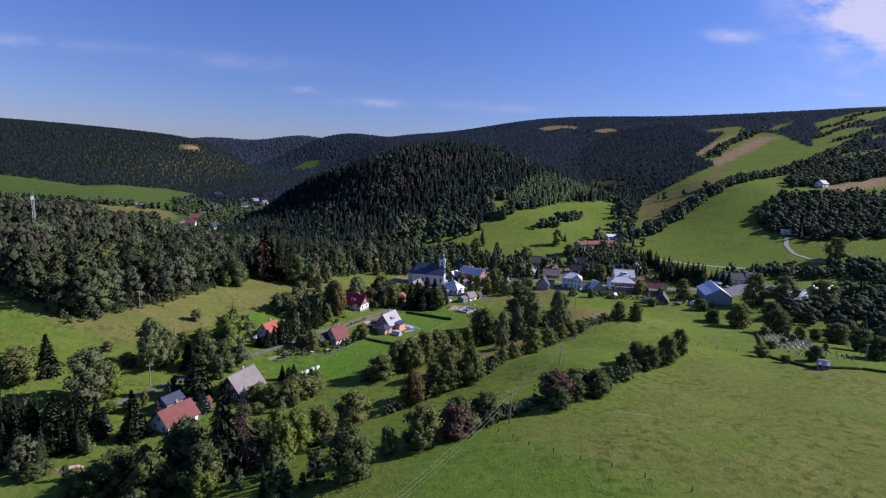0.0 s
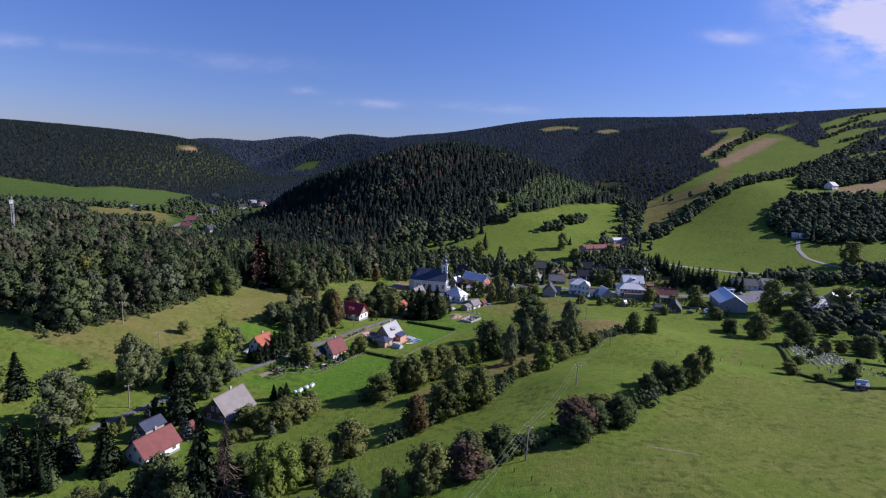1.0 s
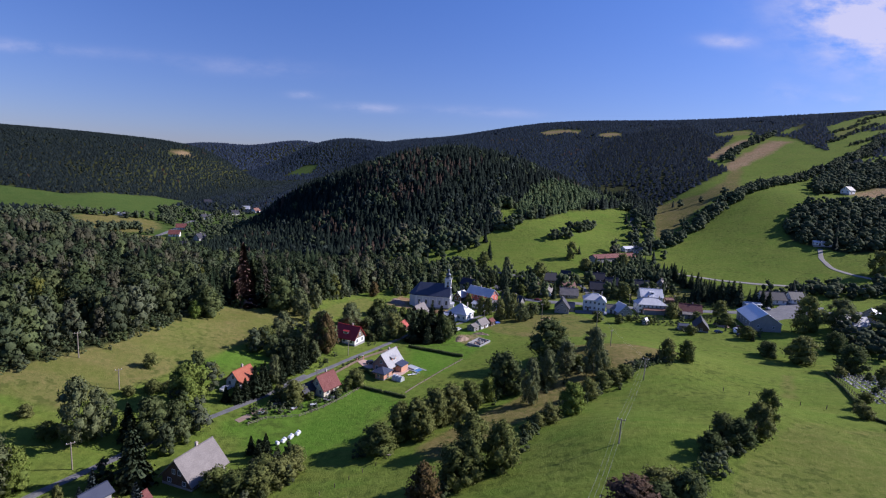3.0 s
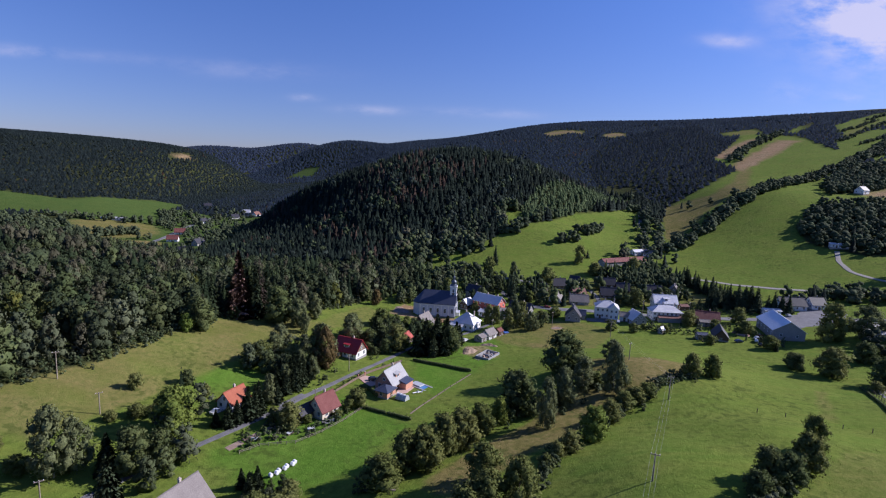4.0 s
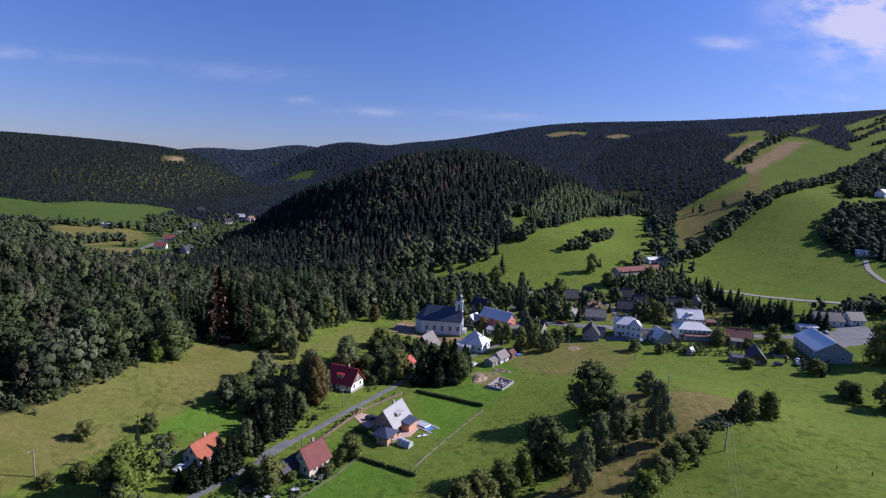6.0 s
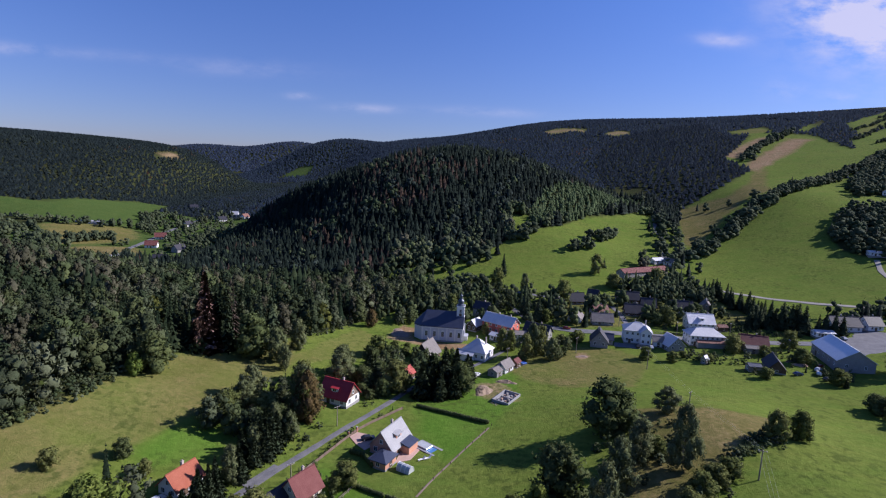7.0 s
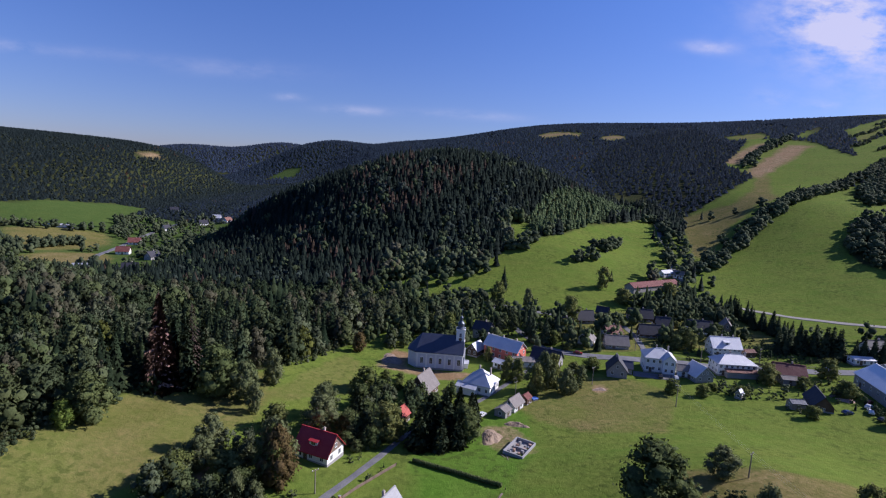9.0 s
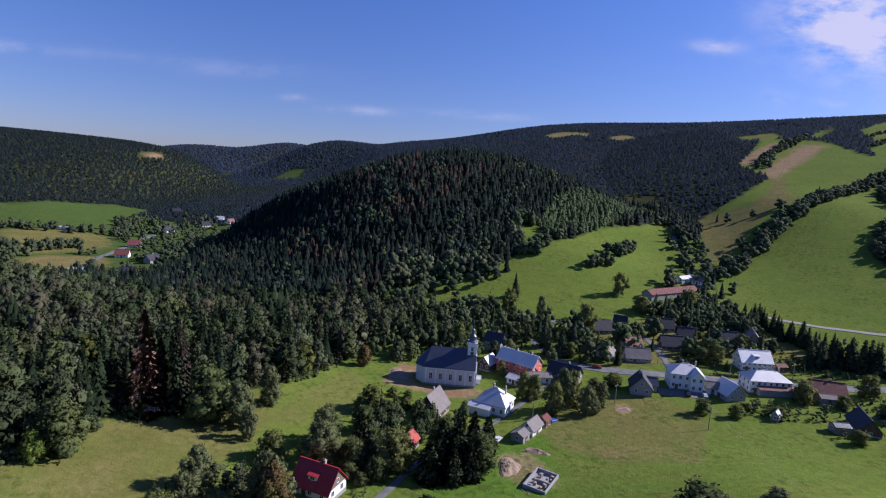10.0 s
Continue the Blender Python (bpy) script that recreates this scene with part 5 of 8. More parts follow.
def along(points, step, spread, rng):
    out = []
    for (ax, ay), (bx, by) in zip(points, points[1:]):
        n = max(1, int(math.hypot(bx - ax, by - ay) / step))
        for i in range(n):
            t = (i + rng.random()) / n
            out.append((ax + (bx - ax) * t + rng.normal(0, spread), ay + (by - ay) * t + rng.normal(0, spread)))
    return np.array(out)


rng = np.random.default_rng(8)
rows = [along([(200, 525), (243, 565), (268, 588), (297, 612), (328, 634), (362, 655), (420, 700), (470, 740), (545, 790), (648, 870), (720, 930)], 2.6, 3.5, rng), along([(280, 606), (330, 640), (380, 675)], 4, 5, rng),
        along([(437, 890), (504, 969), (581, 1046), (640, 1090)], 4, 5, rng), 
        along([(228, 690), (205, 600), (190, 560), (180, 520), (170, 480)], 5, 6, rng),
        along([(380, 660), (300, 655), (262, 690)], 14, 10, rng)]
P = np.concatenate(rows)
wood("field_hedgerow", "hedgerows of rounded trees between the fields", P[:, 0], P[:, 1], rng, mixed_far)
P = np.concatenate([along(line, 4, 3, rng) for line in ([(655, 962), (740, 1028), (840, 1098)], [(705, 1040), (770, 1080), (850, 1140)], [(662, 925), (720, 955), (800, 1008)], [(565, 805), (640, 845), (700, 872)], [(840, 1150), (930, 1215), (1000, 1240)], [(430, 655), (450, 668)])])
wood("strip_hedge", "low hedges between the strip fields on the slope", P[:, 0], P[:, 1], rng, lambda x, y, r: (FAR_BROAD, "vale", r.uniform(4, 7), r.uniform(5, 8)))

P = np.concatenate([along([(-480, 655), (-433, 671), (-400, 696), (-373, 715), (-362, 740)], 5, 4, np.random.default_rng(14)), along([(-400, 588), (-372, 604), (-357, 642)], 1.6, 3.5, np.random.default_rng(15)), along([(-292, 562), (-280, 536)], 3, 4, np.random.default_rng(45)), along([(-394, 830), (-398, 770), (-375, 735), (-350, 700)], 5, 7, np.random.default_rng(16)), along([(-350, 900), (-345, 800), (-320, 700), (-290, 650)], 5, 12, np.random.default_rng(17))])
wood("valley_hedge", "dark hedges and trees between the valley fields", P[:, 0], P[:, 1], np.random.default_rng(18), lambda x, y, r: (FAR_BROAD, "vale", r.uniform(7, 11), r.uniform(7, 11)))
BACK_GARDENS = [(107, 447), (134, 460), (150, 478), (163, 475), (172, 455), (168, 420), (161, 409), (150, 420), (128, 430)]
X, Y, rng = scatter(19, (100, 400, 180, 485), 5.6, lambda x, y: inside(BACK_GARDENS, x, y) & (np.abs(0.47 * (x - 141) - 0.88 * (y - 480.5)) > 6) & ((x - 152) ** 2 + (y - 407) ** 2 > 80))
wood("farm_trees", "dark trees crowding the lane below the farm", X, Y, rng, lambda x, y, r: (FAR_FIRS, "fir", r.uniform(9, 13), r.uniform(4.5, 6)) if r.random() < 0.4 else (FAR_BROAD, "dark", r.uniform(7, 11), r.uniform(6, 9)))
rng = np.random.default_rng(9)
rows = [along([(92, 511), (112, 519)], 3, 1.5, rng), along([(120, 541), (150, 572)], 3.5, 2, rng), along([(-34, 462), (10, 488), (50, 528), (74, 552)], 4, 5, rng),
        along([(-38, 452), (-20, 446)], 5, 4, rng), along([(-6, 446), (22, 434)], 5, 4, rng)]
P = np.concatenate(rows)
wood("meadow_grove", "small groves of trees on the meadow", P[:, 0], P[:, 1], rng, mixed_far)

X, Y, rng = scatter(13, (-560, 400, -215, 700), 8.8, lambda x, y: ~inside(VALLEY_TAN, x, y) & ~inside(VALLEY_STRIP, x, y) & ~inside(LEFT_MEADOW, x, y) & ~inside(LEFT_DRY, x, y) & ~inside(LEFT_WOOD, x, y) & (((x < -360) & (y < 640)) | (y < 520) | ((x > -285) & (y > 600))) & (x > -0.95 * y - 45))
wood("valley_copse", "rounded trees filling the valley side", X, Y, rng, lambda x, y, r: None if patchy(x, y, 35, 8.1) < -0.22 else (FAR_BROAD, "vale" if r.random() < 0.8 else "dark", r.uniform(6, 11), r.uniform(6, 10)))
X, Y, rng = scatter(10, (-680, 560, -215, 960), 13, lambda x, y: ~inside(VALLEY_TAN, x, y) & ~inside(VALLEY_STRIP, x, y) & ~inside(LEFT_MEADOW, x, y) & ~inside(LEFT_DRY, x, y) & (np.abs(x + 300 + (y - 560) * 0.2) > 12) & ~woods_mask(x, y))
wood("valley_trees", "scattered trees among the far valley houses", X, Y, rng,
     lambda x, y, r: None if (patchy(x, y, 30, 2.2) < (0.10 if (y < 760 and x > -440 and y > 560) else -0.25)) else (FAR_BROAD, "vale" if r.random() < 0.75 else "dark", r.uniform(5, 10), r.uniform(6, 10)))

# trees that fill the gardens of the village
X, Y, rng = scatter(11, (-40, 372, 330, 470), 6.4, lambda x, y: ~((y < 385) & (x > 75)) & (y < 400 + 0.33 * np.abs(x - 60) + 18) & ~((x > 240) & (y > 430)) & ~((x > 160) & (y > 390)))


def village_kind(x, y, rng):
    if patchy(x, y, 22, 5.5) < -0.36:
        return None
    h = rng.uniform(5, 12)
    r = rng.random()
    if r < 0.25:
        return FAR_FIRS, "fir", h * 1.2, h * 0.42
    return FAR_BROAD, ("dark" if r < 0.6 else "broad"), h, h * 0.8


HOUSE_SPOTS = [(103, 424), (104, 396), (118, 409), (136, 404), (152, 407), (78, 377), (75, 416), (89, 426), (207, 370), (221, 368), (189, 358), (130, 372), (14, 388), (44, 378)]
def clear_of_houses(x, y):
    ok = np.ones(x.shape, bool)
    for hx, hy in HOUSE_SPOTS:
        ok &= (x - hx) ** 2 + (y - hy) ** 2 > 81
    for hx, hy in ((96, 400), (93, 380), (60, 425), (40, 425), (230, 415), (205, 435), (260, 402)):
        ok &= (x - hx) ** 2 + (y - hy) ** 2 > 49
    return ok


ok = clear_of_houses(X, Y)
wood("garden_trees", "mixed garden trees between the village houses", X[ok], Y[ok], rng, village_kind)
X, Y, rng = scatter(12, (185, 205, 420, 400), 7.4, lambda x, y: (x > 190 + np.abs(y - 270) * 0.25) & ((x - 207) ** 2 + (y - 308) ** 2 > 220) & ~((y > 325) & (y < 372) & (x < 300)))
wood("roadside_wood", "dense rounded trees beside the cemetery and street", X, Y, rng, lambda x, y, r: None if patchy(x, y, 30, 7.7) < -0.3 else mixed_far(x, y, r))


HOME_SPOTS = [(-23, 233.6, 12), (-28, 227.5, 7), (-44, 264, 9), (-42.6, 209, 8), (-47, 206, 5), (-70, 208, 8), (-63, 159.5, 11), (-72, 135.5, 10), (-79, 146.5, 6), (-68.8, 146.5, 4), (7.5, 324.5, 10), (-15.5, 318.5, 8),
              (-22.6, 291.5, 5), (17.8, 306.5, 8), (12.5, 300.3, 5), (22, 361, 12), (8.8, 365, 7), (28.5, 351.5, 8), (40, 352.5, 9), (-9, 352, 15), (68, 341, 8), (19, 349, 5), (14.5, 388, 7)]
LANE = [(-112, 108), (-103, 122), (-97, 137), (-94, 146), (-88, 156), (-80, 172), (-70, 188), (-62, 200), (-53, 219), (-42, 241), (-34, 256), (-27, 268), (-20, 282), (-10, 296), (2, 308), (12, 321), (22, 335), (32, 348), (44, 362), (52, 367), (68, 362)]


def free_ground(x, y, lane_gap=4.0, extra=1.0):
    ok = np.ones(np.shape(x), bool)
    for hx, hy, r in HOME_SPOTS:
        ok &= (x - hx) ** 2 + (y - hy) ** 2 > (r * extra) ** 2
    for (ax, ay), (bx, by) in zip(LANE, LANE[1:]):
        t = np.clip(((x - ax) * (bx - ax) + (y - ay) * (by - ay)) / ((bx - ax) ** 2 + (by - ay) ** 2), 0, 1)
        ok &= (x - ax - t * (bx - ax)) ** 2 + (y - ay - t * (by - ay)) ** 2 > lane_gap ** 2
    return ok


LOW_BROAD = [broad_crown(s, 6, 10, 0.065, low=0.06) for s in (81, 82, 83)]


def garden_kind(low, high, fir=0.18, gap=-0.12, scale=14, seed=6.6):
    def pick(x, y, rng):
        if patchy(x, y, scale, seed) < gap:
            return None
        h = rng.uniform(low, high)
        r = rng.random()
        if r < fir:
            return NEAR_FIRS, "fir", h * 1.3, h * 0.45
        if high <= 4.2:
            return LOW_BROAD, ("dark" if r < 0.5 else "broad" if r < 0.8 else "birch"), h, h * rng.uniform(0.8, 1.2)
        return (NEAR_BROAD if r < 0.8 else NEAR_SLIM), ("dark" if r < 0.5 else "broad" if r < 0.8 else "birch"), h, h * rng.uniform(0.7, 0.95)
    return pick


# thickets of the valley floor
FRONT_THICKET = [(-130, 80), (-106, 118), (-99, 134), (-90, 128), (-82, 118), (-62, 118), (-52, 128), (-40, 118), (-28, 124), (-14, 112), (-20, 92), (-34, 74), (-80, 60)]
X, Y, rng = scatter(21, (-135, 60, -10, 140), 6.0, lambda x, y: inside(FRONT_THICKET, x, y) & free_ground(x, y, 4, 0.95))
wood("valley_thicket", "dense shrubs and trees along the valley floor", X, Y, rng, garden_kind(3, 7, 0.2, -0.08))
DARK_FIRS = [(-124, 118), (-118, 134), (-100, 133), (-88, 124), (-86, 112), (-96, 106), (-116, 108)]
X, Y, rng = scatter(41, (-130, 100, -80, 140), 3.6, lambda x, y: inside(DARK_FIRS, x, y) & free_ground(x, y, 3.5, 0.9))
wood("spruce_stand", "dark crowded spruces beside the lane", X, Y, rng, garden_kind(5, 9, 0.75, -0.5))
COTTAGE_GARDEN = [(-62, 150), (-52, 172), (-36, 172), (-34, 155), (-44, 140), (-56, 140)]
X, Y, rng = scatter(22, (-65, 135, -30, 175), 5.0, lambda x, y: inside(COTTAGE_GARDEN, x, y) & free_ground(x, y, 3, 1.0))
wood("orchard", "low orchard trees and shrubs beside the old cottage", X, Y, rng, garden_kind(3, 5.5, 0.12, -0.15))
BEHIND_COTTAGE = [(-90, 160), (-82, 182), (-84, 205), (-76, 200), (-70, 180), (-74, 164), (-82, 152)]
X, Y, rng = scatter(23, (-95, 150, -60, 210), 5.5, lambda x, y: inside(BEHIND_COTTAGE, x, y) & free_ground(x, y, 4, 1.0))
wood("lane_thicket", "trees crowding the lane behind the cottage", X, Y, rng, garden_kind(6, 12, 0.3, -0.2))
STREAM = [(-58, 226), (-52, 246), (-54, 262), (-64, 262), (-74, 250), (-78, 236), (-72, 222), (-64, 216)]
X, Y, rng = scatter(24, (-80, 214, -48, 266), 5.0, lambda x, y: inside(STREAM, x, y) & ~inside(BANK, x, y) & free_ground(x, y, 4.5, 1.0))
wood("stream_thicket", "birches and shrubs along the stream", X, Y, rng, garden_kind(5, 10, 0.2, -0.08))
CHURCH_GARDEN = [(-40, 276), (-36, 300), (-34, 322), (-26, 336), (-10, 330), (-4, 316), (-8, 300), (-16, 286), (-22, 276), (-30, 268)]
X, Y, rng = scatter(25, (-45, 265, 0, 340), 4.6, lambda x, y: inside(CHURCH_GARDEN, x, y) & (y < 316) & free_ground(x, y, 3.0, 0.9))
wood("church_garden", "dark garden trees below the church", X, Y, rng, garden_kind(4, 9.5, 0.38, -0.25))
X, Y, rng = scatter(35, (-45, 314, 0, 340), 3.0, lambda x, y: inside(CHURCH_GARDEN, x, y) & (y > 314) & free_ground(x, y, 3.0, 0.85))
wood("cottage_shrubs", "low garden shrubs round the timber cottage", X, Y, rng, garden_kind(1.2, 3.4, 0.1, 0.0, 7))
ROW_GARDEN = [(14, 312), (22, 318), (34, 316), (46, 322), (56, 340), (54, 350), (44, 346), (36, 336), (24, 330)]
X, Y, rng = scatter(26, (10, 308, 60, 352), 4.6, lambda x, y: inside(ROW_GARDEN, x, y) & free_ground(x, y, 2.5, 0.9))
wood("street_garden", "garden trees near the village street", X, Y, rng, garden_kind(3, 7, 0.1, 0.0))
STREET_EDGE = [(98, 322), (112, 312), (130, 302), (152, 298), (168, 300), (158, 322), (150, 332), (132, 330), (112, 336), (106, 330)]
X, Y, rng = scatter(27, (95, 295, 170, 340), 5.0, lambda x, y: inside(STREET_EDGE, x, y) & ((x - 136) ** 2 + (y - 313) ** 2 > 60))
wood("allotment_shrubs", "rough shrubs among the village gardens", X, Y, rng, garden_kind(1.8, 4.2, 0.1, -0.02, 9))
X, Y, rng = scatter(28, (-40, 360, 40, 450), 6, lambda x, y: inside([(-40, 362), (-24, 370), (0, 372), (6, 380), (34, 395), (26, 430), (0, 440), (-30, 430)], x, y) & free_ground(x, y, 3, 0.9))
wood("churchyard_wood", "tall mixed trees behind the church", X, Y, rng, garden_kind(6, 10.5, 0.2, -0.15))
rng = np.random.default_rng(31)
P = np.concatenate([along([(-26, 165), (-15, 178), (0, 192), (14, 203), (24, 214), (36, 230)], 1.8, 1.6, rng), along([(14, 160), (26, 176), (40, 192), (55, 206), (72, 224), (84, 230)], 1.5, 1.2, rng),
                    along([(-6, 104), (8, 110), (20, 115), (32, 124), (45, 134.5), (56.5, 145), (67, 156), (75, 163)], 1.2, 1.0, rng), along([(2, 109), (11, 112), (19, 117), (27, 122.5), (36, 127), (46, 135)], 1.3, 0.7, rng), along([(-14, 132), (-2, 142), (10, 152)], 2.0, 1.5, rng), along([(28, 214), (44, 226), (58, 222), (52, 210)], 3, 4, rng)])
wood("hedgerow_shrubs", "low thorny shrubs filling the field hedges", P[:, 0], P[:, 1], rng, garden_kind(2.0, 4.2, 0.0, -0.4))
YARD_GARDEN = [(-59, 186), (-54, 190), (-46, 193), (-40, 199), (-35, 206), (-31, 216), (-38, 221), (-46, 212), (-52, 205), (-62, 194)]
X, Y, rng = scatter(29, (-65, 184, -28, 222), 2.1, lambda x, y: inside(YARD_GARDEN, x, y) & free_ground(x, y, 2.2, 0.66))
wood("garden_shrubs", "garden shrubs and berry bushes round the cream house", X, Y, rng, garden_kind(0.9, 3.0, 0.06, -0.08, 5))
rng = np.random.default_rng(33)
P = np.concatenate([along([(-33.5, 246), (-38, 237), (-43, 225), (-47, 215)], 2.2, 0.7, rng), along([(-24, 262), (-31, 251)], 3, 0.6, rng), along([(-55, 224), (-50, 234), (-46, 244)], 1.6, 1.8, rng), along([(-36, 270), (-31, 266), (-36, 262)], 1.5, 1.2, rng)])
wood("lane_shrubs", "low shrubs along the lane fence", P[:, 0], P[:, 1], rng, garden_kind(1.0, 2.4, 0.05, -0.25, 6))
rng = np.random.default_rng(34)
P = np.concatenate([along([(40, 226), (50, 236), (58, 230), (48, 216)], 1.8, 3.0, rng), along([(20, 196), (34, 212), (44, 224)], 2.2, 3.0, rng), along([(60, 212), (74, 222), (82, 226)], 1.4, 1.2, rng)])
wood("bank_scrub", "grey-green scrub on the dry bank", P[:, 0], P[:, 1], rng, garden_kind(1.4, 3.6, 0.0, -0.2, 8))

# low growth round the village houses
rng = np.random.default_rng(36)
VILLAGE_LOW = [(96, 322), (112, 316), (150, 318), (160, 332), (150, 346), (118, 337), (98, 332)]
X, Y, rng = scatter(36, (28, 315, 170, 432), 3.7, lambda x, y: (inside(VILLAGE_LOW, x, y) | ((y > 368) & (y < 432) & (x < 160)) | ((y > 352) & (y < 362) & (x > 100))) & clear_of_houses(x, y) & ((x - 136) ** 2 + (y - 313) ** 2 > 60) & ((x - 142) ** 2 + (y - 340) ** 2 > 50) & (np.abs(y - 355 + 0.06 * (x - 110)) > 5))
wood("village_shrubs", "low shrubs and berry bushes in the village gardens", X, Y, rng, garden_kind(1.2, 4.0, 0.06, -0.06, 8))

rng = np.random.default_rng(38)
P = along([(-185, 190), (-172, 189), (-150, 188), (-134, 184), (-125, 199), (-115, 216), (-112, 237), (-111, 258), (-102, 282), (-87, 302), (-71, 316), (-57, 350), (-45, 370)], 1.5, 1.3, rng)
P = np.concatenate([P, P + np.array((-3.5, 2.5)) + rng.normal(0, 0.8, P.shape), P + np.array((-7.5, 4.5)) + rng.normal(0, 1.2, P.shape)])
wood("woodland_edge", "shrubs and low branches along the edge of the wood", P[:, 0], P[:, 1], rng, garden_kind(1.6, 4.2, 0.0, -0.35, 9))

# hedge growth thickened with added shrubs that darken the slope where shade falls
YARD = [(136, 362), (150, 384), (168, 390), (181, 372), (181, 357), (168, 357), (146, 360)]
X, Y, rng = scatter(39, (130, 355, 184, 392), 3.0, lambda x, y: inside(YARD, x, y) & ((x - 142) ** 2 + (y - 368) ** 2 > 16) & ((x - 131) ** 2 + (y - 371) ** 2 > 90))
wood("yard_shrubs", "hedge shrubs by the street, thickened in place of shade", X, Y, rng, garden_kind(1.5, 4.2, 0.1, -0.1, 8))


# ---- buildings ----
def window(parent, x, y, z, w, h, face, frame_mat=FRAME_WHITE, arched=False):
    """A window on a wall: face gives the outward axis, '-y', '+y', '-x' or '+x'. The frame stands proud, the pane sits in it."""
    turn = {"-y": 0, "+x": 90, "+y": 180, "-x": 270}[face]
    bm = bmesh.new()
    b = 0.10
    box(bm, -w / 2 - b, -0.06, -b, -w / 2, 0.05, h + b)
    box(bm, w / 2, -0.06, -b, w / 2 + b, 0.05, h + b)
    box(bm, -w / 2, -0.06, h, w / 2, 0.05, h + b)
    box(bm, -w / 2, -0.10, -b, w / 2, 0.05, 0)
    box(bm, -0.035, -0.045, 0, 0.035, 0.03, h)
    if arched:
        ring = [(-w / 2 - b, h + b)] + [((w / 2 + b) * math.cos(math.pi * (1 - i / 8)), h + b + (w / 2 + b) * math.sin(math.pi * i / 8)) for i in range(1, 8)] + [(w / 2 + b, h + b)]
        front = [bm.verts.new((px_, -0.06, pz_)) for px_, pz_ in ring]
        rear = [bm.verts.new((px_, 0.05, pz_)) for px_, pz_ in ring]
        bm.faces.new(front)
        for i in range(len(ring) - 1):
            bm.faces.new((front[i], rear[i], rear[i + 1], front[i + 1]))
    ob = part("window", bm, frame_mat, parent)
    ob.matrix_local = pose(x, y, z, 0, 0, turn)
    bm = boxes((-w / 2, -0.02, 0, -0.035, 0.02, h), (0.035, -0.02, 0, w / 2, 0.02, h))
    part("pane", bm, PANE, ob)
    return ob


def door(parent, x, y, z, w, h, face, mat=FRAME_DARK):
    turn = {"-y": 0, "+x": 90, "+y": 180, "-x": 270}[face]
    bm = boxes((-w / 2, -0.05, 0, w / 2, 0.03, h), (-w / 2 - 0.1, -0.09, 0, -w / 2, 0.03, h + 0.1), (w / 2, -0.09, 0, w / 2 + 0.1, 0.03, h + 0.1), (-w / 2, -0.09, h, w / 2, 0.03, h + 0.1))
    ob = part("door", bm, mat, parent)
    ob.matrix_local = pose(x, y, z, 0, 0, turn)
    bm = boxes((w / 2 - 0.2, -0.10, 1.0, w / 2 - 0.14, -0.05, 1.14))
    part("door_handle", bm, WIRE, ob)


def chimney(parent, x, y, z0, z1, s=0.55, mat=CHIMNEY):
    bm = boxes((x - s / 2, y - s / 2, z0, x + s / 2, y + s / 2, z1), (x - s / 2 - 0.08, y - s / 2 - 0.08, z1, x + s / 2 + 0.08, y + s / 2 + 0.08, z1 + 0.12), (x - s / 4, y - s / 4, z1 + 0.12, x + s / 4, y + s / 4, z1 + 0.4))
    part("chimney", bm, mat, parent)


def gable_walls(L, W, hw, hr, base=-1.2):
    """A body with gables at both ends of x."""
    bm = bmesh.new()
    prof = [(-W / 2, base), (W / 2, base), (W / 2, hw), (0, hw + hr), (-W / 2, hw)]
    a = [bm.verts.new((-L / 2, y, z)) for y, z in prof]
    b = [bm.verts.new((L / 2, y, z)) for y, z in prof]
    bm.faces.new(a)
    bm.faces.new(b[::-1])
    for i in range(5):
        bm.faces.new((a[i], a[(i + 1) % 5], b[(i + 1) % 5], b[i]))
    return bm


def gable_roof(bm, L, W, hw, hr, over=0.55, thick=0.22, lift=0.06):
    """Two roof slabs meeting at the ridge along x, with eaves and verges."""
    k = hr / (W / 2)
    e = W / 2 + over
    for s in (-1, 1):
        low, top = hw - k * over + lift, hw + hr + lift
        ring = [(s * e, low), (0, top), (0, top + thick), (s * e, low + thick)]
        a = [bm.verts.new((-L / 2 - over, y, z)) for y, z in ring]
        b = [bm.verts.new((L / 2 + over, y, z)) for y, z in ring]
        bm.faces.new(a)
        bm.faces.new(b[::-1])
        for i in range(4):
            bm.faces.new((a[i], a[(i + 1) % 4], b[(i + 1) % 4], b[i]))
    box(bm, -L / 2 - over, -0.16, hw + hr + lift + thick - 0.08, L / 2 + over, 0.16, hw + hr + lift + thick + 0.07)
    return bm


def hip_roof(bm, L, W, hw, hr, over=0.5, ridge=None):
    """A hipped roof; ridge is its length along x."""
    ridge = max(0.3, L - W) if ridge is None else ridge
    a, b = L / 2 + over, W / 2 + over
    lo = [bm.verts.new(p) for p in ((-a, -b, hw - 0.15), (a, -b, hw - 0.15), (a, b, hw - 0.15), (-a, b, hw - 0.15))]
    up = [bm.verts.new(p) for p in ((-a, -b, hw + 0.1), (a, -b, hw + 0.1), (a, b, hw + 0.1), (-a, b, hw + 0.1))]
    r0, r1 = bm.verts.new((-ridge / 2, 0, hw + hr)), bm.verts.new((ridge / 2, 0, hw + hr))
    bm.faces.new(lo[::-1])
    for i in range(4):
        bm.faces.new((lo[i], lo[(i + 1) % 4], up[(i + 1) % 4], up[i]))
    bm.faces.new((up[0], up[1], r1, r0))
    bm.faces.new((up[2], up[3], r0, r1))
    bm.faces.new((up[1], up[2], r1))
    bm.faces.new((up[3], up[0], r0))
    box(bm, -ridge / 2, -0.14, hw + hr - 0.08, ridge / 2, 0.14, hw + hr + 0.1)
    return bm


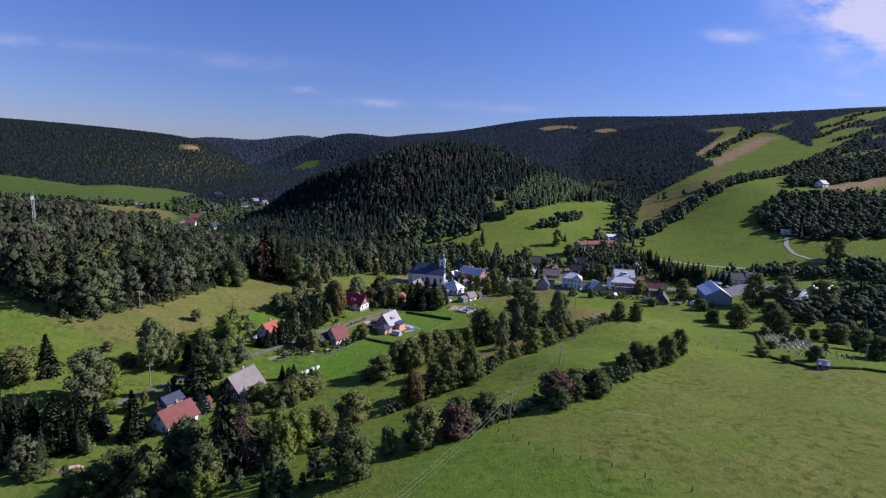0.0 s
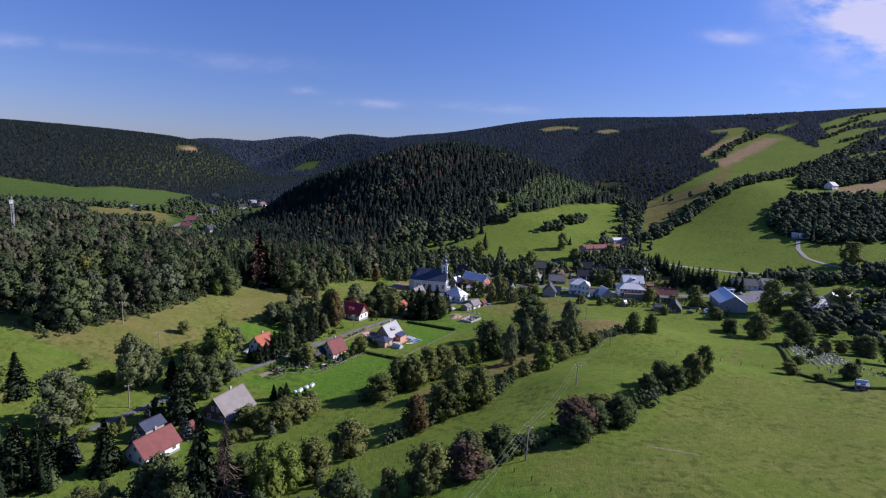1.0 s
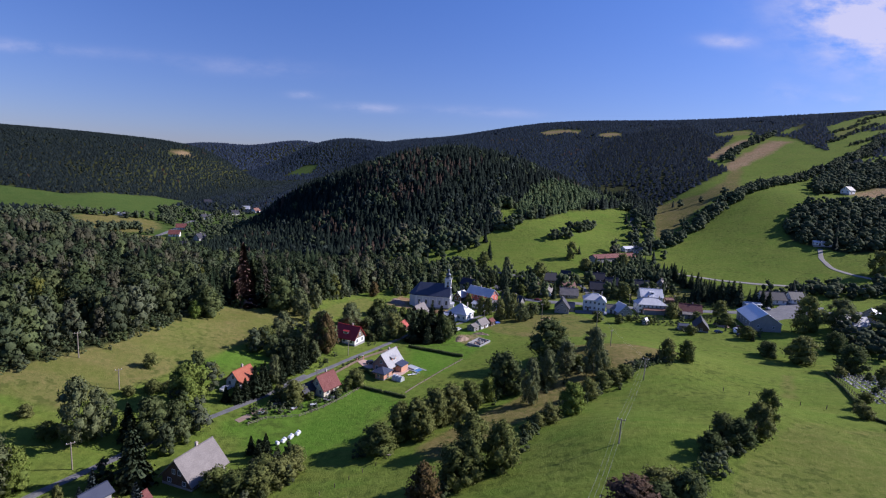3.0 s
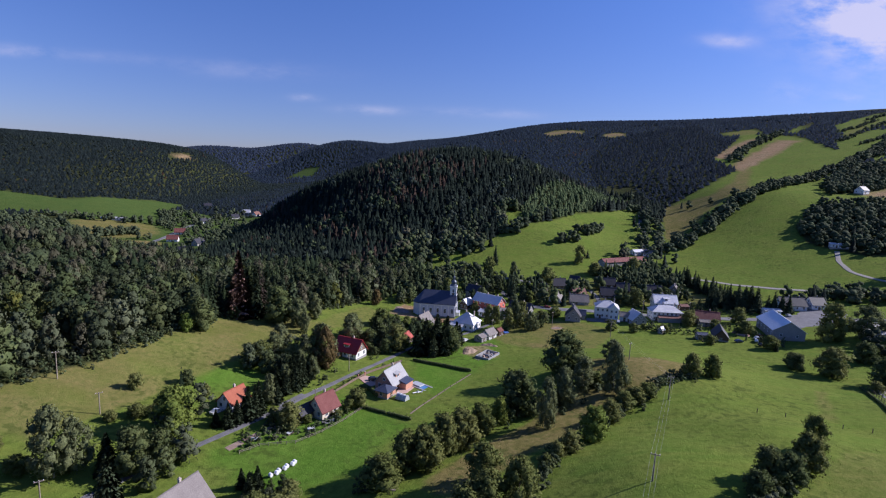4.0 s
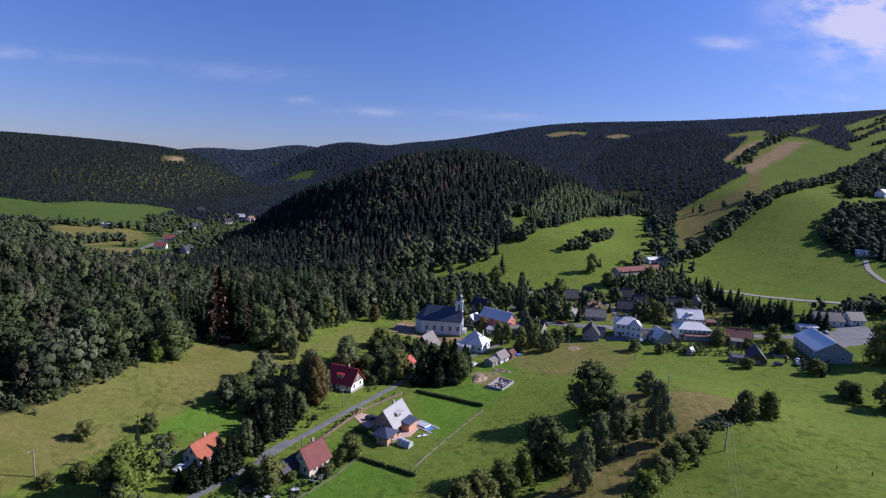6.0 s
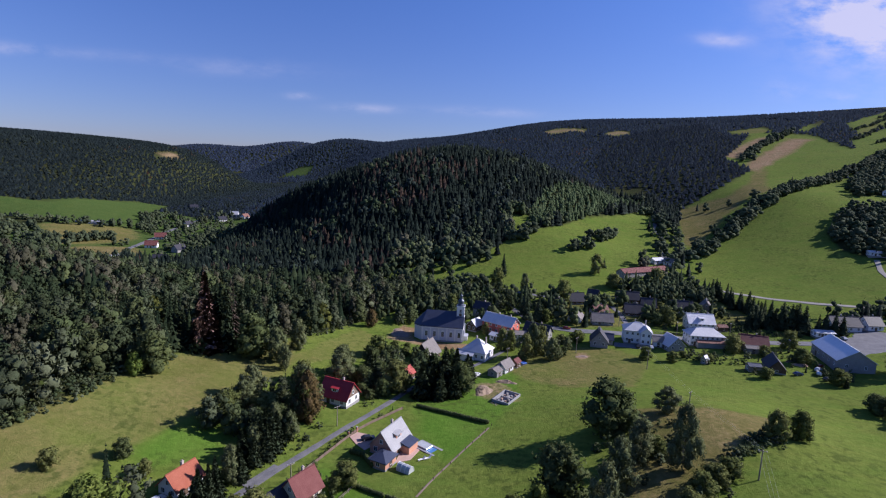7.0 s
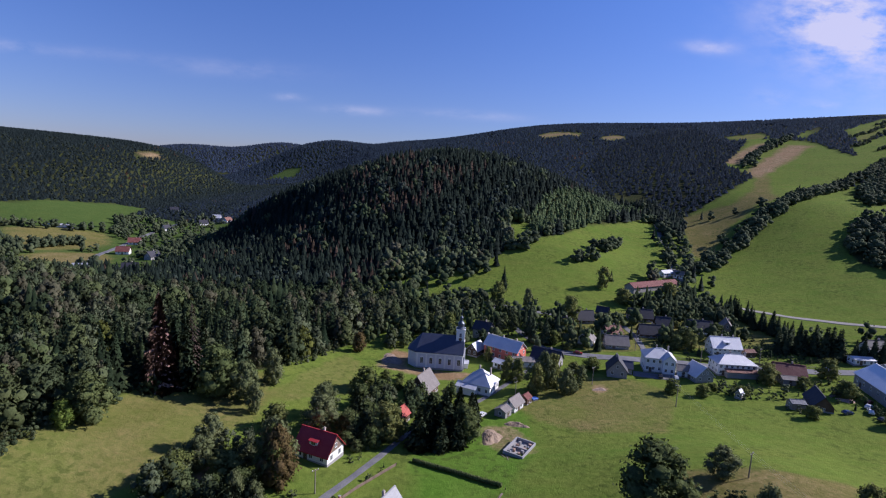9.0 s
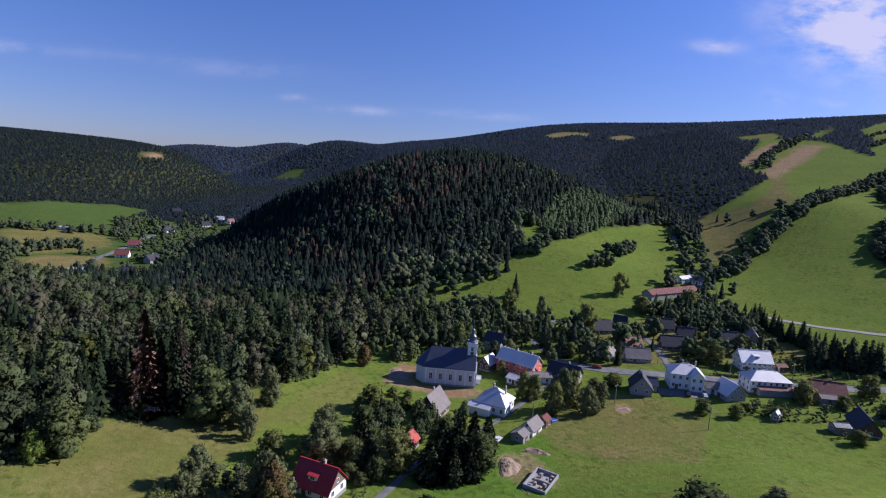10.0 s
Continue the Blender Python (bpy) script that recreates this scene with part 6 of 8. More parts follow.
def window_row(parent, L, W, z, n, w=1.0, h=1.3, sides=("-y", "+y"), frame_mat=FRAME_WHITE):
    for face in sides:
        span, off = (L, W / 2) if face[1] == "y" else (W, L / 2)
        s = 1 if face[0] == "+" else -1
        for i in range(n):
            c = (i + 0.5) / n * span - span / 2
            x, y = (c, s * (off + 0.01)) if face[1] == "y" else (s * (off + 0.01), c)
            window(parent, x, y, z, w, h, face, frame_mat)


def house(x, y, turn, L, W, hw, hr, wall, roof, label, hip=False, storeys=1, n=3, gable_n=2, chimneys=1, attic=True, name="house", frame_mat=FRAME_WHITE, over=0.55, z=None, gable=None, dormer=False, skylight=0, door_side="-y"):
    """A house with its ridge along the turned x axis."""
    corners = [gz(x + a * L / 2 * math.cos(radians(turn)) - b * W / 2 * math.sin(radians(turn)), y + a * L / 2 * math.sin(radians(turn)) + b * W / 2 * math.cos(radians(turn))) for a in (-1, 1) for b in (-1, 1)]
    base = (sum(corners) / 4 + 0.15) if z is None else z
    root = thing(name, x, y, turn, base, label=label, category="house" if name == "house" else name.replace("_", " "))
    if hip:
        part("wall", boxes((-L / 2, -W / 2, -1.4, L / 2, W / 2, hw)), wall, root)
        part("roof", hip_roof(bmesh.new(), L, W, hw, hr), roof, root)
    else:
        part("wall", gable_walls(L, W, hw, hr, -1.4), wall, root)
        part("roof", gable_roof(bmesh.new(), L, W, hw, hr, over), roof, root)
        if gable is not None:
            for s in (-1, 1):
                bm = bmesh.new()
                k = W / 2 - 0.15
                a = [bm.verts.new((s * (L / 2 + 0.012), yy, zz)) for yy, zz in ((-k, hw + 0.1), (k, hw + 0.1), (0, hw + hr - 0.15))]
                b = [bm.verts.new((s * (L / 2 + 0.075), yy, zz)) for yy, zz in ((-k, hw + 0.1), (k, hw + 0.1), (0, hw + hr - 0.15))]
                bm.faces.new(a)
                bm.faces.new(b[::-1])
                for i in range(3):
                    bm.faces.new((a[i], a[(i + 1) % 3], b[(i + 1) % 3], b[i]))
                part("gable_boarding", bm, gable, root)
    part("plinth", boxes((-L / 2 - 0.05, -W / 2 - 0.05, -1.5, L / 2 + 0.05, W / 2 + 0.05, 0.35)), GREY_WALL, root)
    step = hw / storeys
    for s in range(storeys):
        zz = s * step + step * 0.36
        window_row(root, L, W, zz, n, 0.95, min(1.35, step * 0.48), frame_mat=frame_mat)
        window_row(root, L, W, zz, gable_n, 0.95, min(1.35, step * 0.48), ("-x", "+x"), frame_mat)
    if attic and not hip:
        for face, s in (("-x", -1), ("+x", 1)):
            for c in ((-0.9, 0.9) if W > 8 else (0,)):
                window(root, s * (L / 2 + (0.08 if gable is not None else 0.01)), c, hw + hr * 0.22, 0.8, 1.1, face, frame_mat)
    if door_side:
        door(root, L * 0.5 * 0.5 / max(1, n) * 0 + (L / (2 * n) if n % 2 == 0 else L / n) * 0 - L / 2 + L / n if n > 1 else 0, -W / 2 - 0.01, 0.0, 1.0, 2.05, door_side)
    for i in range(chimneys):
        cx = (i - (chimneys - 1) / 2) * L * 0.4 + 0.12 * L
        chimney(root, cx, 0.5, hw + hr * 0.6, hw + hr + 0.9)
    if dormer:
        k = hr / (W / 2)
        for s in (-1,):
            bm = bmesh.new()
            d = 2.6
            y0 = s * W * 0.36
            zb = hw + hr - k * abs(y0)
            box(bm, -d / 2, min(y0, y0 - s * 2.6), zb - 0.2, d / 2, max(y0, y0 - s * 2.6), zb + 1.3)
            dm = part("dormer", bm, wall, root)
            bm = bmesh.new()
            a = [bm.verts.new(p) for p in ((-d / 2 - 0.25, y0 + s * 0.35, zb + 1.25), (d / 2 + 0.25, y0 + s * 0.35, zb + 1.25), (d / 2 + 0.25, y0 - s * 3.2, zb + 2.05), (-d / 2 - 0.25, y0 - s * 3.2, zb + 2.05))]
            b = [bm.verts.new(p.co + Vector((0, 0, 0.16))) for p in a]
            bm.faces.new(a)
            bm.faces.new(b)
            for i in range(4):
                bm.faces.new((a[i], a[(i + 1) % 4], b[(i + 1) % 4], b[i]))
            part("dormer_roof", bm, roof, dm)
            window(dm, 0, y0 + s * 0.02, zb + 0.25, 1.3, 0.8, "-y", frame_mat)
    for i in range(skylight):
        k = hr / (W / 2)
        y0 = -W * 0.24
        zz = hw + hr - k * abs(y0) + 0.30
        bm = boxes((-0.5, -0.65, 0, 0.5, 0.65, 0.12))
        sk = part("skylight", bm, FRAME_DARK, root)
        sk.matrix_local = pose((i - (skylight - 1) / 2) * 3.2, y0, zz, math.degrees(math.atan(k)), 0, 0)
        part("pane", boxes((-0.4, -0.55, 0.12, 0.4, 0.55, 0.14)), PANE, sk)
    return root


def lean_to(parent, x0, y0, x1, y1, h_in, h_out, wall, roof, name="annex", out="-y"):
    """A low wing with a single-pitch roof falling outwards along y."""
    bm = boxes((x0, y0, -1.2, x1, y1, h_out - 0.1))
    w = part(name, bm, wall, parent)
    bm = bmesh.new()
    za, zb = (h_out, h_in) if out == "-y" else (h_in, h_out)
    a = [bm.verts.new(p) for p in ((x0 - 0.3, y0 - 0.3, za), (x1 + 0.3, y0 - 0.3, za), (x1 + 0.3, y1 + 0.3, zb), (x0 - 0.3, y1 + 0.3, zb))]
    b = [bm.verts.new(p.co + Vector((0, 0, 0.18))) for p in a]
    bm.faces.new(a)
    bm.faces.new(b)
    for i in range(4):
        bm.faces.new((a[i], a[(i + 1) % 4], b[(i + 1) % 4], b[i]))
    part("annex_roof", bm, roof, w)
    return w


# church: long pale nave under a steep dark roof, slender tower at its end
church = thing("church", -9.7, 350.9, -6, gz(-9, 347) + 0.1, label="pale baroque church with a dark steep roof and slender domed tower", category="church")
NL, NW, NH, NR = 23.0, 12.0, 7.3, 7.0
bm = bmesh.new()
apse = [(-NL / 2 + 2.5, -NW / 2), (NL / 2, -NW / 2), (NL / 2, NW / 2), (-NL / 2 + 2.5, NW / 2), (-NL / 2 - 1.2, NW / 4), (-NL / 2 - 1.2, -NW / 4)]
prism(bm, apse, -1.5, NH)
part("wall", bm, BLUE_WALL, church, "white plastered nave wall, blue of shade in its colour")
bm = bmesh.new()
over = 0.5
eave = [bm.verts.new((px_ * 1.03, py_ * 1.08, NH)) for px_, py_ in apse]
lift = [bm.verts.new((px_ * 1.03, py_ * 1.08, NH + 0.28)) for px_, py_ in apse]
ra, rb = bm.verts.new((-NL / 2 + 4.5, 0, NH + NR)), bm.verts.new((NL / 2 + 0.2, 0, NH + NR))
bm.faces.new(eave[::-1])
for i in range(6):
    bm.faces.new((eave[i], eave[(i + 1) % 6], lift[(i + 1) % 6], lift[i]))
bm.faces.new((lift[0], lift[1], rb, ra))
bm.faces.new((lift[2], lift[3], ra, rb))
bm.faces.new((lift[1], lift[2], rb))
bm.faces.new((lift[3], lift[4], ra))
bm.faces.new((lift[4], lift[5], ra))
bm.faces.new((lift[5], lift[0], ra))
part("roof", bm, NAVY_ROOF, church, "steep blue-black sheet roof")
part("cornice", boxes((-NL / 2 + 2.3, -NW / 2 - 0.3, NH - 0.55, NL / 2 + 0.2, -NW / 2 - 0.01, NH - 0.02), (-NL / 2 + 2.3, NW / 2 + 0.01, NH - 0.55, NL / 2 + 0.2, NW / 2 + 0.3, NH - 0.02)), WHITE_WALL, church)
part("plinth", boxes((-NL / 2 + 2.3, -NW / 2 - 0.15, -1.5, NL / 2 + 0.15, NW / 2 + 0.15, 0.7)), GREY_WALL, church)
for i in range(6):
    cx = -NL / 2 + 3.2 + i * 4.05
    for s in (-1, 1):
        bm = boxes((cx - 0.35, min(s * (NW / 2 + 0.012), s * (NW / 2 + 0.2)), 0.7, cx + 0.35, max(s * (NW / 2 + 0.012), s * (NW / 2 + 0.2)), NH - 0.6))
        part("pilaster", bm, WHITE_WALL, church)
for i in range(5):
    cx = -NL / 2 + 5.2 + i * 4.05
    for s, face in ((-1, "-y"), (1, "+y")):
        window(church, cx, s * (NW / 2 + 0.01), 2.5, 1.15, 2.5, face, WHITE_WALL, arched=True)
TX = NL / 2 - 1.6
bm = boxes((TX - 1.85, -1.85, -1.5, TX + 1.85, 1.85, 17.3), (TX - 2.05, -2.05, 11.8, TX + 2.05, 2.05, 12.2), (TX - 2.1, -2.1, 16.9, TX + 2.1, 2.1, 17.6))
tower = part("tower", bm, WHITE_WALL, church, "slender white square tower")
bm = bmesh.new()
lathe(bm, [(2.15, 17.6), (2.1, 17.8), (1.45, 18.3), (1.3, 18.7), (1.6, 19.4), (1.5, 20.0), (0.95, 20.7), (0.62, 21.0), (0.56, 21.2), (0.56, 22.2), (0.78, 22.3), (0.72, 22.6), (0.35, 23.0), (0.12, 23.4), (0.07, 24.6), (0.02, 25.4)], 12, TX, 0)
part("dome", bm, COPPER, tower, "dark onion dome with lantern and spire")
part("cross", boxes((TX - 0.06, -0.05, 25.2, TX + 0.06, 0.05, 26.6), (TX - 0.38, -0.05, 26.0, TX + 0.38, 0.05, 26.12)), WIRE, tower)
for face, cx, cy in (("-y", TX, -1.86), ("+x", TX + 1.86, 0), ("+y", TX, 1.86), ("-x", TX - 1.86, 0)):
    window(tower, cx, cy, 14.1, 0.9, 1.7, face, WHITE_WALL, arched=True)
for face, cx, cy, turn in (("-y", TX, -1.87, 0), ("+x", TX + 1.87, 0, 90)):
    bm = lathe(bmesh.new(), [(0.75, 0.0), (0.75, 0.08), (0.62, 0.10)], 16)
    ob = part("clock_face", bm, FRAME_DARK, tower, "round dark clock face")
    ob.matrix_local = pose(cx, cy, 13.1, 90, 0, turn)
for i in range(2):
    window(tower, TX, -1.86, 4.0 + i * 5.2, 0.7, 1.3, "-y", WHITE_WALL)
door(tower, TX + 1.86, 0, 0, 1.6, 2.8, "+x")
bm = gable_walls(2.4, 3.0, 2.2, 0.9)
por = part("porch", bm, WHITE_WALL, church)
por.matrix_local = pose(NL / 2 + 1.3, -0.5, 0, 0, 0, 0)
part("porch_roof", gable_roof(bmesh.new(), 2.4, 3.0, 2.2, 0.9, 0.3), TIN, por)

# the houses
pars = house(7.5, 324.5, -27, 11.4, 10.0, 3.8, 4.8, WHITE_WALL, TIN, "white rectory with a pale hipped sheet-metal roof", hip=True, n=4, gable_n=3, chimneys=2, name="house")
lean_to(pars, -7.6, -7.5, 0.5, -5.05, 3.8, 2.5, WHITE_WALL, TIN)
house(-15.5, 318.5, 65, 10.0, 8.5, 2.8, 5.2, TIMBER_WALL, GREY_ROOF, "old timber cottage with a tall grey roof", n=2, chimneys=1)
house(-22.6, 291.5, 62, 5.2, 4.4, 2.3, 2.3, TIMBER_WALL, CORAL_ROOF, "small garden hut with a bright coral-red roof", n=1, gable_n=1, chimneys=0, attic=False, name="garden_hut", over=0.35)
row = house(17.8, 306.5, 52, 6.6, 4.6, 2.5, 2.1, WHITE_WALL, GREY_ROOF, "small white row house with a grey roof", n=2, chimneys=0)
house(13.2, 300.6, 52, 4.2, 4.4, 2.2, 1.0, GREY_WALL, GREY_ROOF, "low grey garage joined to the row house", n=1, gable_n=1, chimneys=0, attic=False, name="garage", over=0.3)
house(23.2, 312.0, 52, 3.6, 3.4, 2.2, 1.2, TIMBER_WALL, ROSE_ROOF, "small reddish garden shed", n=1, gable_n=1, chimneys=0, attic=False, name="shed", over=0.25)
house(22.0, 361.0, -38, 17.5, 8.6, 5.6, 3.6, RED_WALL, TIN, "long salmon-red house with a pale metal roof", storeys=2, n=5, chimneys=2)
house(8.8, 365.0, 55, 7.0, 5.4, 3.0, 2.8, TIMBER_WALL, TIN, "timber barn with a bright metal roof", n=1, chimneys=0, name="barn")
house(28.5, 351.5, 0, 10.0, 6.0, 2.9, 1.0, WHITE_WALL, GREY_ROOF, "long low white outbuilding with a grey roof", n=3, chimneys=0, attic=False, name="outbuilding")
house(19.0, 349.0, -38, 6.0, 4.5, 2.6, 0.9, WHITE_WALL, TIN, "low white shed under a metal roof", n=2, gable_n=1, chimneys=0, attic=False, name="shed")
house(40.0, 352.5, -33, 12.5, 8.0, 3.4, 3.8, GREY_WALL, SLATE, "grey cottage with a dark slate roof", n=3, chimneys=1)
house(14.5, 388.0, -30, 8.5, 7.5, 4.6, 3.2, GREY_WALL, SLATE, "grey house with a dark roof behind the church", n=2, chimneys=1)

oh = house(-23.5, 235.0, 63, 9.8, 7.4, 2.7, 4.3, ORANGE_WALL, LIGHT_ROOF, "terracotta-walled family house with a light grey steep roof", n=3, chimneys=1, dormer=True, door_side="-y")
lean_to(oh, -0.5, -6.4, 4.4, -3.65, 3.0, 2.2, ORANGE_WALL, NAVY_ROOF, "veranda")
house(-24.6, 226.0, 63, 5.4, 4.8, 2.3, 1.5, ORANGE_WALL, NAVY_ROOF, "terracotta garage with a dark hipped roof", hip=True, n=1, gable_n=1, chimneys=0, name="garage")
house(-43.8, 264.0, -24, 10.8, 7.8, 2.8, 4.4, WHITE_WALL, RED_ROOF, "half-timbered cottage with a crimson roof and dormer", n=3, chimneys=1, dormer=True, gable=FENCE_WOOD)
house(-42.2, 209.4, 58, 7.2, 6.2, 2.8, 3.8, CREAM_WALL, ROSE_ROOF, "cream house with a faded red tiled roof", n=2, chimneys=1, gable=None)
house(-47.4, 206.2, 58, 6.0, 4.0, 2.5, 1.6, TIMBER_WALL, SLATE, "dark lean shed beside the cream house", n=1, gable_n=1, chimneys=0, attic=False, name="shed")
house(-70.2, 208.6, 68, 7.4, 5.8, 2.3, 3.0, WHITE_WALL, ORANGE_ROOF, "white cottage with a bright orange tiled roof", n=3, chimneys=1)
house(-63.0, 159.8, 70, 10.6, 9.0, 2.0, 4.8, TIMBER_WALL, GREY_ROOF, "old log cottage under a broad weathered grey roof", n=3, chimneys=1, over=0.8, frame_mat=FRAME_WHITE)
house(-72.2, 135.8, 66, 9.6, 7.0, 2.5, 3.2, WHITE_WALL, ROSE_ROOF, "white house with a rose-red roof", n=3, chimneys=1)
house(-79.0, 146.5, 66, 5.5, 4.0, 2.3, 1.4, GREY_WALL, NAVY_ROOF, "small dark-roofed garage by the lane", n=1, gable_n=1, chimneys=0, attic=False, name="garage")
house(-68.8, 146.5, 70, 3.4, 2.8, 2.0, 1.3, TIMBER_WALL, ROSE_ROOF, "small garden shed with a reddish roof", n=1, gable_n=1, chimneys=0, attic=False, name="shed", over=0.3)

house(88.5, 348.0, -12, 12.5, 9.5, 6.4, 3.4, WHITE_WALL, TIN, "white two-storey villa with a pale hipped roof", hip=True, storeys=2, n=5, gable_n=3, chimneys=2)
house(91.0, 343.0, 78, 4.5, 5.0, 6.2, 2.4, WHITE_WALL, TIN, "projecting white stair wing of the villa", storeys=2, n=1, gable_n=2, chimneys=0, attic=False, name="house_wing")
house(96.5, 341.0, -12, 4.5, 4.5, 3.0, 1.8, WHITE_WALL, GREY_ROOF, "small white annex beside the villa", n=1, gable_n=1, chimneys=0, attic=False, name="annex")
house(68.0, 341.5, 74, 8.6, 8.0, 3.0, 4.6, GREY_WALL, SLATE, "cottage with a dark half-hipped slate roof", n=2, chimneys=1)
house(73.0, 344.5, -14, 5.0, 5.0, 2.6, 2.2, GREY_WALL, NAVY_ROOF, "dark-roofed outbuilding next to the cottage", n=1, gable_n=1, chimneys=0, attic=False, name="outbuilding")
house(102.0, 338.0, -80, 8.4, 8.4, 2.6, 3.9, GREY_WALL, TIN, "grey cottage with a pale steep metal roof", n=2, chimneys=0)
hl = house(121.5, 346.5, -3, 16.5, 9.0, 5.0, 3.4, WHITE_WALL, TIN, "long white inn with a pale hipped metal roof", hip=True, storeys=2, n=7, gable_n=3, chimneys=2)
lean_to(hl, -5.5, -7.4, 8.0, -4.55, 3.2, 2.4, GREY_WALL, BROWN_ROOF, "veranda")
house(131.0, 371.0, -3, 13.6, 8.6, 4.2, 4.2, WHITE_WALL, TIN, "large white house with a pale broken roof", storeys=2, n=6, gable_n=2, chimneys=2, dormer=True)
house(142.5, 340.5, -16, 12.0, 8.0, 3.0, 3.4, GREY_WALL, ROSE_ROOF, "cottage with a red-brown tiled roof", n=3, chimneys=1)
house(139.0, 334.5, -8, 6.0, 4.0, 2.4, 0.8, GREY_WALL, GREY_ROOF, "low grey-roofed shed against the cottage", n=1, gable_n=1, chimneys=0, attic=False, name="shed")
house(136.0, 313.0, -112, 12.0, 6.8, 1.7, 3.8, TIMBER_WALL, SLATE, "dark barn with a low steep slate roof", n=1, gable_n=1, chimneys=0, attic=False, name="barn")
house(125.5, 310.5, -6, 5.0, 4.0, 2.3, 0.8, GREY_TIMBER, NAVY_ROOF, "small shed with a blue-grey roof", n=1, gable_n=1, chimneys=0, attic=False, name="shed", over=0.3)
house(108.5, 318.5, 40, 2.6, 2.4, 1.9, 1.4, GREY_TIMBER, TIN, "tiny tent-roofed garden shelter", n=1, gable_n=1, chimneys=0, attic=False, name="shed", over=0.25)
house(171.0, 320.5, -104, 25.0, 14.5, 4.6, 4.6, GREY_WALL, SUNLIT_TIN, "big grey barn with a wide bright metal roof", n=5, gable_n=2, chimneys=0, attic=False, name="barn")
house(207.0, 368.0, -4, 15.0, 8.5, 3.4, 4.0, WHITE_WALL, SLATE, "white house with a dark roof beside the street", n=4, chimneys=2)
house(221.5, 367.5, 2, 8.5, 8.0, 3.2, 3.8, WHITE_WALL, SLATE, "white cottage with a dark roof", n=2, chimneys=1)
house(189.0, 357.5, -4, 9.0, 5.0, 2.6, 0.7, WHITE_WALL, TIN, "low white garages with a flat metal roof", n=3, chimneys=0, attic=False, name="garage")
house(212.0, 308.0, -5, 13.0, 9.0, 3.6, 4.0, CREAM_WALL, TIN, "cream house with a pale roof among trees", n=3, chimneys=1)
house(240.0, 322.0, 10, 16.0, 9.0, 3.5, 3.6, GREY_WALL, TIN, "long pale-roofed hall beside the street", n=5, chimneys=0, name="hall")
# dark timber on these two stands in for walls lying in shadow
house(110.0, 423.0, -6, 13.5, 7.2, 1.9, 4.2, TIMBER_WALL, SLATE, "dark-roofed farmhouse beside a lane, walls darkened for shadow", n=3, chimneys=1)
house(104.5, 395.5, -5, 11.0, 7.2, 1.9, 4.2, TIMBER_WALL, SLATE, "cottage with a steep slate roof, walls darkened for shadow", n=3, chimneys=1)
house(118.0, 409.0, -8, 8.4, 7.2, 2.0, 4.4, TIMBER_WALL, SLATE, "timber cottage with a dark roof", n=2, chimneys=1)
house(136.0, 404.0, -8, 12.5, 7.4, 2.6, 4.2, WHITE_WALL, SLATE, "white farmhouse with a dark roof", n=4, chimneys=1)
house(152.5, 406.5, -114, 11.0, 7.0, 2.8, 4.2, GREY_TIMBER, GREY_ROOF, "timber cottage with a steep gable", n=2, chimneys=1)
house(80.0, 377.0, -4, 11.0, 7.0, 2.0, 3.6, GREY_WALL, GREY_ROOF, "grey cottage with a brownish grey roof", n=3, chimneys=1)
house(66.5, 381.0, 60, 7.5, 7.0, 2.6, 3.4, WHITE_WALL, GREY_ROOF, "small white cottage with a bright gable", n=2, chimneys=1)
house(75.0, 415.5, 6, 9.4, 7.2, 1.9, 4.4, TIMBER_WALL, SLATE, "dark timber cottage with a slate roof", n=3, chimneys=1)
house(89.0, 426.0, -29, 6.5, 5.5, 2.6, 2.8, TIMBER_WALL, SLATE, "small dark-roofed timber barn in a garden", n=1, chimneys=0, name="barn")
house(141.0, 480.5, 28, 46.0, 8.0, 2.6, 2.4, GREY_WALL, ROSE_ROOF, "long farm building with a faded red roof", n=9, chimneys=0, attic=False, name="farm_building")
house(163.0, 510.0, 28, 11.0, 6.0, 2.6, 1.6, WHITE_WALL, TIN, "low white farm shed with a pale metal roof", n=3, chimneys=0, attic=False, name="farm_shed")
house(172.0, 507.0, -40, 7.0, 6.0, 3.0, 2.6, WHITE_WALL, GREY_ROOF, "white farm annex with a grey roof", n=2, chimneys=0)
house(324.0, 491.0, -22, 13.0, 6.0, 2.8, 0.9, WHITE_WALL, TIN, "low white shed on the slope", n=3, chimneys=0, attic=False, name="shed")
house(451.0, 638.0, 30, 13.0, 9.0, 4.0, 4.0, WHITE_WALL, SLATE, "lone white house on the wooded slope", n=3, chimneys=1)
for hx, hy, ha, hlab, hroof, hwall in ((-322, 673, 20, "far cottage with a faded red roof", ROSE_ROOF, WHITE_WALL), (-302, 618, 15, "white far house with a dull reddish roof", ROSE_ROOF, WHITE_WALL), (-265, 599, 70, "far cottage with a dark roof and pale gable", SLATE, GREY_WALL),
                                       (-348, 793, 60, "dark far cottage with a bright gable", SLATE, WHITE_WALL), (-327, 850, 40, "small white far cottage beside the road", SLATE, WHITE_WALL), (-324, 888, 10, "white far house under trees", TIN, WHITE_WALL), (-301, 868, 70, "far cottage with a pale gable", BROWN_ROOF, WHITE_WALL), (-405, 930, 30, "white far house on the hillside", SLATE, WHITE_WALL), (-250, 537, 20, "dark timber far cottage with a dark roof", SLATE, TIMBER_WALL), (-277, 520, 10, "grey far house with a pale metal roof", TIN, GREY_WALL)):
    house(hx, hy, ha, 11.0, 8.0, 3.0, 4.0, hwall, hroof, hlab, n=2, gable_n=1, chimneys=1)
house(-414, 694, 18, 26, 6, 2.4, 0.9, WHITE_WALL, TIN, "long low white farm sheds in the valley", n=8, chimneys=0, attic=False, name="farm_shed")
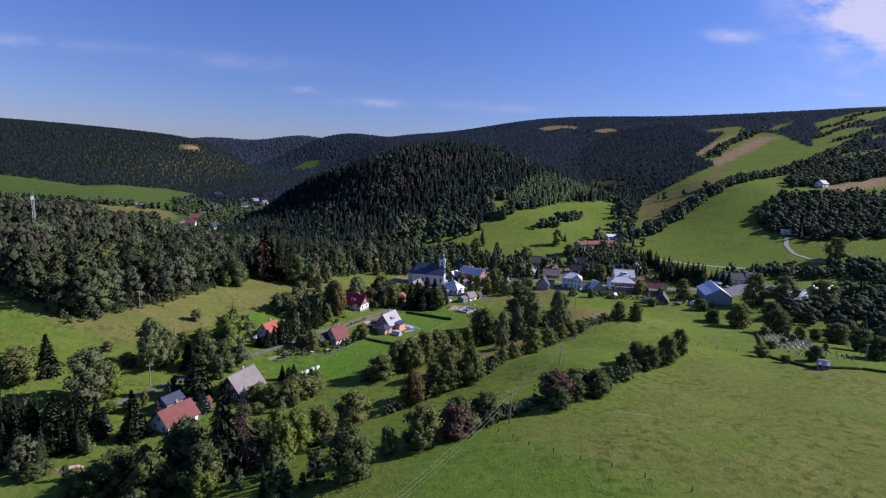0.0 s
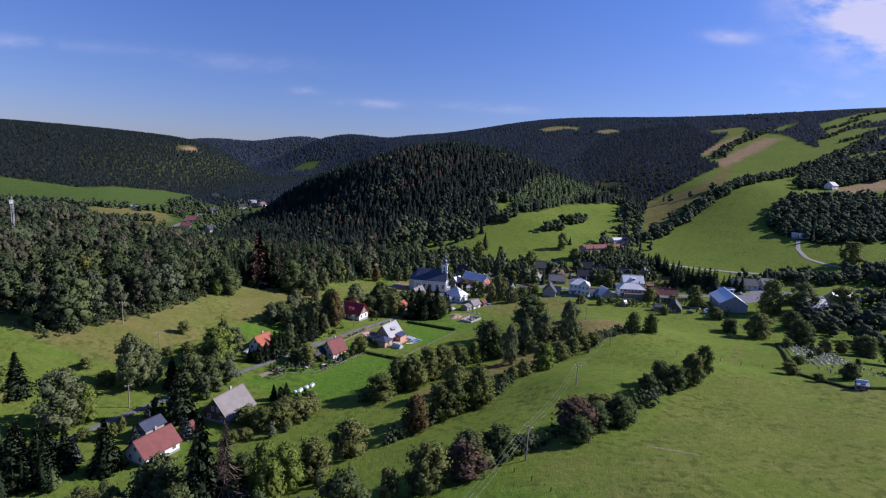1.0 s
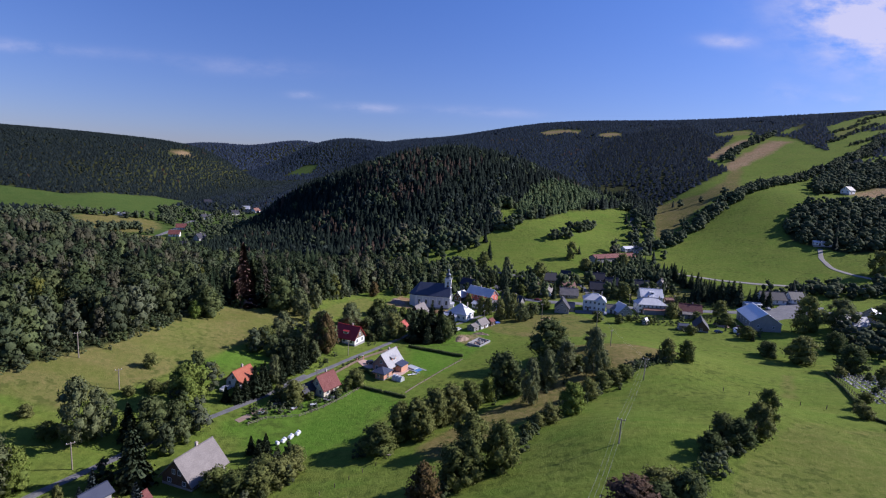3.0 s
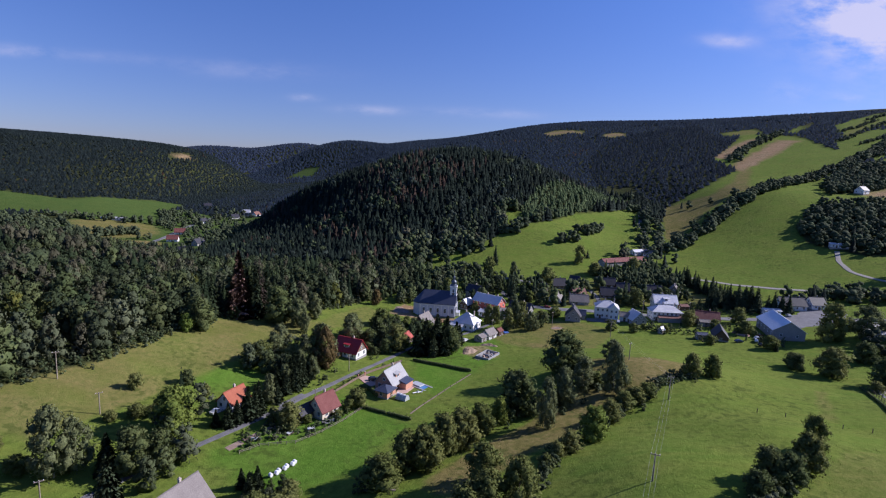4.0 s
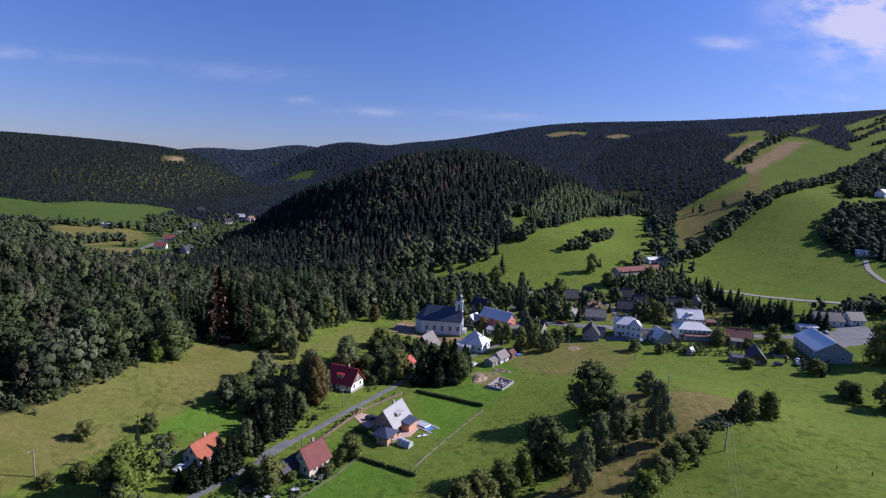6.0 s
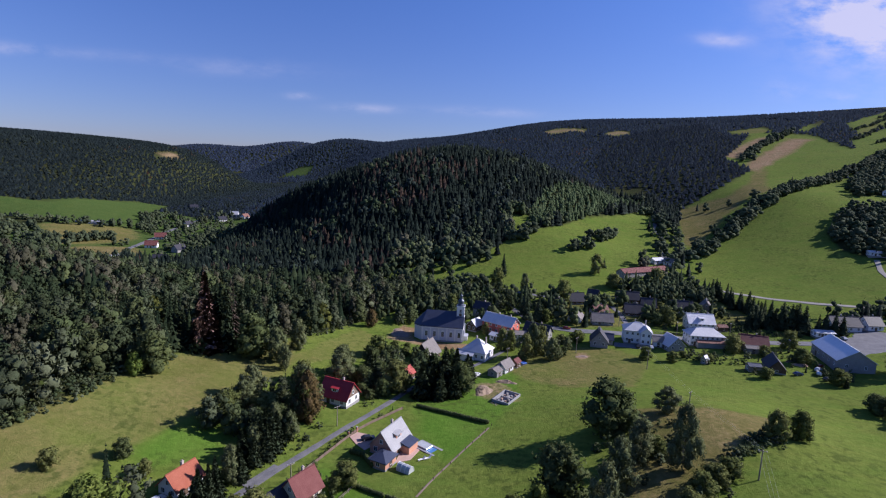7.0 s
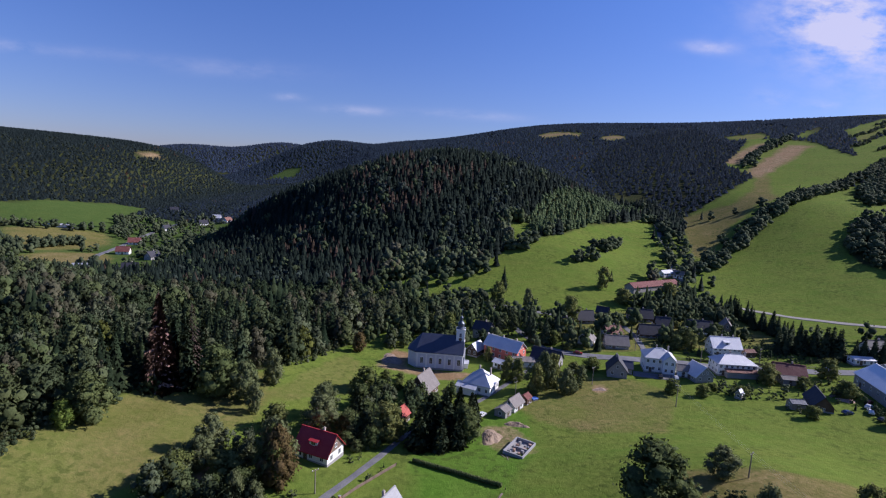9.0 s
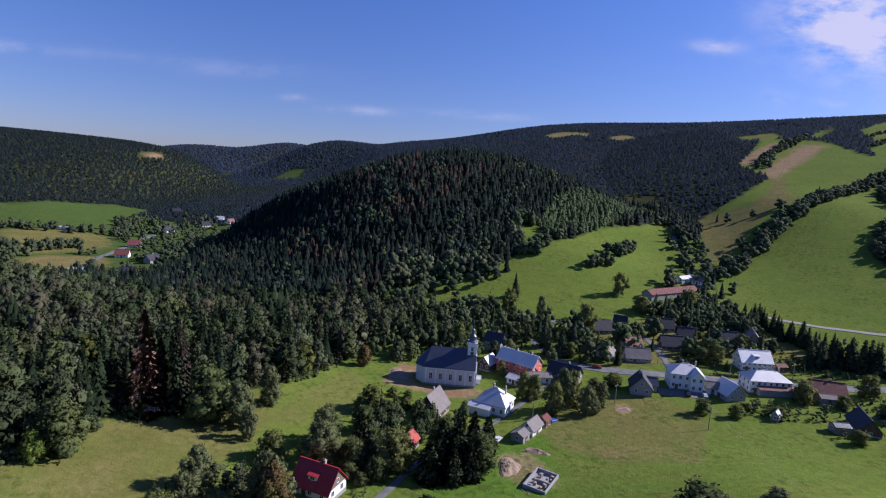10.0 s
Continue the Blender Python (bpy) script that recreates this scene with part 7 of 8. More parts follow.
house(-120, 432, 20, 9, 7, 3.0, 3.4, WHITE_WALL, SLATE, "white cottage half hidden in the wood", n=2, chimneys=1)
hut = house(123.5, 160.5, -20, 2.6, 2.2, 1.7, 0.9, TIMBER_WALL, TIN, "small cemetery hut with a metal roof", n=1, gable_n=1, chimneys=0, attic=False, name="hut", over=0.3)


house(142.0, 368.0, 6, 5.0, 4.0, 2.4, 1.0, TIMBER_WALL, BROWN_ROOF, "dark timber shed beside the white house", n=1, gable_n=1, chimneys=0, attic=False, name="shed", over=0.3)
house(83.0, 392.0, 20, 9.0, 7.0, 2.6, 3.4, GREY_WALL, BROWN_ROOF, "cottage with a brown tiled roof", n=2, chimneys=1)
house(60.5, 404.0, -30, 8.5, 6.5, 2.6, 3.2, TIMBER_WALL, SLATE, "dark timber cottage behind shrubs", n=2, chimneys=1)


# ---- poles and wires ----
def utility_pole(x, y, h, turn=0, arms=1):
    root = thing("utility_pole", x, y, turn, label="weathered wooden utility pole on grass", category="pole", group="utility poles")
    part("post", lathe(bmesh.new(), [(0.17, -0.6), (0.16, 1.0), (0.12, h)], 8), POLE_WOOD, root)
    for i in range(arms):
        z = h - 0.35 - i * 0.8
        arm = part("crossarm", boxes((-0.95, -0.07, z, 0.95, 0.07, z + 0.13)), POLE_WOOD, root)
        for c in (-0.8, 0.0, 0.8):
            bm = lathe(bmesh.new(), [(0.04, z + 0.13), (0.08, z + 0.2), (0.05, z + 0.26), (0.08, z + 0.33), (0.03, z + 0.38)], 8, c, 0)
            part("insulator", bm, FRAME_WHITE, arm)
    return root


LINE_POLES = [(-12, 60, 8.2), (17, 110, 7.4), (37.5, 152.5, 6.0), (64.5, 207.5, 7.6), (79, 309, 8.4), (88, 372, 8.0)]
for i, (x, y, h) in enumerate(LINE_POLES):
    utility_pole(x, y, h, -24)
for x, y, h in ((64.4, 242.5, 6.6), (-120, 202, 8.5), (-101, 192, 6.5), (-91, 157, 7.0), (-41, 246, 6.5), (54, 330, 7.5), (40, 400, 7.5), (113, 357, 8.0), (140, 356, 8.0), (20, 316, 7.0), (-46, 214, 6.0), (-110, 322, 9.0)):
    utility_pole(x, y, h, 40)
for (ax, ay, ah), (bx, by, bh) in zip(LINE_POLES, LINE_POLES[1:]):
    for off in (-0.8, 0.0, 0.8):
        cu = bpy.data.curves.new("power_line", "CURVE")
        cu.dimensions, cu.bevel_depth, cu.bevel_resolution = "3D", 0.009, 0
        sp = cu.splines.new("POLY")
        n = 14
        sp.points.add(n)
        dx, dy = 0.91 * off, -0.41 * off
        for i in range(n + 1):
            t = i / n
            z = (gz(ax, ay) + ah) * (1 - t) + (gz(bx, by) + bh) * t - 4 * 1.4 * t * (1 - t)
            sp.points[i].co = (ax + (bx - ax) * t + dx, ay + (by - ay) * t + dy, z, 1)
        cu.materials.append(WIRE)
        tagged(new("power_line", cu), "thin bright overhead wire between poles", "cable", group="overhead wires")
mast = thing("radio_mast", -190, 240, 0, label="slim grey lattice mast above the wood", category="mast")
bm = bmesh.new()
MH = 50.5 - gz(-190, 240)
for a in range(3):
    cx, cy = 0.55 * math.cos(a * 2.094), 0.55 * math.sin(a * 2.094)
    box(bm, cx - 0.06, cy - 0.06, 0, cx + 0.06, cy + 0.06, MH)
part("leg_frame", bm, WIRE, mast)
bm = bmesh.new()
for i in range(int(MH)):
    box(bm, -0.6, -0.04, i + 0.3, 0.6, 0.04, i + 0.36)
    box(bm, -0.04, -0.6, i + 0.6, 0.04, 0.6, i + 0.66)
part("bracing", bm, WIRE, mast)
part("aerial", boxes((-0.5, -0.9, MH - 2.0, -0.3, 0.9, MH - 0.6), (-0.03, -0.03, MH, 0.03, 0.03, MH + 2.2)), WIRE, mast)


# ---- fences ----
def fence(points, step, h, label, rails=2, mat=FENCE_WOOD, board=False, group=""):
    x0, y0 = points[0]
    root = thing("fence", x0, y0, 0, 0.0, label=label, category="fence", group=group)
    post = boxes((-0.07, -0.07, -0.3, 0.07, 0.07, h))
    me = bpy.data.meshes.new("post")
    post.to_mesh(me)
    post.free()
    me.materials.append(mat)
    last = None
    for (ax, ay), (bx, by) in zip(points, points[1:]):
        n = max(1, int(math.hypot(bx - ax, by - ay) / step))
        for i in range(n + 1):
            x, y = ax + (bx - ax) * i / n, ay + (by - ay) * i / n
            if last is not None and math.hypot(x - last[0], y - last[1]) < 0.1:
                continue
            ob = new("post", me)
            ob.parent = root
            ob.matrix_local = pose(x - x0, y - y0, gz(x, y), tree_rng.uniform(-4, 4), tree_rng.uniform(-4, 4), 0)
            if last is not None:
                lz, z = gz(*last), gz(x, y)
                d = math.hypot(x - last[0], y - last[1])
                for r in range(rails):
                    zz = h * (0.9 - 0.42 * r)
                    tall = h * 0.8 if board else 0.09
                    rail = part("board" if board else "rail", boxes((0, -0.025, -tall / 2, d, 0.025, tall / 2)), mat, root)
                    if board:
                        zz = h * 0.5
                    rail.matrix_local = pose(last[0] - x0, last[1] - y0, lz + zz, 0, -math.degrees(math.atan2(z - lz, d)), math.degrees(math.atan2(y - last[1], x - last[0])))
            last = (x, y)


fence([(14, 105), (19, 96), (27, 88), (36, 81), (42, 77), (60, 64)], 5.0, 0.9, "old pasture fence of leaning wooden posts", rails=0)
fence([(-22, 262), (-31, 250), (-34, 245), (-38, 236), (-43, 224), (-47, 214)], 2.6, 1.1, "brown wooden fence along the lane", rails=1, board=True)
fence([(7, 251), (-2, 235), (-11, 219), (-16, 210)], 4.0, 0.7, "low posts along the garden edge", rails=0)
fence([(-59, 184.5), (-55, 188.6), (-46, 191.5), (-40, 198), (-35.4, 205), (-30.7, 215)], 2.2, 1.0, "weathered garden fence below the cream house", rails=2, mat=GREY_TIMBER)
fence([(118, 178), (128, 196), (140, 218), (151, 238)], 3.0, 1.2, "dark cemetery fence along the hedge", rails=2, mat=FRAME_DARK)
fence([(86, 198), (100, 194), (118, 186)], 6.0, 1.2, "pasture posts beside the cemetery", rails=0)
fence([(-16, 165), (-30, 150), (-40, 140)], 4.0, 1.1, "pasture posts under the trees", rails=0)


fence([(104, 361.5), (121, 359), (137, 354.8), (150, 353.5), (164, 352.5)], 2.5, 0.9, "grey guard fence along the village street", rails=2, mat=GREY_TIMBER)


def hedge(points, h, w, label):
    """A clipped hedge of small sprays."""
    rng = np.random.default_rng(5)
    pieces = []
    for (ax, ay), (bx, by) in zip(points, points[1:]):
        d = math.hypot(bx - ax, by - ay)
        for i in range(int(d / 0.7)):
            t = i * 0.7 / d
            x, y = ax + (bx - ax) * t, ay + (by - ay) * t
            c = np.array((x, y, gz(x, y) + h * 0.45))
            pieces.append(ball(rng, c, w * 0.75, h / w * 0.85))
            dd = rng.normal(0, 1, (16, 3))
            dd /= np.linalg.norm(dd, axis=1)[:, None]
            pieces.append(cards(rng, c + dd * np.array((w * 0.6, w * 0.6, h * 0.55)), dd, 0.22))
    v, f, n = join(pieces)
    ob = solid("hedge", v, f, LEAF["dark"])
    soften(ob.data, unit(n))
    return tagged(ob, label, "hedge")


hedge([(-17, 265), (-5, 259), (7, 252)], 1.3, 1.0, "dark clipped hedge on the meadow edge")
hedge([(-34, 231), (-30.5, 229.3), (-27, 224)], 1.8, 0.9, "row of dark thuja beside the yard")
hedge([(-33, 217), (-22, 211), (-14, 206)], 1.0, 0.9, "low clipped hedge at the garden end")
hedge([(110, 360.5), (126, 358), (142, 355.5)], 1.2, 1.0, "low hedge along the village street")
hedge([(118, 181), (128, 199), (140, 221), (150, 240)], 0.9, 0.9, "overgrown hedge round the cemetery")
hedge([(118, 181), (121, 162), (137, 161), (146, 156)], 0.8, 0.8, "ragged hedge at the cemetery end")

# ---- the garden of the terracotta house ----
pool = thing("swimming_pool", -12.0, 235.2, -40, gz(-12, 235.2) + 0.05, label="small blue garden pool in a pale paved surround", category="pool")
part("surround", boxes((-5.2, -2.3, -0.4, 5.2, -1.5, 0.15), (-5.2, 1.5, -0.4, 5.2, 2.3, 0.15), (-5.2, -1.5, -0.4, -3.4, 1.5, 0.15), (3.4, -1.5, -0.4, 5.2, 1.5, 0.15), bevel=0.03), CONCRETE, pool)
part("water", boxes((-3.4, -1.5, -0.4, 3.4, 1.5, 0.04)), POOL_WATER, pool, "clear blue pool water")
part("cover", boxes((-5.0, -1.45, 0.16, -0.4, 1.45, 0.5), bevel=0.12), GLASS_HOUSE, pool, "low sliding plastic pool cover")
gh = thing("greenhouse", -18.5, 223.4, -33, gz(-18.5, 223.4), label="small arched greenhouse of pale plastic sheeting", category="greenhouse")
bm = bmesh.new()
ring = [(1.25 * math.cos(math.pi * i / 8), 1.9 * math.sin(math.pi * i / 8)) for i in range(9)]
a = [bm.verts.new((-2, yy, zz)) for yy, zz in ring]
b = [bm.verts.new((2, yy, zz)) for yy, zz in ring]
for i in range(8):
    bm.faces.new((a[i], a[i + 1], b[i + 1], b[i]))
bm.faces.new(a)
bm.faces.new(b[::-1])
part("sheeting", bm, GLASS_HOUSE, gh)
for c in (-2.02, -0.67, 0.67, 2.02):
    bm = bmesh.new()
    rims = [[bm.verts.new((c + dx, yy * k, zz * k)) for yy, zz in ring] for dx, k in ((-0.04, 1.0), (-0.04, 1.04), (0.04, 1.04), (0.04, 1.0))]
    for p, q in zip(rims, rims[1:] + rims[:1]):
        for i in range(8):
            bm.faces.new((p[i], p[i + 1], q[i + 1], q[i]))
    part("hoop", bm, FRAME_WHITE, gh)
terrace = tagged(solid("terrace", [(-19.8, 238.5, gz(-20, 238) + 0.15), (-14.6, 236.0, gz(-15, 236) + 0.15), (-17.5, 229.0, gz(-17, 229) + 0.15), (-21.5, 227.0, gz(-21, 227) + 0.15), (-19.8, 238.5, gz(-20, 238) - 0.3), (-14.6, 236.0, gz(-15, 236) - 0.3), (-17.5, 229.0, gz(-17, 229) - 0.3), (-21.5, 227.0, gz(-21, 227) - 0.3)], [(0, 3, 2, 1), (0, 1, 5, 4), (1, 2, 6, 5), (2, 3, 7, 6), (3, 0, 4, 7)], PAVING), "pinkish paved terrace beside the house", "pavement", kind="structure")
for dx, dy in ((0, 0), (1.6, 0.7)):
    lg = thing("sun_lounger", -14.5 + dx, 229.2 + dy, 30, label="white garden lounger on the lawn", category="lounger")
    part("frame", boxes((-0.9, -0.32, 0.28, 0.9, 0.32, 0.38), (-0.85, -0.3, 0, -0.78, -0.22, 0.3), (0.78, 0.22, 0, 0.85, 0.3, 0.3), (-0.85, 0.22, 0, -0.78, 0.3, 0.3), (0.78, -0.3, 0, 0.85, -0.22, 0.3)), FRAME_WHITE, lg)
    bk = part("backrest", boxes((0, -0.3, 0, 0.75, 0.3, 0.08)), FRAME_WHITE, lg)
    bk.matrix_local = pose(0.85, 0, 0.38, 0, -45, 0)

slab_ring = [(-40.6, 202.6), (-37.2, 205.8), (-38.4, 207.2), (-41.6, 204.2)]
tagged(solid("patio", [(x, y, gz(x, y) + 0.18) for x, y in slab_ring] + [(x, y, gz(x, y) - 0.3) for x, y in slab_ring], [(0, 1, 2, 3)] + [(k, k + 4, (k + 1) % 4 + 4, (k + 1) % 4) for k in range(4)], CONCRETE), "pale concrete patio beside the cream house", "pavement", kind="structure")
for x, y, a in ((-57.6, 191.4, 30), (-49.0, 196.5, 60), (-43.6, 199.5, 20)):
    cf = thing("cold_frame", x, y, a, label="low wooden garden frame with a pale cover", category="garden frame")
    part("frame", boxes((-1.1, -0.6, 0, 1.1, -0.52, 0.4), (-1.1, 0.52, 0, 1.1, 0.6, 0.55), (-1.1, -0.52, 0, -1.02, 0.52, 0.45), (1.02, -0.52, 0, 1.1, 0.52, 0.45)), FENCE_WOOD, cf)
    lid = part("lid", boxes((-1.05, -0.6, 0, 1.05, 0.6, 0.04)), GLASS_HOUSE, cf)
    lid.matrix_local = pose(0, 0, 0.5, 7, 0, 0)
for x, y in ((-36.6, 240.8), (-34.6, 243.9)):
    gp = thing("gate_pillar", x, y, 63, label="brick gate pillar with a pale cap beside the yard", category="gate pillar")
    part("shaft", boxes((-0.25, -0.25, -0.3, 0.25, 0.25, 1.5), bevel=0.02), BRICK_RED, gp)
    part("cap", boxes((-0.32, -0.32, 1.5, 0.32, 0.32, 1.62), bevel=0.02), CONCRETE, gp)

# wrapped bales in a row
for i in range(7):
    t = i / 6
    x, y = -47.5 + 4.2 * t + (0.5 if i % 2 else 0), 175.2 + 6.2 * t
    bl = thing("hay_bale", x, y, 52 + 5 * math.sin(i * 3), label="white film-wrapped round bale lying on grass", category="bale", group="wrapped bales in a row")
    ob = part("wrap", lathe(bmesh.new(), [(0.27, -0.5), (0.45, -0.48), (0.51, -0.4), (0.52, 0), (0.51, 0.4), (0.45, 0.48), (0.27, 0.5)], 16), FILM_WHITE, bl)
    ob.matrix_local = pose(0, 0, 0.5, 90, 0, 0)

# foundation under way, with spoil heaps
fd = thing("foundation", 14.5, 273.7, 57, gz(14.5, 273.7), label="grey block foundation walls of a house under construction", category="foundation")
for r in ((-5.1, -3.2, -0.6, 5.1, -2.85, 1.15), (-5.1, 2.85, -0.6, 5.1, 3.2, 1.15), (-5.1, -2.85, -0.6, -4.75, 2.85, 1.15), (4.75, -2.85, -0.6, 5.1, 2.85, 1.15), (-0.4, -2.85, -0.6, -0.05, 1.2, 1.0)):
    part("wall_course", boxes(r, bevel=0.03), CONCRETE, fd)
part("slab", boxes((-4.75, -2.85, -0.6, 4.75, 2.85, 0.1)), GREY_WALL, fd)
for i in range(16):
    part("block", boxes((-0.45, -0.3, 0, 0.45, 0.3, 0.35 + 0.4 * (i % 3)), bevel=0.02), (CONCRETE, RUST, GREY_WALL)[i % 3], fd).matrix_local = pose(-4.0 + (i % 8) * 1.1, -1.6 + (i // 8) * 3.0 + 0.5 * math.sin(i * 1.7), 0.1, 0, 0, i * 37)
for i in range(11):
    part("plank", boxes((-1.5, -0.1, 0, 1.5, 0.1, 0.06)), FENCE_WOOD if i % 2 else GREY_TIMBER, fd).matrix_local = pose(-6.2 + 0.4 * math.sin(i * 2.3), -2.5 + 0.45 * i, 0.05 + 0.06 * (i % 3), 0, 4 * math.sin(i), 60 + 25 * math.sin(i * 1.3))
for i in range(7):
    part("plank", boxes((-1.2, -0.12, 0, 1.2, 0.12, 0.07)), GREY_TIMBER, fd).matrix_local = pose(6.0 + 0.5 * math.sin(i * 1.9), -1.8 + 0.5 * i, 0.05 + 0.05 * (i % 2), 0, 0, 20 + 30 * math.sin(i * 2.1))


def heap(x, y, rx, ry, h, mat, label, turn=0, seed=1):
    rng = np.random.default_rng(seed)
    n, m = 44, 16
    verts, faces = [], []
    for j in range(m):
        t = j / (m - 1)
        for i in range(n):
            a = 6.283 * i / n
            k = (1 - t) * (1 + 0.18 * math.sin(3 * a + seed) + rng.uniform(-0.03, 0.03))
            vx, vy = rx * k * math.cos(a), ry * k * math.sin(a)
            lump = 0.34 * noise.noise((vx * 0.6 + seed, vy * 0.6, seed)) + 0.10 * noise.noise((vx * 1.9, vy * 1.9, seed))
            verts.append((vx, vy, h * ((1 - (1 - t) ** 1.5) * (0.75 + lump) + 0.25 * lump * min(1, 4 * t)) * (1 + rng.uniform(-0.03, 0.03)) - 0.2 * (1 - t)))
    for j in range(m - 1):
        for i in range(n):
            faces.append((j * n + i, j * n + (i + 1) % n, (j + 1) * n + (i + 1) % n, (j + 1) * n + i))
    ob = solid("earth_mound", verts, faces, mat)
    ob.matrix_world = pose(x, y, gz(x, y), 0, 0, turn)
    return tagged(ob, label, "mound")


heap(7.0, 281.5, 3.6, 6.5, 1.5, SPOIL_EARTH, "pale heap of dug earth on the meadow", -18, 1)
heap(17.5, 291.5, 5.2, 2.0, 1.1, SPOIL_EARTH, "long low heap of brown earth", -28, 2)
heap(-31, 352, 5, 8, 1.2, SOIL, "brown earth bank beside the church", 10, 3)
heap(56, 325, 4, 2.2, 0.5, SOIL, "low heap of reddish earth", 10, 4)
heap(-84, 111, 3.2, 2.2, 1.2, RUST, "heap of reddish brushwood in the garden", 10, 5)
wp = thing("timber_stack", -17.5, 167.5, -8, label="stack of weathered boards under the hedge", category="timber stack")
for i in range(9):
    part("board", boxes((-2.2, -0.12, 0, 2.2, 0.12, 0.12)), GREY_TIMBER, wp).matrix_local = pose(0.15 * math.sin(i * 2.1), -0.5 + 0.26 * (i % 4), 0.1 + 0.14 * (i // 4), 0, 0, 2 * math.sin(i))


# ---- cars ----
CAR_PAINTS = [paint("silver_car_paint", (0.45, 0.46, 0.48)), paint("white_car_paint", (0.75, 0.75, 0.74)), paint("dark_blue_car_paint", (0.03, 0.05, 0.12)), paint("dark_red_car_paint", (0.25, 0.03, 0.03)), paint("black_car_paint", (0.03, 0.03, 0.035))]


def car(x, y, turn, k, label):
    root = thing("car", x, y, turn, gz(x, y) + 0.12, label=label, category="car", group="parked cars")
    bm = bmesh.new()
    prof = [(-2.05, 0.28), (2.05, 0.28), (2.12, 0.62), (1.9, 0.82), (1.0, 0.92), (0.45, 1.40), (-1.15, 1.45), (-1.85, 0.98), (-2.1, 0.9)]
    a = [bm.verts.new((px_, -0.84 if pz_ < 1 else -0.66, pz_)) for px_, pz_ in prof]
    b = [bm.verts.new((px_, 0.84 if pz_ < 1 else 0.66, pz_)) for px_, pz_ in prof]
    bm.faces.new(a)
    bm.faces.new(b[::-1])
    for i in range(len(prof)):
        bm.faces.new((a[i], a[(i + 1) % len(prof)], b[(i + 1) % len(prof)], b[i]))
    body = part("body", bm, CAR_PAINTS[k], root)
    for s in (-1, 1):
        part("side_window", boxes((-1.2, min(s * 0.70, s * 0.79), 0.98, 0.5, max(s * 0.70, s * 0.79), 1.28)), PANE, body)
    w = part("windscreen", boxes((-0.32, -0.6, -0.02, 0.32, 0.6, 0.02)), PANE, body)
    w.matrix_local = pose(0.75, 0, 1.17, 0, 41, 0)
    for wx in (-1.3, 1.3):
        for wy in (-0.78, 0.78):
            t = part("wheel", lathe(bmesh.new(), [(0.31, -0.1), (0.33, -0.06), (0.33, 0.06), (0.31, 0.1)], 14), RUBBER, root)
            t.matrix_local = pose(wx, wy, 0.33, 90, 0, 0)
            part("rim", lathe(bmesh.new(), [(0.2, -0.115), (0.2, 0.115)], 10), WIRE, t)


for x, y, a, k, lab in ((86, 338.5, 75, 4, "black car parked beside the white villa"), (92, 337, 80, 0, "silver car parked beside the white villa"), (5.5, 299, 50, 1, "white car parked by the row house"), (186, 344, 10, 2, "dark blue car on the barn yard"),
                        (196, 352, 80, 0, "silver car on the barn yard"), (168, 349, -4, 1, "white car on the village street"), (150, 300, 20, 4, "dark car parked on the grass"), (-30.5, 239.2, 20, 4, "black car on the paved yard"), (-73, 203, 65, 1, "white car beside the orange-roofed cottage"),
                        (58, 366, -20, 3, "dark red car on the village street"), (154, 311, 35, 0, "silver car parked on rough grass by the barn"), (157.5, 315, 30, 3, "dark red car parked on rough grass by the barn"), (151, 306.5, 60, 1, "white car parked among the sheds"), (142, 306, 10, 2, "dark blue car among the sheds"), (-78, 142, 60, 4, "black car beside the rose-roofed house")):
    car(x, y, a, k, lab)
tp = thing("tarpaulin_stack", 27.0, 314.5, 30, label="stack covered with a bright blue tarpaulin", category="tarpaulin")
part("stack", boxes((-1.2, -0.9, 0, 1.2, 0.9, 1.0), bevel=0.05), GREY_TIMBER, tp)
part("sheet", boxes((-1.35, -1.05, 0.55, 1.35, 1.05, 1.12), bevel=0.1), BLUE_SHEET, tp)
heap(152, 318, 4, 3, 0.8, RUST, "heap of brick rubble by the barn", 0, 7)

for x, y, a, n in ((148.5, 322, 20, 8), (112, 326, 60, 6), (22.5, 317.5, -38, 7), (-50.5, 203.5, 58, 6), (99, 327, 10, 6)):
    wp = thing("woodpile", x, y, a, label="stacked split firewood beside a shed", category="woodpile")
    for i in range(n * 3):
        lg = part("log", lathe(bmesh.new(), [(0.13, -0.5), (0.15, -0.45), (0.15, 0.45), (0.13, 0.5)], 7), FENCE_WOOD if i % 3 else GREY_TIMBER, wp)
        lg.matrix_local = pose(-0.15 * n + 0.32 * (i % n) + (0.16 if (i // n) % 2 else 0), 0, 0.15 + 0.27 * (i // n), 90, 0, 3 * math.sin(i * 2.3))

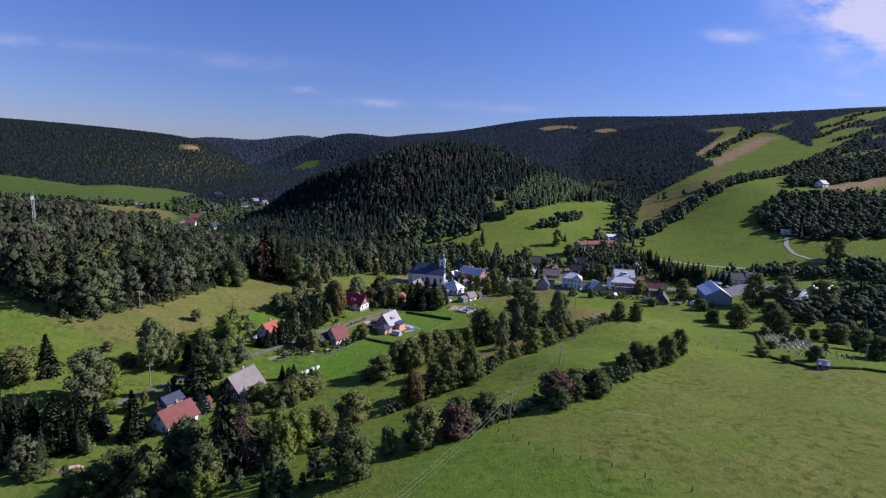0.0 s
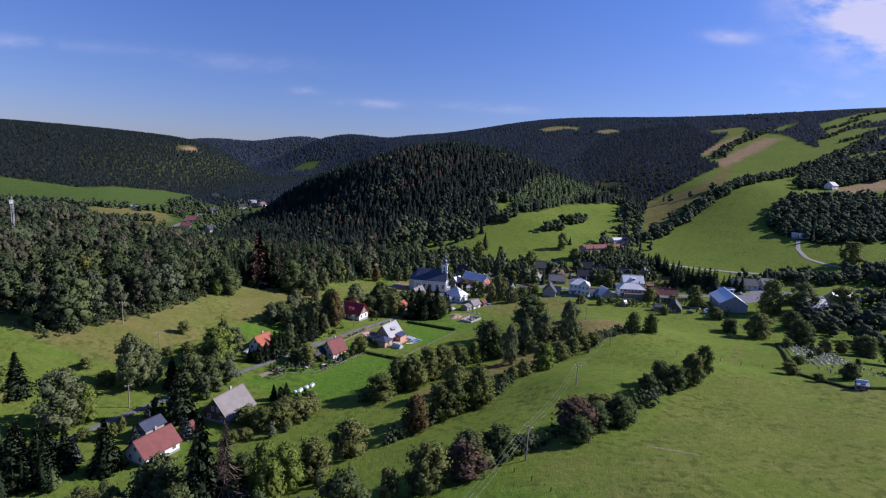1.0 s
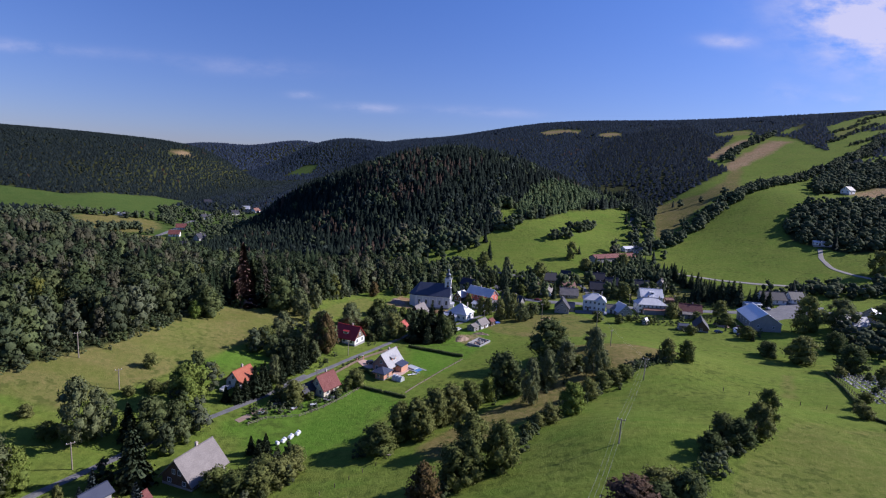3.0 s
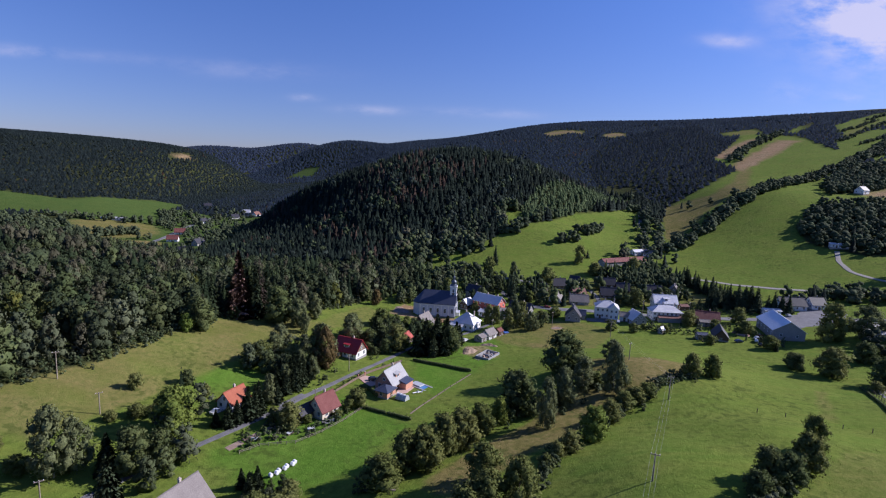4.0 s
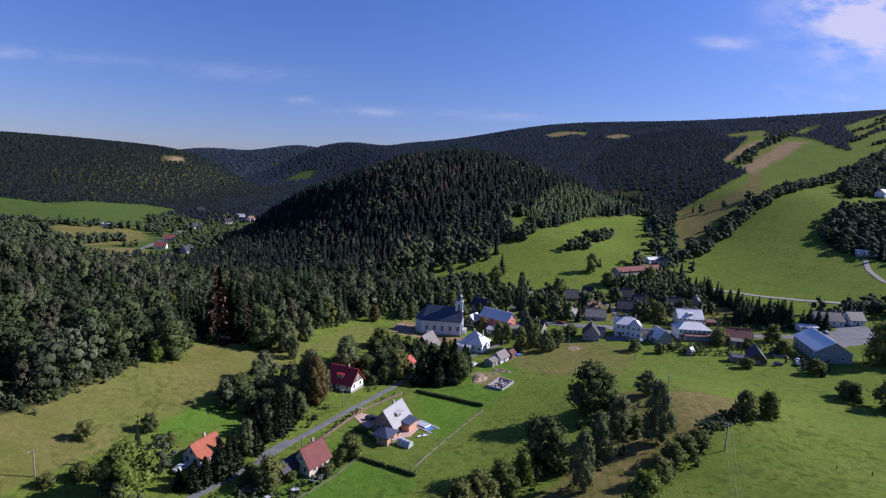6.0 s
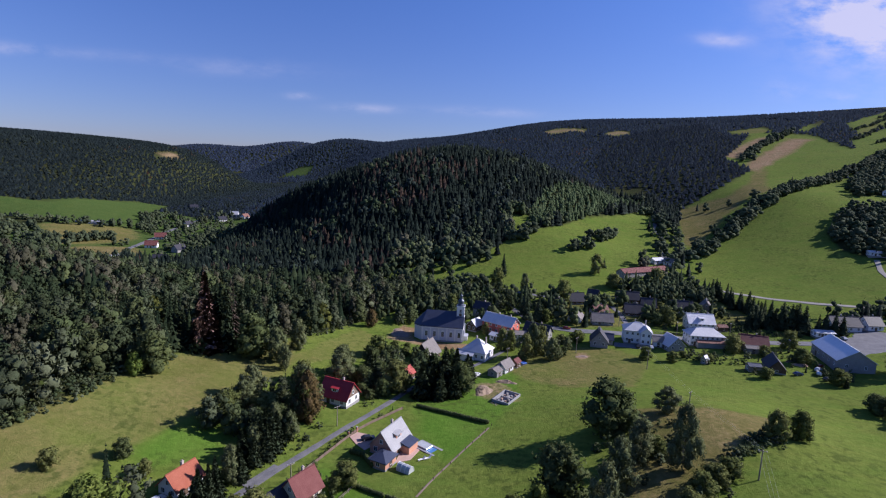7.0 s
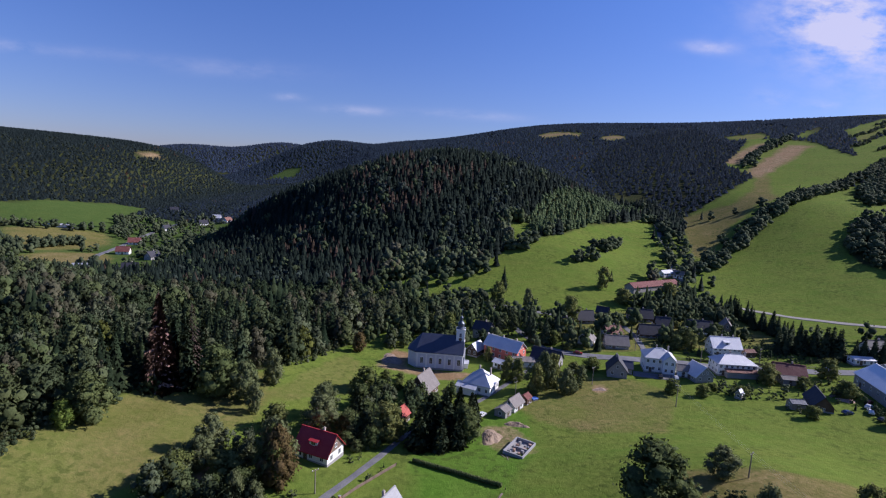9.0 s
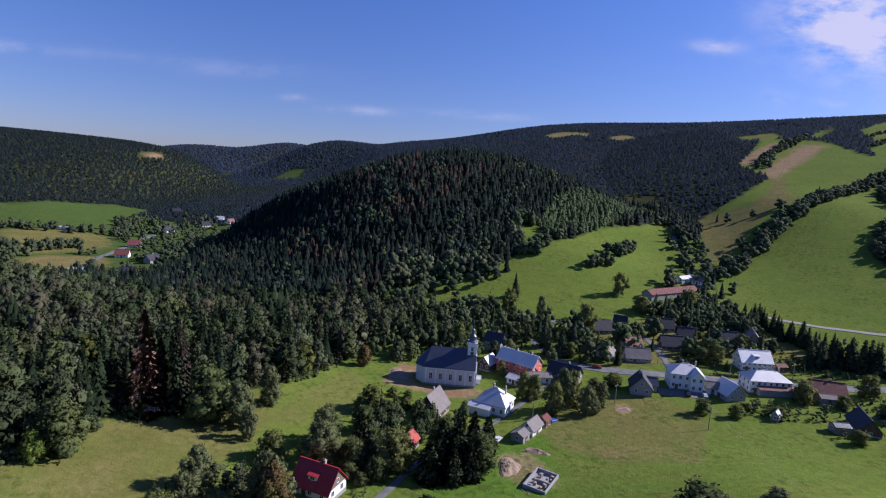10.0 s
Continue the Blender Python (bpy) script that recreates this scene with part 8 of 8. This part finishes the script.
# ---- cemetery ----
grave_rng = random.Random(3)
SLABS = []
for mat in (STONE_PALE, STONE_DARK):
    for shape in (0, 1):
        bm = boxes((-0.42, -0.09, 0, 0.42, 0.09, 1.0), bevel=0.03) if shape else boxes((-0.3, -0.1, 0, 0.3, 0.1, 1.25), (-0.42, -0.16, 0, 0.42, 0.16, 0.25), bevel=0.02)
        me = bpy.data.meshes.new("headstone")
        bm.to_mesh(me)
        bm.free()
        me.materials.append(mat)
        bm = boxes((-0.5, -2.0, -0.2, 0.5, -0.12, 0.22), (-0.42, -1.9, 0.22, 0.42, -0.2, 0.3), bevel=0.02)
        bed = bpy.data.meshes.new("bed")
        bm.to_mesh(bed)
        bm.free()
        bed.materials.append(mat)
        SLABS.append((me, bed))
CLUSTER = [(152, 238), (172, 241), (146, 194), (131, 193)]
SPARSE = [(131, 192), (145, 193), (150, 184), (141, 168), (123, 165), (125, 178)]
made = 0
for i in range(40):
    for j in range(22):
        x = 118 + j * 2.1 + i * 0.9
        y = 180 + i * 1.9 - j * 0.6
        dense = inside(CLUSTER, [x], [y])[0]
        if made >= 260 or not (dense or inside(SPARSE, [x], [y])[0]) or grave_rng.random() < (0.12 if dense else 0.62):
            continue
        made += 1
        hs, bed = SLABS[grave_rng.choice((0, 1, 2, 3, 2) if dense else (2, 3, 3, 2, 1))]
        root = thing("grave", x + grave_rng.uniform(-0.3, 0.3), y + grave_rng.uniform(-0.3, 0.3), 20 + grave_rng.uniform(-8, 8), label="stone grave with an upright headstone", category="grave", group="cemetery graves")
        for n, me in (("headstone", hs), ("bed", bed)) if dense else (("headstone", hs),):
            ob = new(n, me)
            ob.parent = root
            ob.scale = (grave_rng.uniform(0.7, 1.0), 0.75, grave_rng.uniform(0.6, 1.0))
utility_pole(150, 176, 6.0, 10)

# ---- tufts on the pastures ----
rng = np.random.default_rng(77)
pieces = []
for _ in range(2600):
    x, y = rng.uniform(15, 150), rng.uniform(60, 235)
    if not inside([(15, 98), (42, 76), (75, 60), (150, 90), (140, 155), (115, 180), (95, 232), (75, 205), (50, 160), (22, 112)], [x], [y])[0] or patchy(x, y, 17, 1.0) < -0.1:
        continue
    c = np.array((x, y, gz(x, y) + 0.1))
    n = rng.integers(3, 7)
    o = rng.normal(0, 0.25, (n, 3)) * np.array((1, 1, 0.3))
    pieces.append(cards(rng, c + o, np.tile((0.0, 0.0, 1.0), (n, 1)), 0.13))
v, f, n = join(pieces)
tagged(solid("grass_tufts", v, f, LEAF["yellow"]), "coarse dark grass tufts scattered over the pasture", "grass", kind="stuff")
